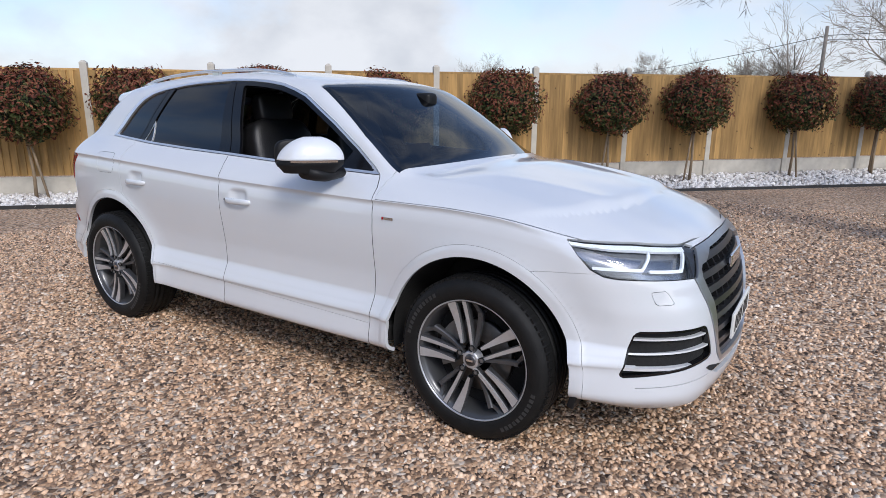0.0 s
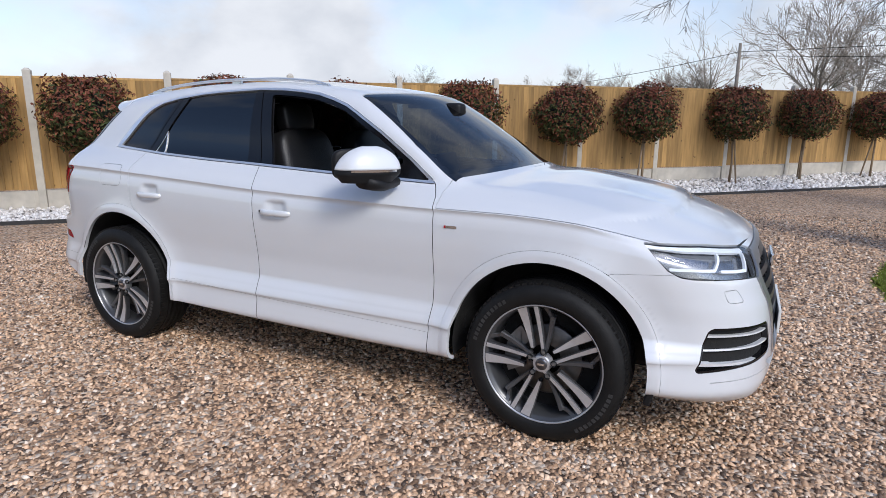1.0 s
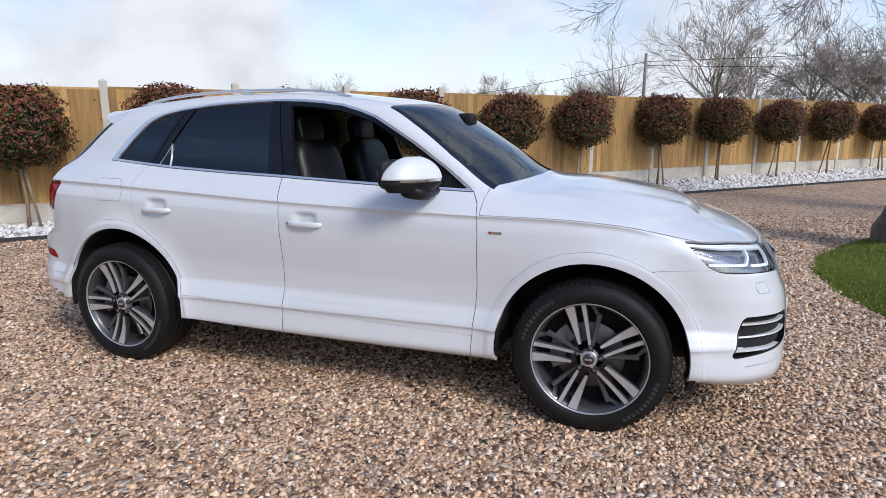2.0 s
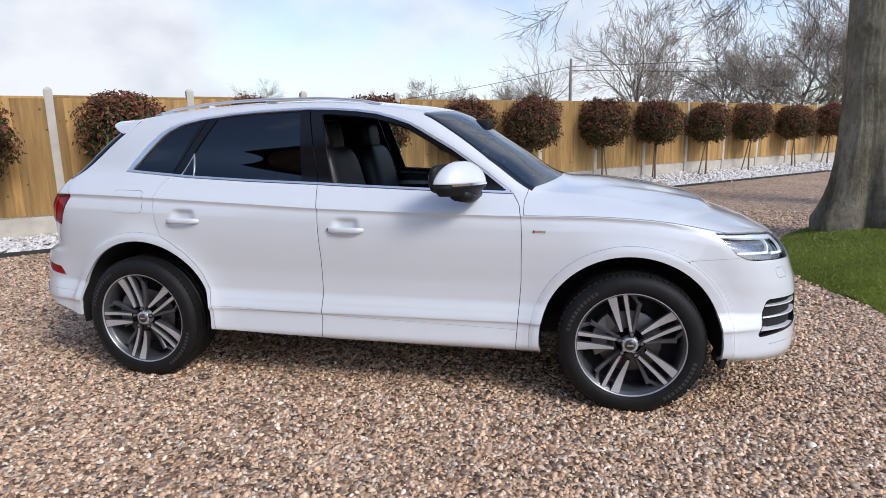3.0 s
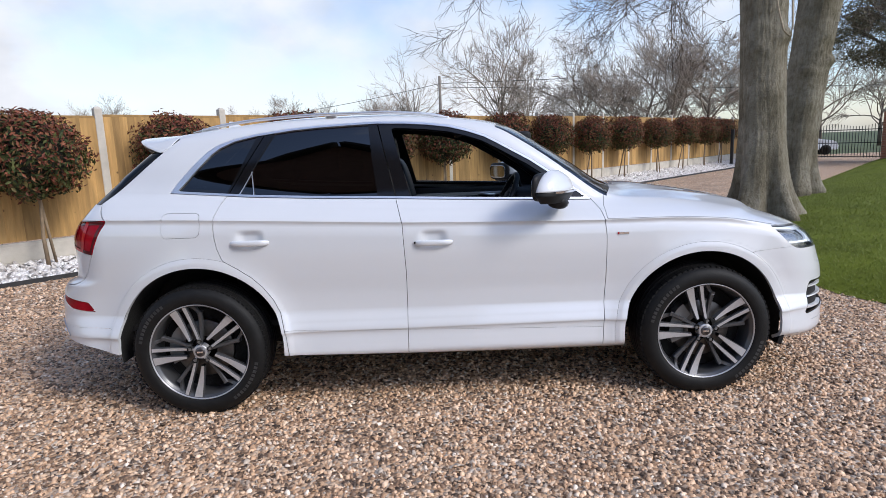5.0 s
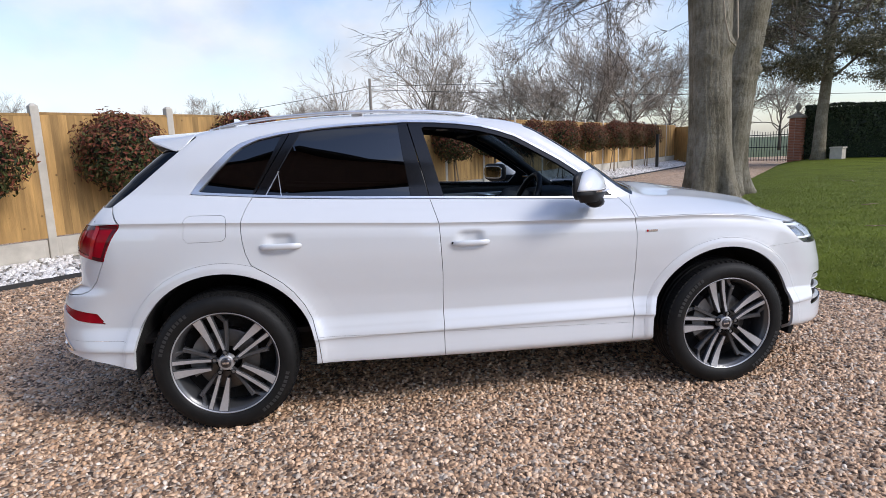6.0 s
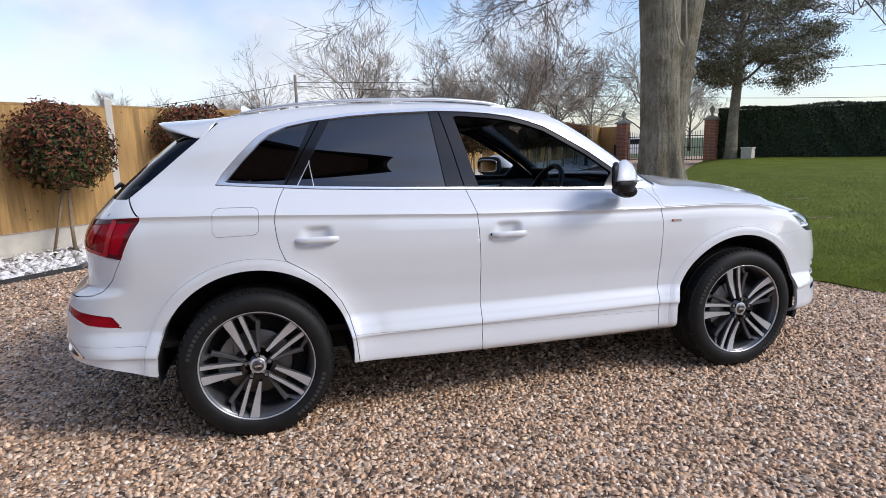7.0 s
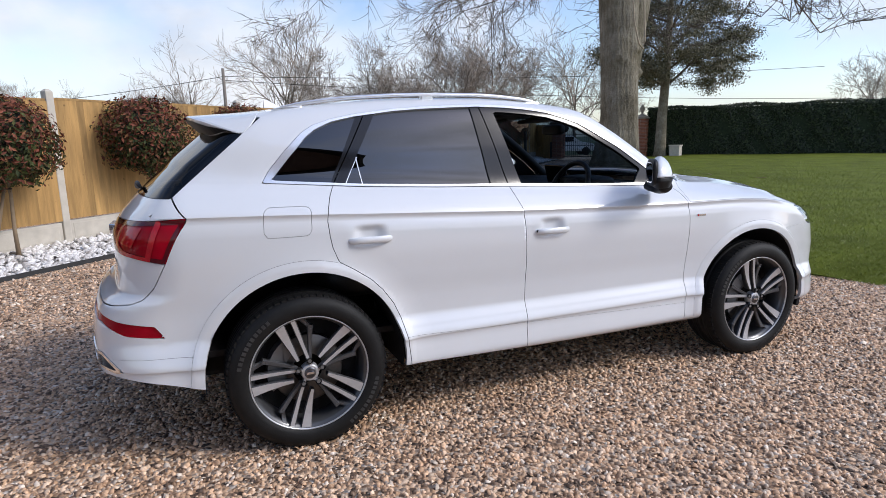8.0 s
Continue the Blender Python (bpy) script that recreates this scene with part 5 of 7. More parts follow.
FRONT_DOOR = [(0.30, 1.25), (0.70, 1.165), (0.800, 1.113), (0.837, 1.060), (0.850, 1.0), (0.856, 0.92), (0.855, 0.668), (0.831, 0.297), (0.82, 0.1), (-0.256, 0.1), (-0.256, 0.31), (-0.250, 0.758), (-0.262, 1.028), (-0.300, 1.178), (-0.33, 1.30)]
REAR_DOOR = [(-0.33, 1.30), (-0.300, 1.178), (-0.262, 1.028), (-0.250, 0.758), (-0.256, 0.31), (-0.256, 0.1), (-0.91, 0.1), (-0.917, 0.319), (-0.929, 0.446), (-0.955, 0.56), (-0.989, 0.637), (-1.04, 0.71), (-1.095, 0.766), (-1.17, 0.82), (-1.244, 0.866), (-1.268, 0.93), (-1.278, 0.985), (-1.283, 1.05), (-1.277, 1.101), (-1.255, 1.16), (-1.226, 1.209), (-1.17, 1.30)]
HEADLIGHT = [(1.021, 0.934), (1.371, 0.917), (1.735, 0.886), (1.81, 0.870), (1.735, 0.774), (1.56, 0.784), (1.397, 0.791), (1.24, 0.796), (1.175, 0.804), (1.114, 0.829), (1.06, 0.880)]
FOG = [(1.340, 0.580), (1.365, 0.594), (1.772, 0.588), (1.80, 0.575), (1.845, 0.50), (1.862, 0.450), (1.83, 0.438), (1.657, 0.426), (1.285, 0.408), (1.270, 0.420)]
GRILLE = [(-0.1, 0.880), (0.40, 0.870), (0.47, 0.866), (0.52, 0.840), (0.56, 0.772), (0.42, 0.43), (0.375, 0.385), (-0.1, 0.375)]
TAILLAMP = [(1.095, 1.104), (1.44, 1.093), (1.93, 1.075), (1.95, 1.02), (1.73, 0.976), (1.58, 0.955), (1.394, 0.940), (1.202, 0.916)]
REFLECTOR = [(1.249, 0.589), (1.293, 0.645), (1.50, 0.668), (1.66, 0.696), (1.95, 0.712), (1.95, 0.668), (1.648, 0.662), (1.548, 0.632), (1.457, 0.606)]
GATELINE = [(1.29, 1.21), (1.23, 1.19), (1.095, 1.104), (1.204, 0.915), (1.283, 0.813), (1.355, 0.760), (1.416, 0.744), (1.55, 0.735), (2.6, 0.735)]
EXHAUST = [(1.455, 0.452), (1.56, 0.500), (1.63, 0.528), (1.95, 0.530), (1.95, 0.462), (1.62, 0.455), (1.50, 0.443)]
LOWSLOT = [(-0.1, 0.362), (0.36, 0.370), (0.50, 0.405), (0.535, 0.400), (0.40, 0.340), (-0.1, 0.328)]


def cut_all(ms, f):
    ins, outs = [], []
    for m in ms:
        a, b = split(m, f)
        ins.append(a), outs.append(b)
    return ins, outs


GAP = 0.0016


def take(ms, f, gap=GAP):
    """The pieces inside f, and the rest, with a narrow joint between."""
    ins = [clip_mesh(*m, f(m[0]) + gap) for m in ms if len(m[2])]
    outs = [clip_mesh(*m, -f(m[0]) + gap) for m in ms if len(m[2])]
    return ins, outs


def finer(ms, times=2):
    """Split every triangle in four, for small pieces with fine outlines."""
    out = []
    for V, N, T in ms:
        for _ in range(times if len(T) else 0):
            e = np.sort(np.concatenate([T[:, [0, 1]], T[:, [1, 2]], T[:, [2, 0]]]), 1)
            u, inv = np.unique(e, axis=0, return_inverse=True)
            inv = inv.reshape(-1)
            n, k = len(V), len(T)
            V, N = np.concatenate([V, V[u].mean(1)]), np.concatenate([N, N[u].mean(1)])
            ab, bc, ca = n + inv[:k], n + inv[k:2 * k], n + inv[2 * k:]
            a, b, c = T.T
            T = np.concatenate([np.stack(q, 1) for q in ((a, ab, ca), (ab, b, bc), (ca, bc, c), (ab, bc, ca))])
        out.append((V, N, T))
    return out


def band(m, f, w):
    """The strip of a piece within w of f = 0."""
    m = clip_mesh(*m, f(m[0]) - w)
    return clip_mesh(*m, -f(m[0]) - w)


def groove(ms, f, w=0.0016):
    """A narrow joint along f = 0."""
    ins, outs = take(ms, f, w)
    return [join_skin([a, b]) for a, b in zip(ins, outs)]


# wheel arches
def arch(v):
    return np.minimum(np.hypot(v[:, 0] - WX + 0.008, v[:, 2] - 0.366) - 0.451, np.hypot(v[:, 0] + WX - 0.008, v[:, 2] - 0.372) - 0.460)


side = clip_mesh(*side, -arch(side[0]))
# the lower edge: sill, and bumpers that rise to the ends
low_edge = curve([-2.45, -2.25, -2.05, -1.80, -1.2, -0.96, 0.967, 1.5, 1.88, 2.15, 2.45], [0.445, 0.432, 0.398, 0.350, 0.33, 0.322, 0.282, 0.28, 0.27, 0.25, 0.24])
side, front, rear = (clip_mesh(*m, low_edge(m[0][:, 0]) - m[0][:, 2]) for m in (side, front, rear))
# glazing
glazing, (side,) = take([side], lambda v: dlo(v[:, 0], v[:, 2]), 0.0012)
glazing = glazing[0]


def strip_width(v):
    """The bright surround is slim, and broad at the rear corner."""
    k = np.clip((-1.16 - v[:, 0]) / 0.26, 0, 1) * np.clip((v[:, 2] - 1.236) / 0.03, 0, 1)
    return 0.0125 + 0.020 * k * k * (3 - 2 * k)


chrome_strip, (glazing,) = take([glazing], lambda v: -(dlo(v[:, 0], v[:, 2]) + strip_width(v)), 0.0)
FRONT_OPEN = [(-0.208, 1.14), (-0.325, 1.60), (0.1, 1.60), (0.62, 1.225), (0.50, 1.08), (-0.1, 1.08)]
fo = inside_poly(FRONT_OPEN)
front_open, (glazing,) = take([glazing], lambda v: np.maximum(fo(v[:, 0], v[:, 2]), dlo(v[:, 0], v[:, 2]) + np.where(v[:, 2] > 1.2, 0.036, 0.015)), 0.0)
rg = inside_poly([(-0.385, 1.0), (-0.395, 1.17), (-0.425, 1.40), (-0.445, 1.60), (-0.445, 1.70), (-0.87, 1.70), (-0.967, 1.55), (-1.097, 1.335), (-1.178, 1.20), (-1.29, 1.0)])
rear_pane, (glazing,) = take([glazing], lambda v: rg(v[:, 0], v[:, 2]), 0.0)
qg = inside_poly([(-0.985, 1.70), (-1.062, 1.545), (-1.168, 1.340), (-1.245, 1.20), (-1.35, 1.0), (-1.7, 1.0), (-1.7, 1.70)])
quarter_pane, (glazing,) = take([glazing], lambda v: qg(v[:, 0], v[:, 2]), 0.0)

# door joints in the pillar trims, and the slim bar at the rear door glass
glazing = groove([glazing], lambda v: v[:, 0] + 0.288 + 0.232 * (v[:, 2] - 1.14), 0.0032)[0]
glazing = groove([glazing], lambda v: v[:, 0] + 1.226 - 0.604 * (v[:, 2] - 1.209), 0.0030)[0]
glass_bar = []
for m in rear_pane:
    for f_ in (lambda v: v[:, 0] + 1.081 + 0.125 * (v[:, 2] - 1.20), lambda v: v[:, 0] + 1.168 - 0.585 * (v[:, 2] - 1.205)):
        q = band(m, f_, 0.0021)
        glass_bar.append(clip_mesh(*q, q[0][:, 2] - 1.335))
# lamps, grille, intakes out of side and front
faces = [side, front, top]
headlight, faces = take(faces, lambda v: np.maximum(inside_poly(HEADLIGHT)(hyp(v[:, 0], v[:, 1]), v[:, 2]), 0.5 - v[:, 0]))
fog, faces = take(faces, lambda v: np.maximum(inside_poly(FOG)(hyp(v[:, 0], v[:, 1]), v[:, 2]), 0.5 - v[:, 0]), 0.0)
grille, faces = take(faces, lambda v: np.maximum(inside_poly(GRILLE)(v[:, 1], v[:, 2]), 1.9 - v[:, 0]))
low_slot, faces = take(faces, lambda v: np.maximum(inside_poly(LOWSLOT)(v[:, 1], v[:, 2]), 1.9 - v[:, 0]), 0.0)
side, front, top = faces
faces = [side, rear, top]
taillamp, faces = take(faces, lambda v: np.maximum(inside_poly(TAILLAMP)(hyp(-v[:, 0], v[:, 1]), v[:, 2]), v[:, 0] + 0.5))
reflector, faces = take(faces, lambda v: np.maximum(inside_poly(REFLECTOR)(hyp(-v[:, 0], v[:, 1]), v[:, 2]), v[:, 0] + 0.5), 0.001)
exhaust, faces = take(faces, lambda v: np.maximum(inside_poly(EXHAUST)(hyp(-v[:, 0], v[:, 1]), v[:, 2]), v[:, 0] + 0.5), 0.001)
rear_glass, faces = take(faces, lambda v: np.maximum.reduce([(v[:, 0] + 1.600 + 1.185 * (1.46 - v[:, 2])) * 0.64, 1.184 - v[:, 2], v[:, 2] - 1.53]))
gate_d = inside_poly([*GATELINE, (2.6, 1.185)])
faces = groove(faces, lambda v: np.maximum(gate_d(hyp(-v[:, 0], v[:, 1]), v[:, 2]), v[:, 0] + 1.70), 0.0026)
side, rear, top = faces


# doors
front_door, (side,) = take([side], lambda v: inside_poly(FRONT_DOOR)(v[:, 0], v[:, 2]))
rear_door, (side,) = take([side], lambda v: inside_poly(REAR_DOOR)(v[:, 0], v[:, 2]))
sill_line = curve([-1.0, -0.248, 0.827, 1.0], [0.466, 0.440, 0.409, 0.404])
front_door = groove(front_door, lambda v: v[:, 2] - sill_line(v[:, 0]), 0.0006)
rear_door = groove(rear_door, lambda v: v[:, 2] - sill_line(v[:, 0]), 0.0006)
flap = inside_poly([(-1.55, 0.997), (-1.385, 0.997), (-1.365, 1.005), (-1.357, 1.02), (-1.353, 1.105), (-1.36, 1.12), (-1.38, 1.127), (-1.53, 1.13), (-1.55, 1.122), (-1.56, 1.105), (-1.565, 1.02)])
fuel_flap, (side,) = take([side], lambda v: flap(v[:, 0], v[:, 2]), 0.0009)
for ax, az, ro in ((WX - 0.008, 0.366, 0.503), (-WX + 0.008, 0.372, 0.514)):
    side = groove([side], lambda v: np.hypot(v[:, 0] - ax, v[:, 2] - az) - ro, 0.0006)[0]


# bonnet: the top ahead of the screen and the shoulders above the crease
def screen_f(v):
    y = v[:, 1]
    q = 1 - (y / 0.72) ** 2
    xe = v[:, 0] - bow(v[:, 0]) * q
    return np.maximum.reduce([0.255 - xe, xe - 0.905, y - (0.615 + 0.22 * np.clip(xe - 0.25, 0, 1))])


screen, (top,) = take([top], screen_f, 0.002)
ms, faces = take([top, side], lambda v: np.maximum(0.862 + 0.30 * np.clip(0.80 - v[:, 1], 0, 0.7) - v[:, 0], crease_z(v[:, 0]) + 0.004 - v[:, 2]), 0.0014)
bonnet = ms
ms, faces2 = take([front], lambda v: crease_z(v[:, 0]) * 0 + 0.888 - v[:, 2], 0.0022)
bonnet += ms
body_front = faces2
top, side = faces
side = groove([side], lambda v: np.maximum.reduce([v[:, 2] - 0.802 - 0.06 * (v[:, 0] - 1.72), 0.503 - np.hypot(v[:, 0] - WX + 0.008, v[:, 2] - 0.366), 1.45 - v[:, 0]]), 0.0006)[0]
side = groove([side], lambda v: np.maximum.reduce([v[:, 2] - 0.505, 0.514 - np.hypot(v[:, 0] + WX - 0.008, v[:, 2] - 0.372), v[:, 0] + 1.45]), 0.0006)[0]
rear = groove([rear], lambda v: v[:, 2] - 0.505, 0.0006)[0]
washer = inside_poly([(1.419, 0.746), (1.51, 0.747), (1.56, 0.694), (1.448, 0.694)])
body_front = groove(body_front, lambda v: washer(hyp(v[:, 0], v[:, 1]), v[:, 2]), 0.0010)
side = groove([side], lambda v: np.maximum(washer(hyp(v[:, 0], v[:, 1]), v[:, 2]), 1.6 - v[:, 0]), 0.0010)[0]

exhaust = finer(exhaust, 1)
body_front = groove(body_front, lambda v: np.maximum(v[:, 2] - 0.368, 2.0 - v[:, 0]), 0.0016)
headlight, fog, grille, taillamp = finer(headlight), finer(fog, 1), finer(grille, 1), finer(taillamp, 1)
for mir in (True, False):
    panel_part("body", [side, top, rear, *body_front], M_PAINT, car, "white painted steel body shell", mirror=mir)
    panel_part("bonnet", bonnet, M_PAINT, car, mirror=mir)
    fd = panel_part("front_door", front_door, M_PAINT, car, mirror=mir, seal=M_BLACK)
    rd = panel_part("rear_door", rear_door, M_PAINT, car, mirror=mir, seal=M_BLACK)
    panel_part("fuel_flap", fuel_flap, M_PAINT, car, mirror=mir, seal=M_BLACK) if mir else None
    panel_part("window_trim", chrome_strip, M_SATIN, car, "bright aluminium window surround", 0.012, mir, 0.003)
    panel_part("pillar_trim", [glazing], M_GLOSSBLACK, car, "gloss black pillar trim", 0.012, mir, -0.002)
    panel_part("window_bar", glass_bar, M_SATIN, rd, "slim bright window bar", 0.004, mir, -0.004)
    panel_part("window_lining", [*chrome_strip, glazing], M_CABIN, car, "dark inner window frame", 0.0, mir, -0.024)
    panel_part("rear_door_window", rear_pane, M_GLASSTINT, rd, "dark privacy glass", 0, mir, -0.009)
    panel_part("quarter_window", quarter_pane, M_GLASSTINT, car, "dark privacy glass", 0, mir, -0.009)
    if not mir:
        panel_part("front_door_window", front_open, M_SIDEGLASS, fd, "clear glass", 0, mir, -0.006)
    panel_part("windscreen", screen, M_GLASSCLEAR, car, "clear windscreen glass", 0, mir, -0.003)
    panel_part("rear_window", rear_glass, M_GLASSREAR, car, "tinted rear glass", 0, mir, -0.003)
    panel_part("headlight", headlight, M_LENS, car, "clear headlamp lens over bright light guides", 0, mir)
    panel_part("tail_light", taillamp, M_REDLENS, car, "dark red tail lamp", 0.03, mir, 0.002)
    panel_part("rear_reflector", reflector, M_REDLENS, car, "red bumper reflector", 0.02, mir, -0.004)
    xb = inside_poly(EXHAUST)
    ex = panel_part("exhaust_trim", [clip_mesh(*q, -xb(hyp(-q[0][:, 0], q[0][:, 1]), q[0][:, 2]) - 0.013) for q in exhaust if len(q[2])], M_CHROME, car, "bright exhaust surround", 0.02, mir, 0.004)
    panel_part("exhaust_opening", exhaust, M_BLACK, ex, "black exhaust opening", 0.0, mir, -0.014)
    # door linings and roof lining
    panel_part("door_lining", front_door, M_CABIN, fd, "dark door lining", 0.0, mir, -0.05)
    panel_part("door_lining", rear_door, M_CABIN, rd, "dark door lining", 0.0, mir, -0.05)
    panel_part("headliner", [clip_mesh(*top, np.maximum(top[0][:, 0] - 0.25, -1.6 - top[0][:, 0]))], M_LINER, car, "grey roof lining", 0.0, mir, -0.03)
    panel_part("pillar_lining", [clip_mesh(*side, np.maximum(side[0][:, 0] - 0.82, 1.12 - side[0][:, 2]))], M_CABIN, car, "dark pillar lining", 0.0, mir, -0.03)
    panel_part("pillar_lining", [clip_mesh(*top, np.maximum(top[0][:, 0] - 0.90, 0.25 - top[0][:, 0]))], M_CABIN, car, "dark pillar lining", 0.0, mir, -0.03)
    # recessed backs behind lamp, intake and grille
    panel_part("headlight_housing", headlight, M_LAMPBACK, car, "silver grey headlamp housing", 0.0, mir, -0.04)
    panel_part("lower_intake", low_slot, M_BLACK, car, "black lower intake slot", 0.03, mir, -0.02)
    panel_part("air_intake", fog, M_DARK, car, "black side air intake", 0.0, mir, -0.028)
    panel_part("intake_rim", [clip_mesh(*q, -inside_poly(FOG)(hyp(q[0][:, 0], q[0][:, 1]), q[0][:, 2]) - 0.010) for q in fog if len(q[2])], M_GLOSSBLACK, car, "black intake rim", 0.03, mir, -0.002)
    panel_part("grille_back", grille, M_BLACK, car, "black grille mesh", 0.0, mir, -0.06)
    # light guides, projector lenses, intake blades, grille frame and slats
    hb = inside_poly(HEADLIGHT)
    for pts, wd in (([(1.035, 0.926), (1.371, 0.909), (1.725, 0.879)], 0.0085), ([(1.455, 0.885), (1.385, 0.830), (1.13, 0.834)], 0.0060), ([(1.705, 0.868), (1.645, 0.812), (1.43, 0.824)], 0.0060)):
        gd = line_dist(pts)
        strip = [clip_mesh(*q, np.maximum(gd(hyp(q[0][:, 0], q[0][:, 1]), q[0][:, 2]) - wd, hb(hyp(q[0][:, 0], q[0][:, 1]), q[0][:, 2]) + 0.003)) for q in headlight if len(q[2])]
        panel_part("light_guide", strip, M_LED, car, "bright white running light strip", 0.012, mir, -0.012)
    strip = [clip_mesh(*q, np.maximum(1.722 - hyp(q[0][:, 0], q[0][:, 1]), hb(hyp(q[0][:, 0], q[0][:, 1]), q[0][:, 2]) + 0.003)) for q in headlight if len(q[2])]
    panel_part("lamp_end_cover", strip, M_GREYMETAL, car, "dark grey inner lamp cover", 0.012, mir, -0.010)
    strip = [clip_mesh(*q, -hb(hyp(q[0][:, 0], q[0][:, 1]), q[0][:, 2]) - 0.0022) for q in headlight if len(q[2])]
    panel_part("headlight_bezel", strip, M_BLACK, car, "black lamp bezel", 0.03, mir, -0.006)
    sg = -1 if mir else 1
    for s_, z_, r_ in ((1.18, 0.855, 0.030), (1.29, 0.852, 0.034), (1.545, 0.848, 0.030)):
        x_ = np.interp(s_, [1.02, 1.3, 1.75], [1.80, 1.965, 2.19])
        y_ = (x_ - s_) / 0.9
        ball = lathe([(r_ * math.sin(a), r_ * 0.6 * math.cos(a)) for a in np.linspace(0.02, math.pi / 2, 8)] + [(r_ * 1.15, -0.01), (r_ * 1.3, 0.006), (r_ * 1.35, -0.03)], 24)
        solid("projector", ball, M_CHROME, car, "silver projector lens", True, Matrix.Translation((x_ - 0.035, sg * (y_ - 0.04), z_)) @ Matrix.Rotation(-math.pi / 2 + 0.55 * sg, 4, "Z"))
    for k_, z_ in enumerate((0.553, 0.500, 0.436)):
        strip = [band(q, lambda v: v[:, 2] - z_ + 0.02 * (hyp(v[:, 0], v[:, 1]) - 1.57), 0.0036 if k_ < 2 else 0.0055) for q in fog if len(q[2])]
        panel_part("intake_blade", strip, M_BLADESILVER, car, "bright intake blade", 0.02, mir, -0.008)
    fb = inside_poly(GRILLE)
    def frame_w(q):
        """The surround is slim above and below and broad beside the lamps."""
        return 0.024 + 0.034 * np.clip((q[0][:, 1] - 0.28) / 0.12, 0, 1) * np.clip((q[0][:, 2] - 0.50) / 0.15, 0, 1)
    ring = [clip_mesh(*q, -fb(q[0][:, 1], q[0][:, 2]) - frame_w(q)) for q in grille if len(q[2])]
    panel_part("grille_frame", ring, M_FRAMEGREY, car, "satin grey grille surround", 0.05, mir, 0.004)
    for z_ in (0.825, 0.765, 0.705, 0.645, 0.585, 0.525, 0.465, 0.42):
        strip = [band(q, lambda v: v[:, 2] - z_, 0.013) for q in grille if len(q[2])]
        strip = [clip_mesh(*q, fb(q[0][:, 1], q[0][:, 2]) + frame_w(q)) for q in strip if len(q[2])]
        panel_part("grille_slat", strip, M_GREYMETAL, car, "grey grille slat", 0.03, mir, -0.010)
    for y_ in (0.06, 0.15, 0.24, 0.33, 0.42):
        strip = [band(q, lambda v: v[:, 1] - y_, 0.007) for q in grille if len(q[2])]
        strip = [clip_mesh(*q, fb(q[0][:, 1], q[0][:, 2]) + frame_w(q) + 0.004) for q in strip if len(q[2])]
        panel_part("grille_strut", strip, M_BLACK, car, "", 0.03, mir, -0.024)
    # tail lamp: dark outer band, bright lower guide
    tl = inside_poly(TAILLAMP)
    strip = [clip_mesh(*q, -tl(hyp(-q[0][:, 0], q[0][:, 1]), q[0][:, 2]) - 0.020) for q in taillamp if len(q[2])]
    panel_part("lamp_edge", strip, M_REDDARK, car, "darker red lamp edge", 0.0, mir, 0.004)
    gd = line_dist([(1.235, 1.085), (1.30, 0.93), (1.50, 0.955), (1.60, 1.0)])
    strip = [clip_mesh(*q, gd(hyp(-q[0][:, 0], q[0][:, 1]), q[0][:, 2]) - 0.016) for q in taillamp if len(q[2])]
    panel_part("lamp_guide", strip, M_REDBRIGHT, car, "bright red light guide", 0.0, mir, 0.0055)
    gd = inside_poly([(1.33, 1.07), (1.60, 1.065), (1.62, 1.01), (1.40, 0.985)])
    strip = [clip_mesh(*q, gd(hyp(-q[0][:, 0], q[0][:, 1]), q[0][:, 2])) for q in taillamp if len(q[2])]
    panel_part("lamp_cell", strip, M_REDBRIGHT, car, "bright red lamp cell", 0.0, mir, 0.005)


# ---- wheels ----
def extrude_xz(poly, y0, y1, taper=1.0):
    """A flat outline in x and z, given depth along y."""
    p = np.asarray(poly, float)
    c = p.mean(0)
    q = c + (p - c) * taper
    n = len(p)
    v = np.concatenate([np.c_[q[:, 0], np.full(n, y0), q[:, 1]], np.c_[p[:, 0], np.full(n, y1), p[:, 1]]])
    k = np.arange(n)
    t = [np.stack([k, (k + 1) % n, n + (k + 1) % n], 1), np.stack([k, n + (k + 1) % n, n + k], 1)]
    t += [np.array([[0, i, i + 1] for i in range(1, n - 1)]), np.array([[n, n + i + 1, n + i] for i in range(1, n - 1)])]
    return v, np.concatenate(t)


def spoke(angle, r0, r1, w0, w1, lean, y0, y1, side_=0.0):
    """A tapered bar from the hub outwards; y0 is its outer face at the rim, and it dips towards the hub."""
    n = 7
    rr = np.linspace(r0, r1, n)
    ww = np.linspace(w0, w1, n)
    mid = side_ + lean * (rr - r0) / (r1 - r0)
    dip = y0 + 0.010 * np.sin(np.linspace(0, math.pi, n)) + np.linspace(0.004, 0.0, n)
    ring = np.stack([np.stack([rr, dip + 0.006, mid - ww / 2], 1), np.stack([rr, dip, mid - ww / 2 + 0.004], 1), np.stack([rr, dip, mid + ww / 2 - 0.004], 1), np.stack([rr, dip + 0.006, mid + ww / 2], 1), np.stack([rr, np.full(n, y1), mid + ww * 0.35], 1), np.stack([rr, np.full(n, y1), mid - ww * 0.35], 1)], 1)
    v = ring.reshape(-1, 3)
    c, s = math.cos(angle), math.sin(angle)
    v = np.stack([c * v[:, 0] - s * v[:, 2], v[:, 1], s * v[:, 0] + c * v[:, 2]], 1)
    quads = []
    for i in range(n - 1):
        for k in range(6):
            a, b = i * 6 + k, i * 6 + (k + 1) % 6
            quads.append((a, b, b + 6, a + 6, k))
    return v, quads


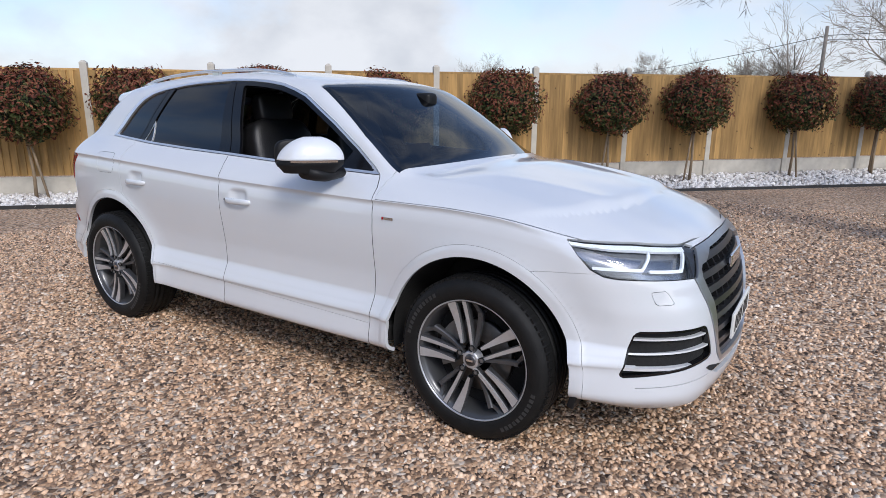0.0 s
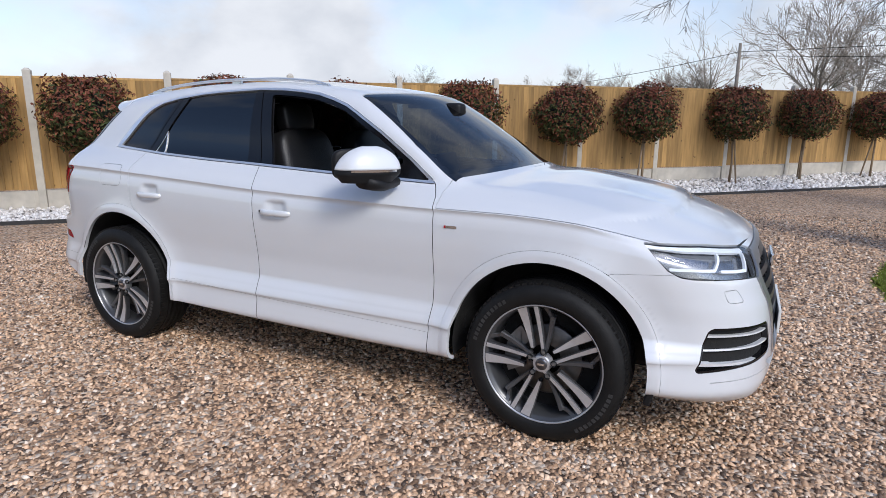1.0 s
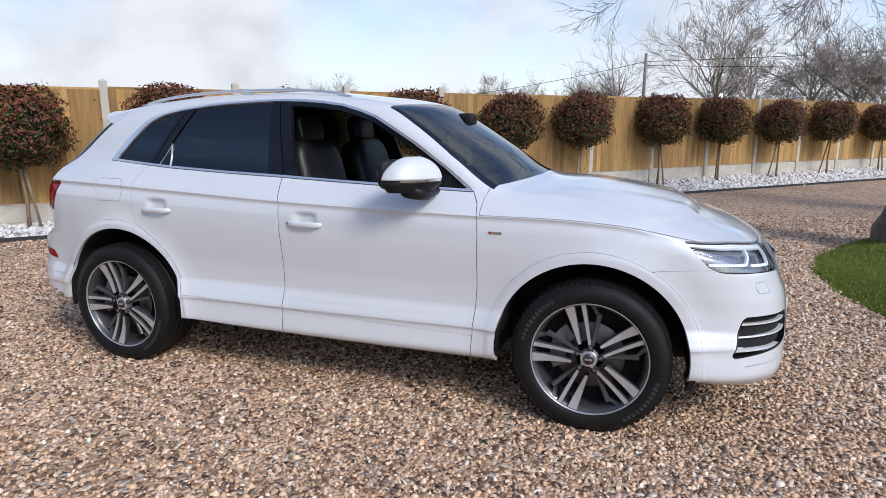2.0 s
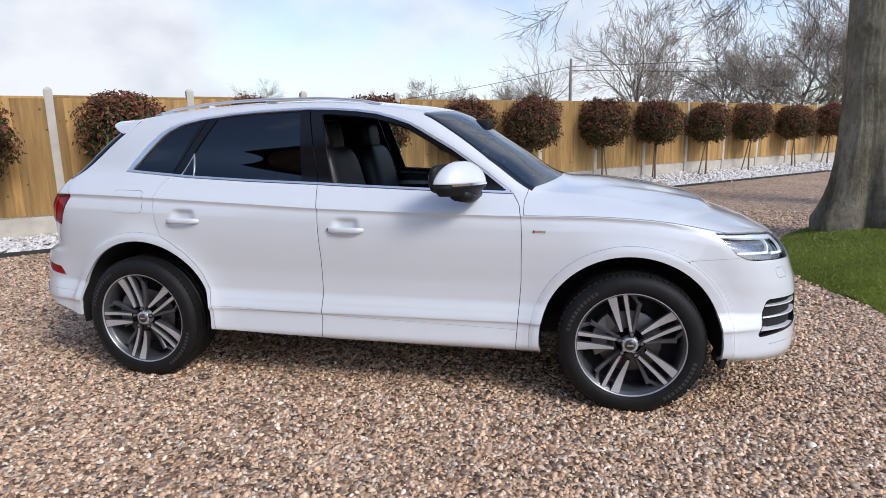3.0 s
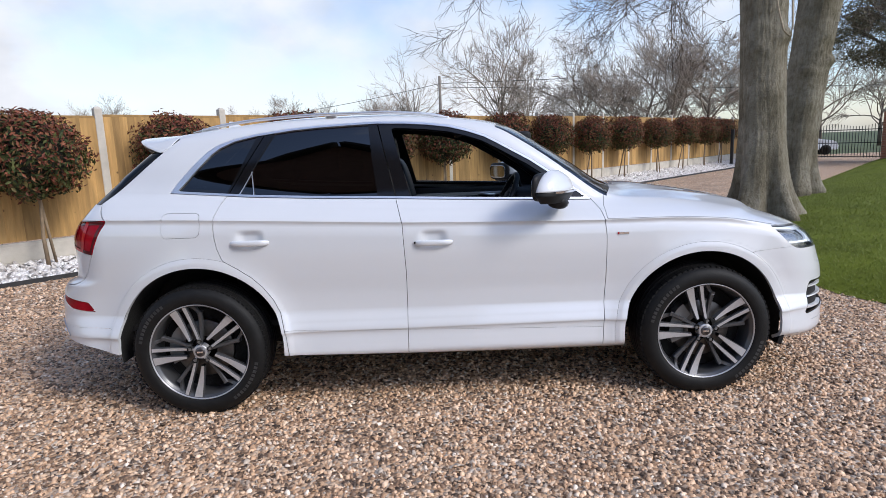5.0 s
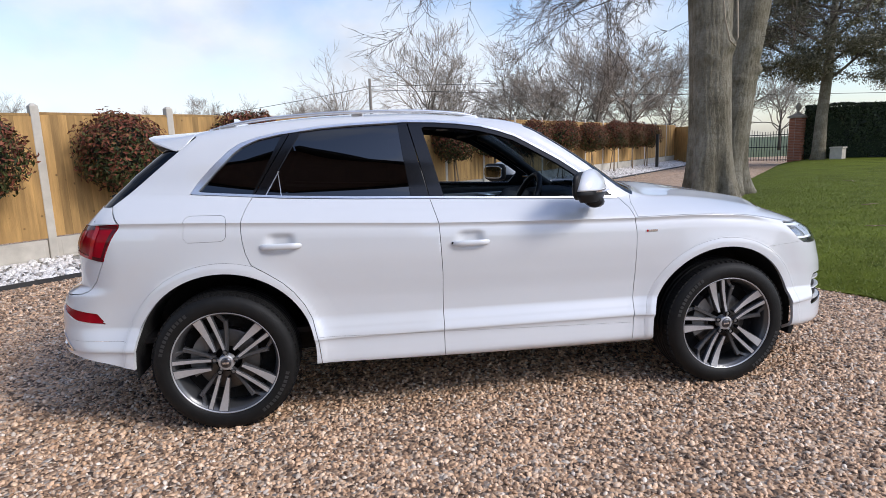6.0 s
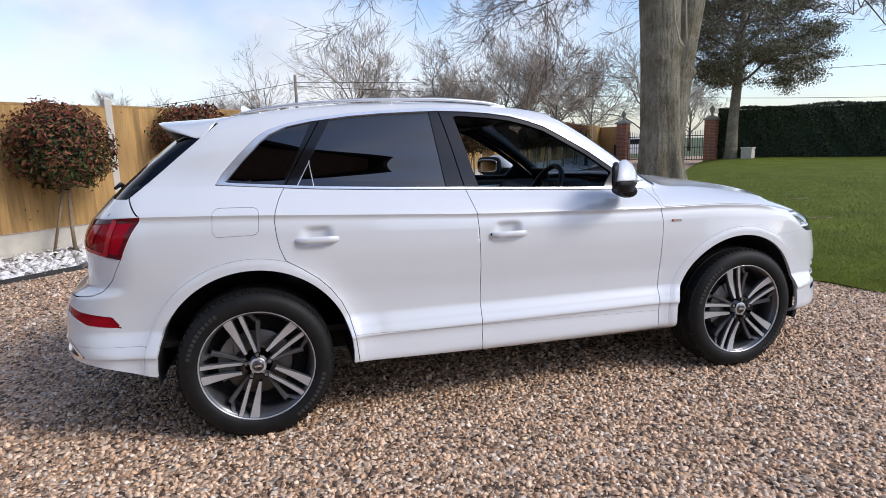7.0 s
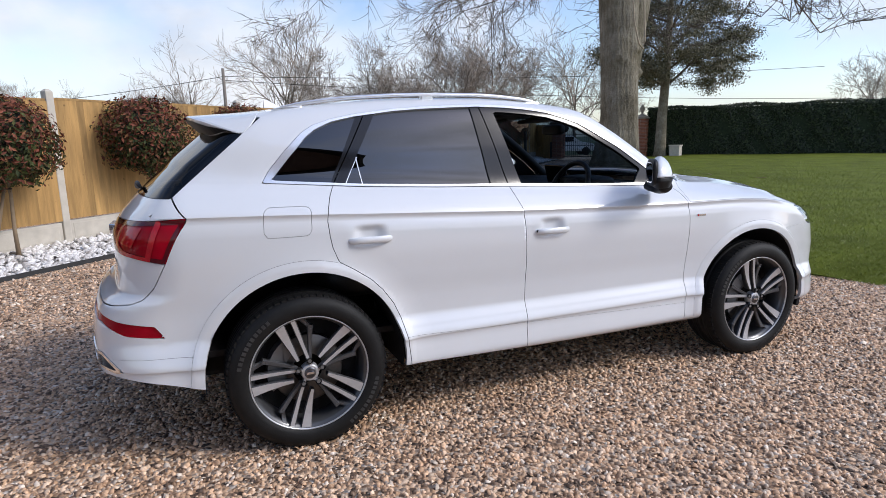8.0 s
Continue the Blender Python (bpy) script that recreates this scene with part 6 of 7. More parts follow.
def wheel(at, start, left=False):
    YF = -0.128
    # barrel of the rim is the wheel itself; the rest hangs on it
    rim_prof = [(0.264, YF + 0.004), (0.270, YF - 0.002), (0.274, YF), (0.275, YF + 0.008), (0.262, YF + 0.014), (0.252, YF + 0.03), (0.245, YF + 0.07), (0.238, 0.06), (0.250, 0.11), (0.27, 0.125)]
    w = solid("wheel", lathe(rim_prof, 96), M_RIMDARK, car, "twin-spoke machined and anthracite alloy wheel")
    w.matrix_local = pose(*at) if not left else pose(*at, 0, 0, 180)
    solid("rim_lip", lathe([(0.2655, YF + 0.004), (0.2675, YF + 0.000), (0.270, YF - 0.004), (0.2735, YF - 0.0035), (0.2755, YF + 0.002)], 96), M_RIMLIP, w, "bright machined rim lip")
    ty = [(0.268, YF + 0.006), (0.276, YF - 0.006), (0.290, YF - 0.013), (0.310, YF - 0.016), (0.330, YF - 0.013), (0.346, YF - 0.004), (0.357, YF + 0.010), (0.3645, YF + 0.026), (0.368, YF + 0.044)]
    for y in (-0.055, -0.02, 0.02, 0.055):
        ty += [(WR, y - 0.014 - 0.0005), (WR, y - 0.006), (WR - 0.007, y - 0.0055), (WR - 0.007, y + 0.0035), (WR, y + 0.004)]
    ty += [(0.368, 0.085), (0.360, 0.112), (0.340, 0.130), (0.30, 0.136), (0.268, 0.125)]
    tyre = solid("tyre", lathe(ty, 120), M_TYRE, w, "black road tyre")
    # raised plain bars where the sidewall carries its lettering
    for a0 in (2.15, 5.3):
        marks = []
        for k in range(11):
            a = a0 + 0.075 * k
            q = extrude_xz([(-0.0075, -0.009), (0.0075, -0.009), (0.0075, 0.009), (-0.0075, 0.009)], -0.0015, 0.004)
            c, s = math.cos(a - math.pi / 2), math.sin(a - math.pi / 2)
            v = q[0] + [0, YF - 0.0155, 0.318]
            marks.append((np.stack([c * v[:, 0] - s * v[:, 2], v[:, 1], s * v[:, 0] + c * v[:, 2]], 1), q[1]))
        solid("sidewall_marking", joined(marks), M_TYREMARK, tyre, "plain raised grey sidewall bars", False)
    # tread blocks on the outer shoulder
    blocks = []
    for i in range(72):
        a = i * 2 * math.pi / 72
        b = bmesh.new()
        box(b, (0.009, 0.034, 0.022))
        bv = np.array([v.co[:] for v in b.verts])
        bt = np.array([[l.vert.index for l in t] for t in b.calc_loop_triangles()])
        b.free()
        bv = bv + [0, YF + 0.030, 0]
        bv[:, 0] += 0.3655 - 0.10 * np.clip(YF + 0.036 - bv[:, 1], 0, 1)
        c, s = math.cos(a), math.sin(a)
        blocks.append((np.stack([c * bv[:, 0] - s * bv[:, 2], bv[:, 1], s * bv[:, 0] + c * bv[:, 2]], 1), bt))
    solid("tread", joined(blocks), M_TYRE, w, "tread blocks", False)
    for i in range(5):
        a = start - i * 2 * math.pi / 5
        # a slim spoke from the hub, a wedge beside it that widens to the rim, and a cranked dark one behind
        for nm, cells, dark in (
                ("spoke", spoke(a - 0.065, 0.024, 0.264, 0.019, 0.028, 0.0, YF + 0.004, YF + 0.045, -0.015), False),
                ("wedge_spoke", spoke(a + 0.02, 0.078, 0.264, 0.020, 0.052, 0.004, YF + 0.004, YF + 0.05, 0.024), False),
                ("rear_spoke", spoke(a - 0.42, 0.060, 0.225, 0.018, 0.026, 0.0, YF + 0.016, YF + 0.055, -0.002), True),
                ("rear_spoke", spoke(a - 0.30, 0.205, 0.262, 0.020, 0.030, 0.040, YF + 0.014, YF + 0.05, -0.030), True)):
            v, quads = cells
            me = bpy.data.meshes.new(nm)
            me.from_pydata([tuple(x) for x in v], [], [q[:4] for q in quads])
            me.materials.append(M_RIMDARK if dark else M_RIM), me.materials.append(M_RIMDARK)
            me.polygons.foreach_set("material_index", [0 if q[4] == 1 else 1 for q in quads])
            sp = new(nm, me)
            sp.parent = w
        a = start - i * 2 * math.pi / 5 - 0.36
        c, s = math.cos(a), math.sin(a)
        bolt = lathe([(0.0, 0.0), (0.009, 0.0), (0.011, 0.003), (0.011, 0.02)], 6)
        solid("wheel_bolt", bolt, M_CALIPER, w, "", False, pose(0.058 * c, YF + 0.004, 0.058 * s))
        solid("bolt_recess", lathe([(0.0145, 0.0), (0.012, 0.012), (0.0, 0.013)], 20), M_BLACK, w, "", True, pose(0.058 * c, YF + 0.002, 0.058 * s))
    solid("hub", lathe([(0.0, YF + 0.008), (0.030, YF + 0.008), (0.036, YF + 0.008), (0.040, YF + 0.012), (0.043, YF + 0.05)], 48), M_RIM, w, "machined hub face")
    solid("centre_cap", lathe([(0.0, YF + 0.003), (0.024, YF + 0.003), (0.027, YF + 0.006), (0.028, YF + 0.012)], 32), M_GREYMETAL, w, "grey centre cap")
    solid("cap_emblem", extrude_xz([(-0.016, -0.005), (0.016, -0.005), (0.016, 0.005), (-0.016, 0.005)], YF + 0.001, YF + 0.004), M_CHROME, w, "plain silver emblem", False)
    solid("brake_disc", lathe([(0.07, -0.05), (0.16, -0.05), (0.165, -0.046), (0.165, -0.02), (0.07, -0.02)], 48), M_DISC, w, "steel brake disc")
    solid("inner_wheel", lathe([(0.0, -0.03), (0.243, -0.01)], 32), M_DARK, w, "dark inner wheel")
    cal = extrude_xz([(0.19 * math.cos(u), 0.19 * math.sin(u)) for u in np.linspace(2.2, 3.6, 9)] + [(0.11 * math.cos(u), 0.11 * math.sin(u)) for u in np.linspace(3.6, 2.2, 9)], -0.075, -0.01, 0.95)
    solid("brake_caliper", cal, M_CALIPER, w, "grey cast brake caliper", False)
    return w


Y_WHEEL = 0.805
wheel((WX, -Y_WHEEL, WZ), radians(104.5))
wheel((-WX, -Y_WHEEL, WZ), radians(111))
wheel((WX, Y_WHEEL, WZ), radians(80), True)
wheel((-WX, Y_WHEEL, WZ), radians(60), True)

# wheel wells and the underside
for wx, wr, wy in ((WX - 0.008, 0.452, 0.875), (-WX + 0.008, 0.462, 0.885)):
    for sg in (-1, 1):
        th = np.linspace(-0.15, math.pi + 0.15, 33)
        a = np.stack([wx + wr * np.cos(th), np.full(33, sg * wy), 0.370 + wr * np.sin(th)], 1)
        b = a.copy()
        b[:, 1] = sg * 0.50
        k = np.arange(32)
        solid("wheel_well", (np.concatenate([a, b]), np.concatenate([np.stack([k, k + 1, k + 34], 1), np.stack([k, k + 34, k + 33], 1)])), M_DARK, car, "black felt wheel arch liner")
bm = bmesh.new()
box(bm, (4.3, 1.0, 0.14), (0.0, 0, 0.33), bevel=0.03)
box(bm, (1.85, 1.74, 0.10), (0.0, 0, 0.36), bevel=0.03)
part("underbody", bm, M_DARK, car, "dark underbody trays")
for x in (WX, -WX):
    bm = bmesh.new()
    box(bm, (0.92, 0.9, 0.6), (x, 0, 0.60), bevel=0.05)
    part("wheel_well_back", bm, M_DARK, car)


# ---- car: fittings ----
def loft(rings, closed=True, caps=True):
    """Skin a row of equal rings of points."""
    r = np.asarray(rings, float)
    n, k = r.shape[:2]
    v = r.reshape(-1, 3)
    m = k if closed else k - 1
    i = (np.arange(n - 1)[:, None] * k + np.arange(m)[None]).ravel()
    j = (np.arange(n - 1)[:, None] * k + (np.arange(m)[None] + 1) % k).ravel()
    t = [np.stack([i, j, j + k], 1), np.stack([i, j + k, i + k], 1)]
    if caps and closed:
        e = len(v)
        v = np.concatenate([v, r[0].mean(0)[None], r[-1].mean(0)[None]])
        q = np.arange(k)
        t += [np.stack([np.full(k, e), (q + 1) % k, q], 1), np.stack([np.full(k, e + 1), (n - 1) * k + q, (n - 1) * k + (q + 1) % k], 1)]
    return v, np.concatenate(t)


def oriented(vt):
    """Turn all faces of a closed shape outwards."""
    v, t = vt
    b = bmesh.new()
    bv = [b.verts.new(x) for x in v]
    for f in t:
        if len({int(a) for a in f}) == 3:
            try:
                b.faces.new([bv[int(a)] for a in f])
            except ValueError:
                pass
    bmesh.ops.remove_doubles(b, verts=b.verts[:], dist=1e-6)
    bmesh.ops.recalc_face_normals(b, faces=b.faces[:])
    b.verts.index_update()
    v = np.array([x.co[:] for x in b.verts])
    bmesh.ops.triangulate(b, faces=b.faces[:])
    t = np.array([[x.index for x in f.verts] for f in b.faces])
    b.free()
    return v, t


def sided(vt, sg):
    v, t = vt
    return (v * [1, sg, 1], t if sg > 0 else t[:, ::-1])


def superegg(c, half, e=0.7, nu=28, nv=18):
    u = np.linspace(-math.pi, math.pi, nu, endpoint=False)
    w = np.linspace(-math.pi / 2 + 0.02, math.pi / 2 - 0.02, nv)

    def p(a, q):
        return np.sign(a) * np.abs(a) ** q
    rings = [np.stack([half[0] * p(np.cos(w_), e) * p(np.cos(u), e), half[1] * p(np.cos(w_), e) * p(np.sin(u), e), np.full(nu, half[2] * p(np.sin(w_), e))], 1) + c for w_ in w]
    return loft(rings)


def mirror_shape(zlo, zhi, grow_=0.0):
    """One slice of the door mirror's egg: level rings from zlo to zhi, tapering upwards."""
    rings = []
    for z in np.linspace(zlo, zhi, 14):
        h = (z - 1.105) / 0.150
        k = max(1 - max(0, (h - 0.25) / 0.77) ** 2.2, 0.02) ** 0.62 * (1 - 0.25 * max(0, 0.22 - h) / 0.22)
        u = np.linspace(0, 2 * math.pi, 36, endpoint=False)
        cx, sx = np.cos(u), np.sin(u)
        x = 0.086 * k * np.sign(cx) * np.abs(cx) ** 0.75
        x = np.where(x < 0, x * 0.86, x) + 0.548 - 0.012 * h
        y = 0.118 * (0.10 + 0.90 * k) * np.sign(sx) * np.abs(sx) ** 0.75 + 0.985 - 0.024 * max(h, 0)
        x = x - 0.72 * (y - 0.985)
        rings.append(np.stack([x + grow_ * cx, y + grow_ * sx, np.full(36, z)], 1))
    return oriented(loft(rings))


for sg in (-1, 1):
    mh = solid("door_mirror", sided(mirror_shape(1.158, 1.2545), sg), M_PAINT, car, "white-capped door mirror")
    solid("mirror_base", sided(mirror_shape(1.103, 1.1555, -0.002), sg), M_BLACK, mh, "black lower mirror casing")
    solid("indicator", sided(oriented(loft([np.stack([[0.535, 0.575, 0.640, 0.690], [1.088, 1.072, 1.01, 0.93], np.full(4, z)], 1) + [[d_, d_ * 0.5, 0]] * 4 for z, d_ in ((1.150, 0.0), (1.160, 0.004))], False, False)), sg), M_CHROME, mh, "thin silver indicator strip")
    arm = [np.stack([0.585 + 0.050 * np.cos(u) + dx, np.full(12, y), z + 0.028 * np.sin(u)], 1) for u in [np.linspace(0, 2 * math.pi, 12, endpoint=False)] for y, z, dx in ((1.02, 1.105, -0.03), (0.98, 1.096, 0.0), (0.93, 1.090, 0.01), (0.84, 1.10, 0.02))]
    solid("mirror_arm", sided(oriented(loft(arm)), sg), M_BLACK, mh, "black mirror arm")
    bz = superegg(np.array([0.484, 0.980, 1.178]), np.array([0.022, 0.100, 0.066]), 0.5, 28, 14)
    bz[0][:, 0] -= 0.66 * (bz[0][:, 1] - 0.985)
    solid("mirror_bezel", sided(oriented(bz), sg), M_BLACK, mh, "black mirror surround")
    gl = superegg(np.array([0.4625, 0.980, 1.177]), np.array([0.003, 0.090, 0.050]), 0.5, 24, 12)
    gl[0][:, 0] -= 0.66 * (gl[0][:, 1] - 0.985)
    solid("mirror_glass", sided(oriented(gl), sg), material("mirror_silver", (0.30, 0.31, 0.33), 0.04, 1.0) if sg < 0 else bpy.data.materials["mirror_silver"], mh, "silver mirror glass")
    mh.matrix_local = Matrix.Translation((0.53, 0, 1.104)) @ Matrix.Diagonal((0.94, 1, 1.10, 1)) @ Matrix.Translation((-0.53, 0, -1.085))
    # door handles, with a lock barrel on the front one
    for hx, hz in HANDLES:
        yy = float(half_width(np.array([hx + 0.11]), np.array([hz]))[0])
        rings = []
        for t_ in np.linspace(-1, 1, 15):
            u = np.linspace(0, 2 * math.pi, 14, endpoint=False)
            env = (1 - abs(t_) ** 5) ** 0.5 * 0.9 + 0.1 if abs(t_) < 1 else 0.1
            out_ = 0.030 * (1 - t_**4)
            rings.append(np.stack([np.full(14, hx + 0.114 * t_), yy - 0.010 + out_ + 0.010 * env * np.cos(u), hz - 0.003 - 0.006 * t_ * 0 + 0.0165 * env * np.sin(u)], 1))
        hd = solid("door_handle", sided(oriented(loft(rings)), sg), M_PAINT, car, "white painted pull handle")
        if hx > -0.5:
            lk = lathe([(0.0001, 0.0), (0.006, 0.0), (0.007, 0.003)], 14)
            solid("lock", lk, M_BLACK, hd, "", True, pose(hx - 0.098, sg * (yy + 0.012), hz) if sg < 0 else pose(hx - 0.098, sg * (yy + 0.012), hz, 0, 0, 180))
    # roof rail
    zs = curve([-1.46, -1.30, -1.047, -0.674, -0.405, -0.139, 0.0, 0.055], [1.566, 1.598, 1.626, 1.641, 1.641, 1.626, 1.604, 1.584])
    rings = []
    for x_ in np.linspace(-1.46, 0.055, 40):
        u = np.linspace(0, 2 * math.pi, 12, endpoint=False)
        yy = 0.545 + 0.02 * (1 - ((x_ + 0.7) / 0.8) ** 2)
        k = min(1, (x_ + 1.47) / 0.12, (0.065 - x_) / 0.10)
        rings.append(np.stack([np.full(12, x_), yy + 0.016 * np.cos(u), float(zs(x_)) + 0.009 * max(k, 0.25) * np.sin(u)], 1))
    rail = solid("roof_rail", sided(oriented(loft(rings)), sg), M_SATIN, car, "satin silver roof rail")
    for x_, l_ in ((-1.36, 0.10), (-0.66, 0.07), (-0.02, 0.09)):
        bm = bmesh.new()
        box(bm, (l_, 0.024, 0.05), (x_, sg * 0.553, float(zs(x_)) - 0.026), bevel=0.008)
        part("rail_foot", bm, M_SATIN, rail)
    # mud lip
    bm = bmesh.new()
    box(bm, (0.03, 0.18, 0.07), (1.862, sg * 0.80, 0.285), Matrix.Rotation(0.25, 4, "Y"), bevel=0.008)
    part("air_deflector", bm, M_BLACK, car, "black rubber lip ahead of the wheel")
    # small badge on the wing: plain red and silver bars
    bm = bmesh.new()
    box(bm, (0.055, 0.004, 0.012), (0.950, sg * 0.0, 0.932))
    yb = float(half_width(np.array([0.94]), np.array([0.932]))[0])
    bg_ = part("wing_badge", bm, M_CHROME, car, "small silver wing badge")
    bg_.matrix_local = pose(0, sg * (yb + 0.001), 0)
    bm = bmesh.new()
    box(bm, (0.008, 0.006, 0.012), (0.918, 0, 0.932))
    rb = part("badge_stripe", bm, M_REDBRIGHT, car, "red badge stripe")
    rb.matrix_local = pose(0, sg * (yb + 0.001), 0)

# roof spoiler: flush with the roof ahead, its trailing edge running down to the corners of the rear glass
tip_x = curve([0, 0.25, 0.43, 0.53, 0.60, 0.64, 0.658], [-1.850, -1.842, -1.818, -1.778, -1.718, -1.660, -1.615])
tip_z = curve([0, 0.25, 0.43, 0.53, 0.60, 0.64, 0.658], [1.556, 1.551, 1.539, 1.522, 1.497, 1.474, 1.458])
root_x = curve([0, 0.45, 0.60, 0.64, 0.658], [-1.470, -1.500, -1.530, -1.560, -1.600])


def roof_at(x, y):
    lo, hi = 1.0, 1.8
    for _ in range(30):
        mid = (lo + hi) / 2
        if skin(np.array([x]), np.array([y]), np.array([mid]))[0][0] < 0:
            lo = mid
        else:
            hi = mid
    return lo


rows = []
for y in np.r_[-0.657, -0.65, np.linspace(-0.64, 0.64, 65), 0.65, 0.657]:
    u = abs(float(y))
    xt, zt, xa = float(tip_x(u)), float(tip_z(u)), float(root_x(u))
    za, xd = roof_at(xa, u) + 0.002, float(tip_x(u)) + 0.075 * max(0.1, 1 - (u / 0.66) ** 6)
    zd = roof_at(xd, u) + 0.003
    slope = (roof_at(xa + 0.03, u) - roof_at(xa, u)) / 0.03

    def crest(k):
        """A curve that leaves the roof along its slope and runs out to the tip."""
        x = xa + (xt - xa) * k
        line_ = za + (zt - za) * k
        return x, y, line_ + (slope * (x - xa) - (zt - za) * k) * (1 - k) ** 2 * 0.9
    lip = 0.018 * min(1.0, (0.66 - u) / 0.1)
    rows.append([(xa, y, za - 0.004), crest(0.02), crest(0.25), crest(0.5), crest(0.75), crest(0.95), (xt, y, zt - 0.004), (xt + lip * 0.4, y, zt - lip), (xd, y, zd), (xd + 0.01, y, zd - 0.01)])
sp = solid("roof_spoiler", oriented(loft(rows)), M_PAINT, car, "white roof spoiler over the rear window", False)
# black sheet just below the spoiler paints the shadow it throws there
under = [[(r[i][0], r[i][1], r[i][2] - 0.003) for i in (7, 8)] for r in rows]
solid("spoiler_underside", loft(under, False, False), M_BLACK, sp, "black sheet for the shadow under the spoiler", False)
bm = bmesh.new()
box(bm, (0.012, 0.34, 0.012), (-1.844, 0, 1.541), bevel=0.003)
part("brake_light", bm, M_REDDARK, sp, "dark red high brake light")

# number plate with plain bars
xp = 2.338
bm = bmesh.new()
box(bm, (0.012, 0.52, 0.111), (xp, 0, 0.505), bevel=0.003)
plate = part("number_plate", bm, M_PLATE, car, "white number plate with plain dark bars")
for k in range(7):
    bm = bmesh.new()
    box(bm, (0.006, 0.035, 0.075), (xp + 0.0045, -0.20 + 0.058 * k + (0.03 if k > 3 else 0), 0.505))
    part("plate_bar", bm, M_BLACK, plate)
bm = bmesh.new()
box(bm, (0.014, 0.25, 0.06), (2.285, 0, 0.765), bevel=0.006)
part("front_emblem", bm, M_CHROME, car, "plain bright emblem bar")
bm = bmesh.new()
box(bm, (0.012, 0.20, 0.05), (-2.242, 0, 0.99), bevel=0.02)
part("rear_emblem", bm, M_CHROME, car, "plain bright emblem bar")
bm = bmesh.new()
box(bm, (0.006, 0.10, 0.022), (-2.215, -0.50, 0.85))
o = part("model_badge", bm, M_CHROME, car, "small plain silver badge")

# wipers
for a, b in (((0.985, -0.58, 1.108), (1.045, 0.02, 1.122)), ((1.10, 0.02, 1.120), (1.00, 0.54, 1.108))):
    wp = solid("wiper", tube([a, ((a[0] + b[0]) / 2 - 0.02, (a[1] + b[1]) / 2, (a[2] + b[2]) / 2 + 0.022), b], [0.011, 0.009, 0.006], 6), M_BLACK, car, "black windscreen wiper")
    d = Vector(b) - Vector(a)
    solid("blade", tube([Vector(a) + d * 0.15 + Vector((-0.04, 0, 0.022)), Vector(b) + Vector((-0.05, 0, 0.028))], 0.008, 5), M_BLACK, wp)
cow = [(x, y, z) for y in np.linspace(-0.70, 0.70, 15) for x, z in ((0.93 + 0.145 * (1 - (y / 0.72) ** 2) - 0.02, 1.122), (1.03 + 0.17 * (1 - (y / 0.72) ** 2), 1.112))]
solid("cowl", (np.array(cow), np.array([t for i in range(14) for t in ((2 * i, 2 * i + 1, 2 * i + 3), (2 * i, 2 * i + 3, 2 * i + 2))])), M_BLACK, car, "black cowl panel")
rw = solid("rear_wiper", tube([(-2.11, 0.0, 1.20), (-2.105, -0.08, 1.222), (-2.07, -0.36, 1.215)], [0.016, 0.012, 0.008], 7), M_BLACK, car, "black rear wiper arm")
# shark-fin aerial
fin = [np.stack([np.array([-1.43, -1.33 - 1.0 * dz, -1.43]), np.array([0.022, 0.0, -0.022]) * (1 - 8 * dz), np.full(3, 1.605 + 0.55 * dz)], 1) for dz in (0.0, 0.03, 0.06, 0.08)]
solid("aerial", oriented(loft(fin)), M_PAINT, car, "white shark-fin aerial", False)

# ---- cabin ----
for sg in (-1, 1):
    xe = np.linspace(0.24, 0.90, 12)
    ye = 0.585 + 0.22 * (xe - 0.25)
    xp_ = xe + bow(xe) * (1 - (ye / 0.72) ** 2)
    solid("pillar_cover", tube([(x_, sg * y_, z_ - 0.052) for x_, y_, z_ in zip(xp_, ye, top_z(xp_, ye))], 0.028, 10), M_CABIN, car, "dark inner windscreen pillar")
def cushion(name, c, half, mat, parent, label="", turn=(0, 0, 0), e=0.45):
    v, t = oriented(superegg(np.zeros(3), np.array(half), e, 28, 16))
    return solid(name, (v, t), mat, parent, label, True, pose(*c, *turn))


for y in (-0.37, 0.37):
    st = cushion("seat_cushion", (-0.02, y, 0.70), (0.27, 0.26, 0.10), M_LEATHER, car, "black leather front seat")
    cushion("seat_back", (-0.30, y, 1.02), (0.10, 0.25, 0.34), M_LEATHER, car, "black leather front seat back", (0, -14, 0))
    cushion("headrest", (-0.385, y, 1.42), (0.055, 0.135, 0.09), M_LEATHER, car, "black leather headrest", (0, -10, 0))
    for q in (-0.05, 0.05):
        solid("headrest_post", tube([(-0.37, y + q, 1.30), (-0.385, y + q, 1.38)], 0.007, 6), M_CHROME, car)
cushion("rear_seat", (-1.05, 0, 0.70), (0.28, 0.66, 0.11), M_LEATHER, car, "black rear bench")
cushion("rear_seat_back", (-1.32, 0, 0.98), (0.11, 0.66, 0.30), M_LEATHER, car, "black rear bench back", (0, -16, 0))
for y in (-0.42, 0, 0.42):
    cushion("rear_headrest", (-1.40, y, 1.30), (0.05, 0.12, 0.07), M_LEATHER, car)
dash = [np.stack([0.86 + a * 1.0, np.full(9, y), b], 1) for y in np.linspace(-0.70, 0.70, 9) for a, b in [(np.array([0.14, -0.05, -0.22, -0.36, -0.42, -0.40, -0.30, -0.2, 0.14]), np.array([1.095, 1.10, 1.105, 1.085, 1.02, 0.90, 0.78, 0.62, 0.62]))]]
solid("dashboard", oriented(loft(dash)), M_CABIN, car, "dark grey dashboard", False)
hood = cushion("instrument_hood", (0.50, -0.37, 1.105), (0.11, 0.19, 0.055), M_CABIN, car, "hooded instrument cluster")
bm = bmesh.new()
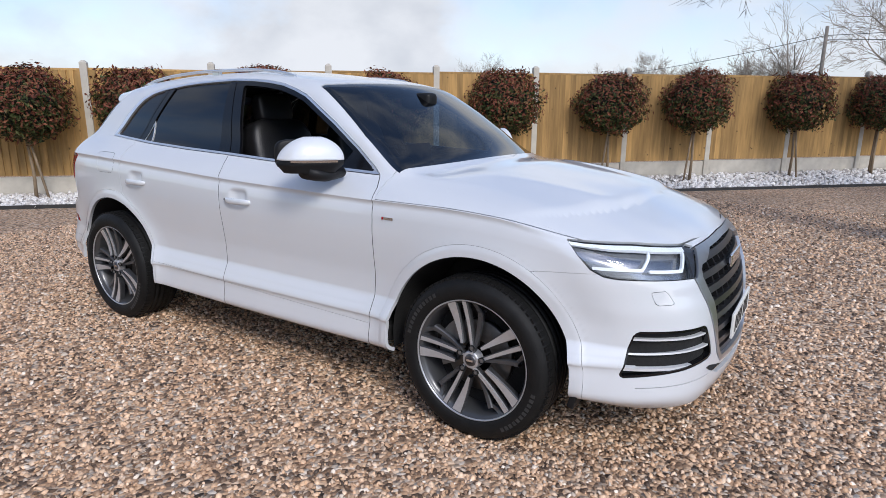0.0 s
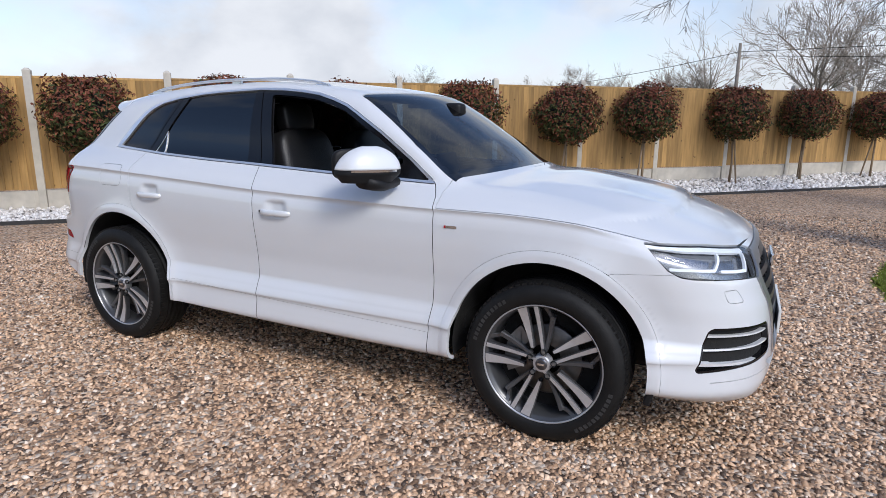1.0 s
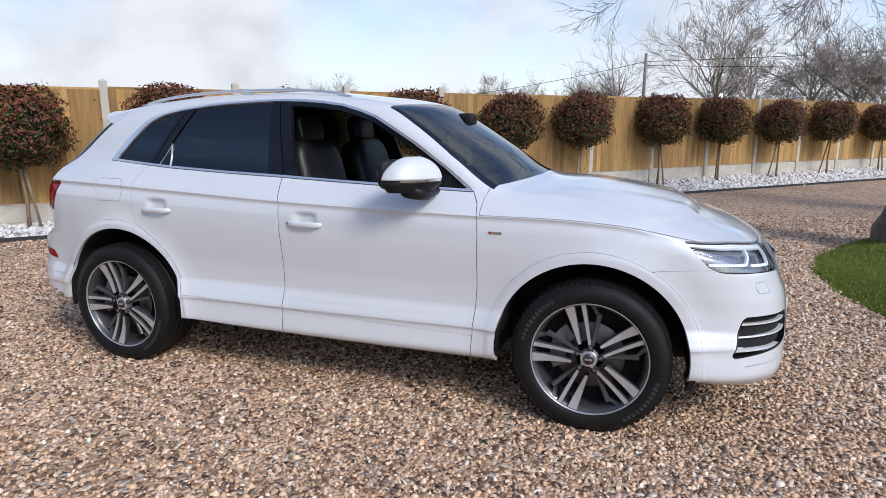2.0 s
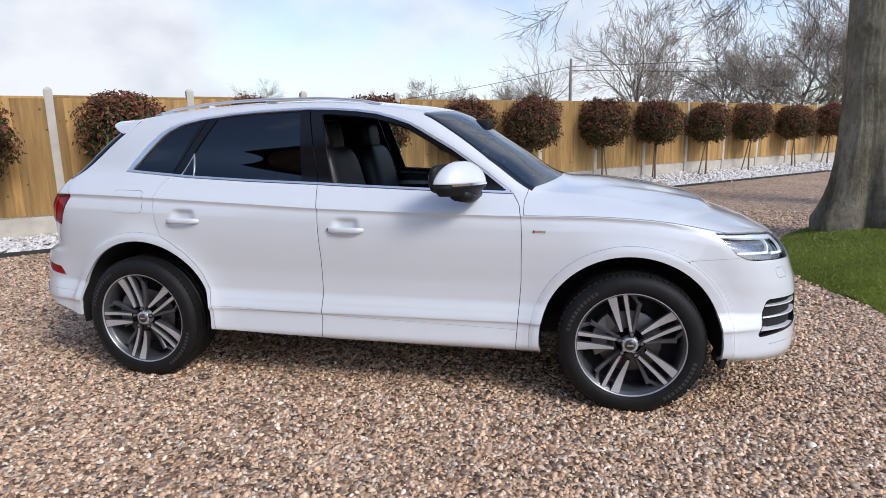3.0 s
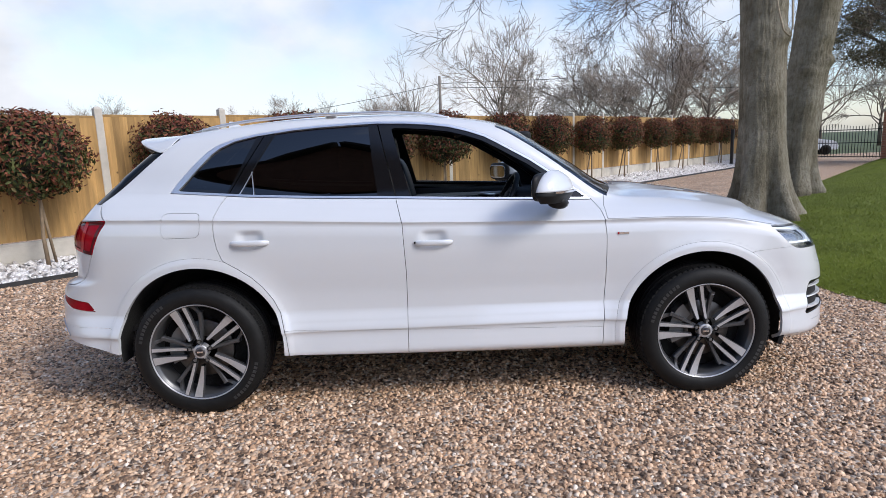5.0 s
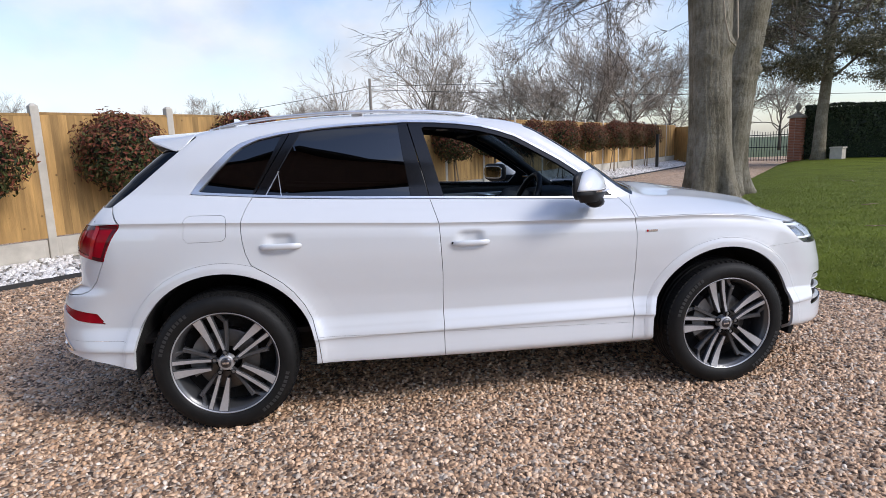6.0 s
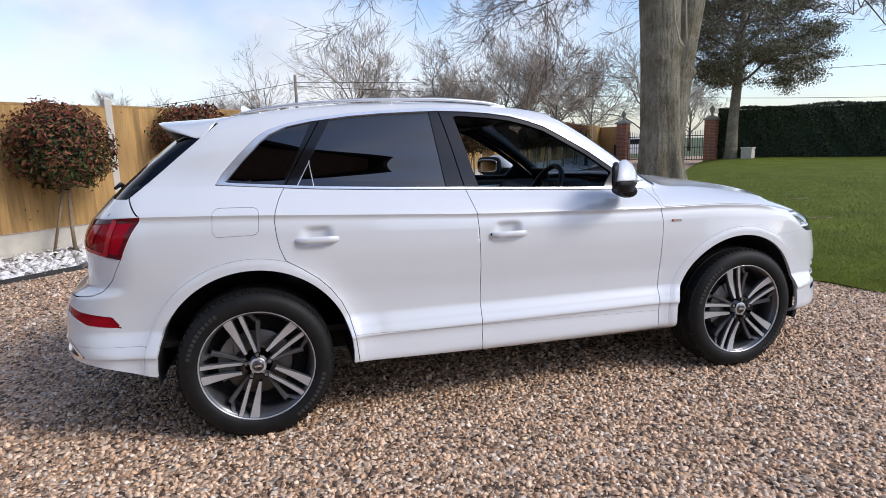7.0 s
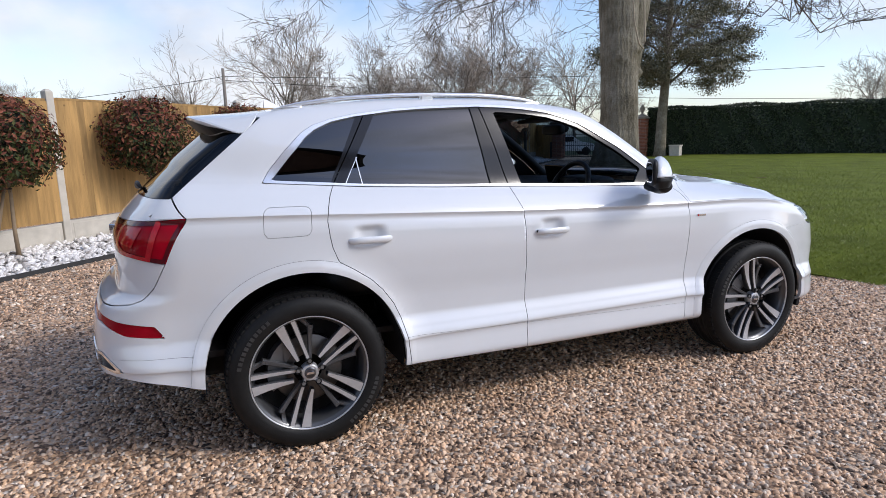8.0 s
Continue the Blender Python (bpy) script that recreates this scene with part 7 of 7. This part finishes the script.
box(bm, (0.02, 0.24, 0.13), (0.50, -0.02, 1.155), Matrix.Rotation(-0.25, 4, "Y"), bevel=0.006)
part("screen", bm, M_GLOSSBLACK, car, "black display screen")
swm = pose(0.36, -0.37, 1.075, 0, -65, 0)
sw = solid("steering_wheel", tube([(0.185 * math.cos(a), 0.185 * math.sin(a), 0) for a in np.linspace(0, 2 * math.pi, 41)], 0.017, 10, False), M_LEATHER, car, "black leather steering wheel", True, swm)
cushion("wheel_boss", (0, 0, -0.015), (0.08, 0.07, 0.03), M_CABIN, sw)
for a in (0.0, math.pi, -math.pi / 2):
    solid("wheel_spoke", tube([(0.05 * math.cos(a - math.pi / 2), 0.05 * math.sin(a - math.pi / 2), -0.012), (0.18 * math.cos(a - math.pi / 2), 0.18 * math.sin(a - math.pi / 2), 0)], 0.014, 6), M_SATIN if a else M_CABIN, sw)
cushion("console", (0.15, 0, 0.72), (0.50, 0.13, 0.14), M_CABIN, car, "dark centre console")
cushion("rear_view_mirror", (0.47, -0.02, 1.455), (0.025, 0.12, 0.035), M_BLACK, car, "black interior mirror")
cushion("mirror_housing", (0.53, 0, 1.475), (0.06, 0.05, 0.04), M_BLACK, car)
for y in (-0.37, 0.37):
    bm = bmesh.new()
    box(bm, (0.02, 0.36, 0.14), (0.16, y, 1.515), Matrix.Rotation(1.35, 4, "Y"), bevel=0.008)
    part("sun_visor", bm, M_LINER, car, "grey sun visor")
for sg in (-1, 1):
    bm = bmesh.new()
    box(bm, (0.95, 0.05, 0.06), (0.25, sg * 0.765, 1.075), bevel=0.02)
    box(bm, (0.75, 0.06, 0.05), (0.15, sg * 0.75, 0.93), bevel=0.02)
    part("armrest", bm, M_CABIN, car, "dark door armrest and sill")
    solid("door_pull", tube([(0.28, sg * 0.735, 1.03), (0.30, sg * 0.715, 1.045), (0.42, sg * 0.715, 1.03)], 0.010, 6), M_SATIN, car, "satin inner door handle")
    bm = bmesh.new()
    box(bm, (0.8, 0.012, 0.03), (0.1, sg * 0.732, 1.045), bevel=0.004)
    part("door_inlay", bm, M_SATIN, car, "satin door inlay")
bm = bmesh.new()
box(bm, (2.7, 1.5, 0.03), (-0.55, 0, 0.46))
part("cabin_floor", bm, M_CABIN, car, "dark carpet")
bm = bmesh.new()
box(bm, (0.62, 1.2, 0.03), (-1.75, 0, 1.13))
part("parcel_shelf", bm, M_CABIN, car, "dark load cover")
bm = bmesh.new()
box(bm, (0.03, 1.5, 0.70), (0.95, 0, 0.75))
part("bulkhead", bm, M_DARK, car)
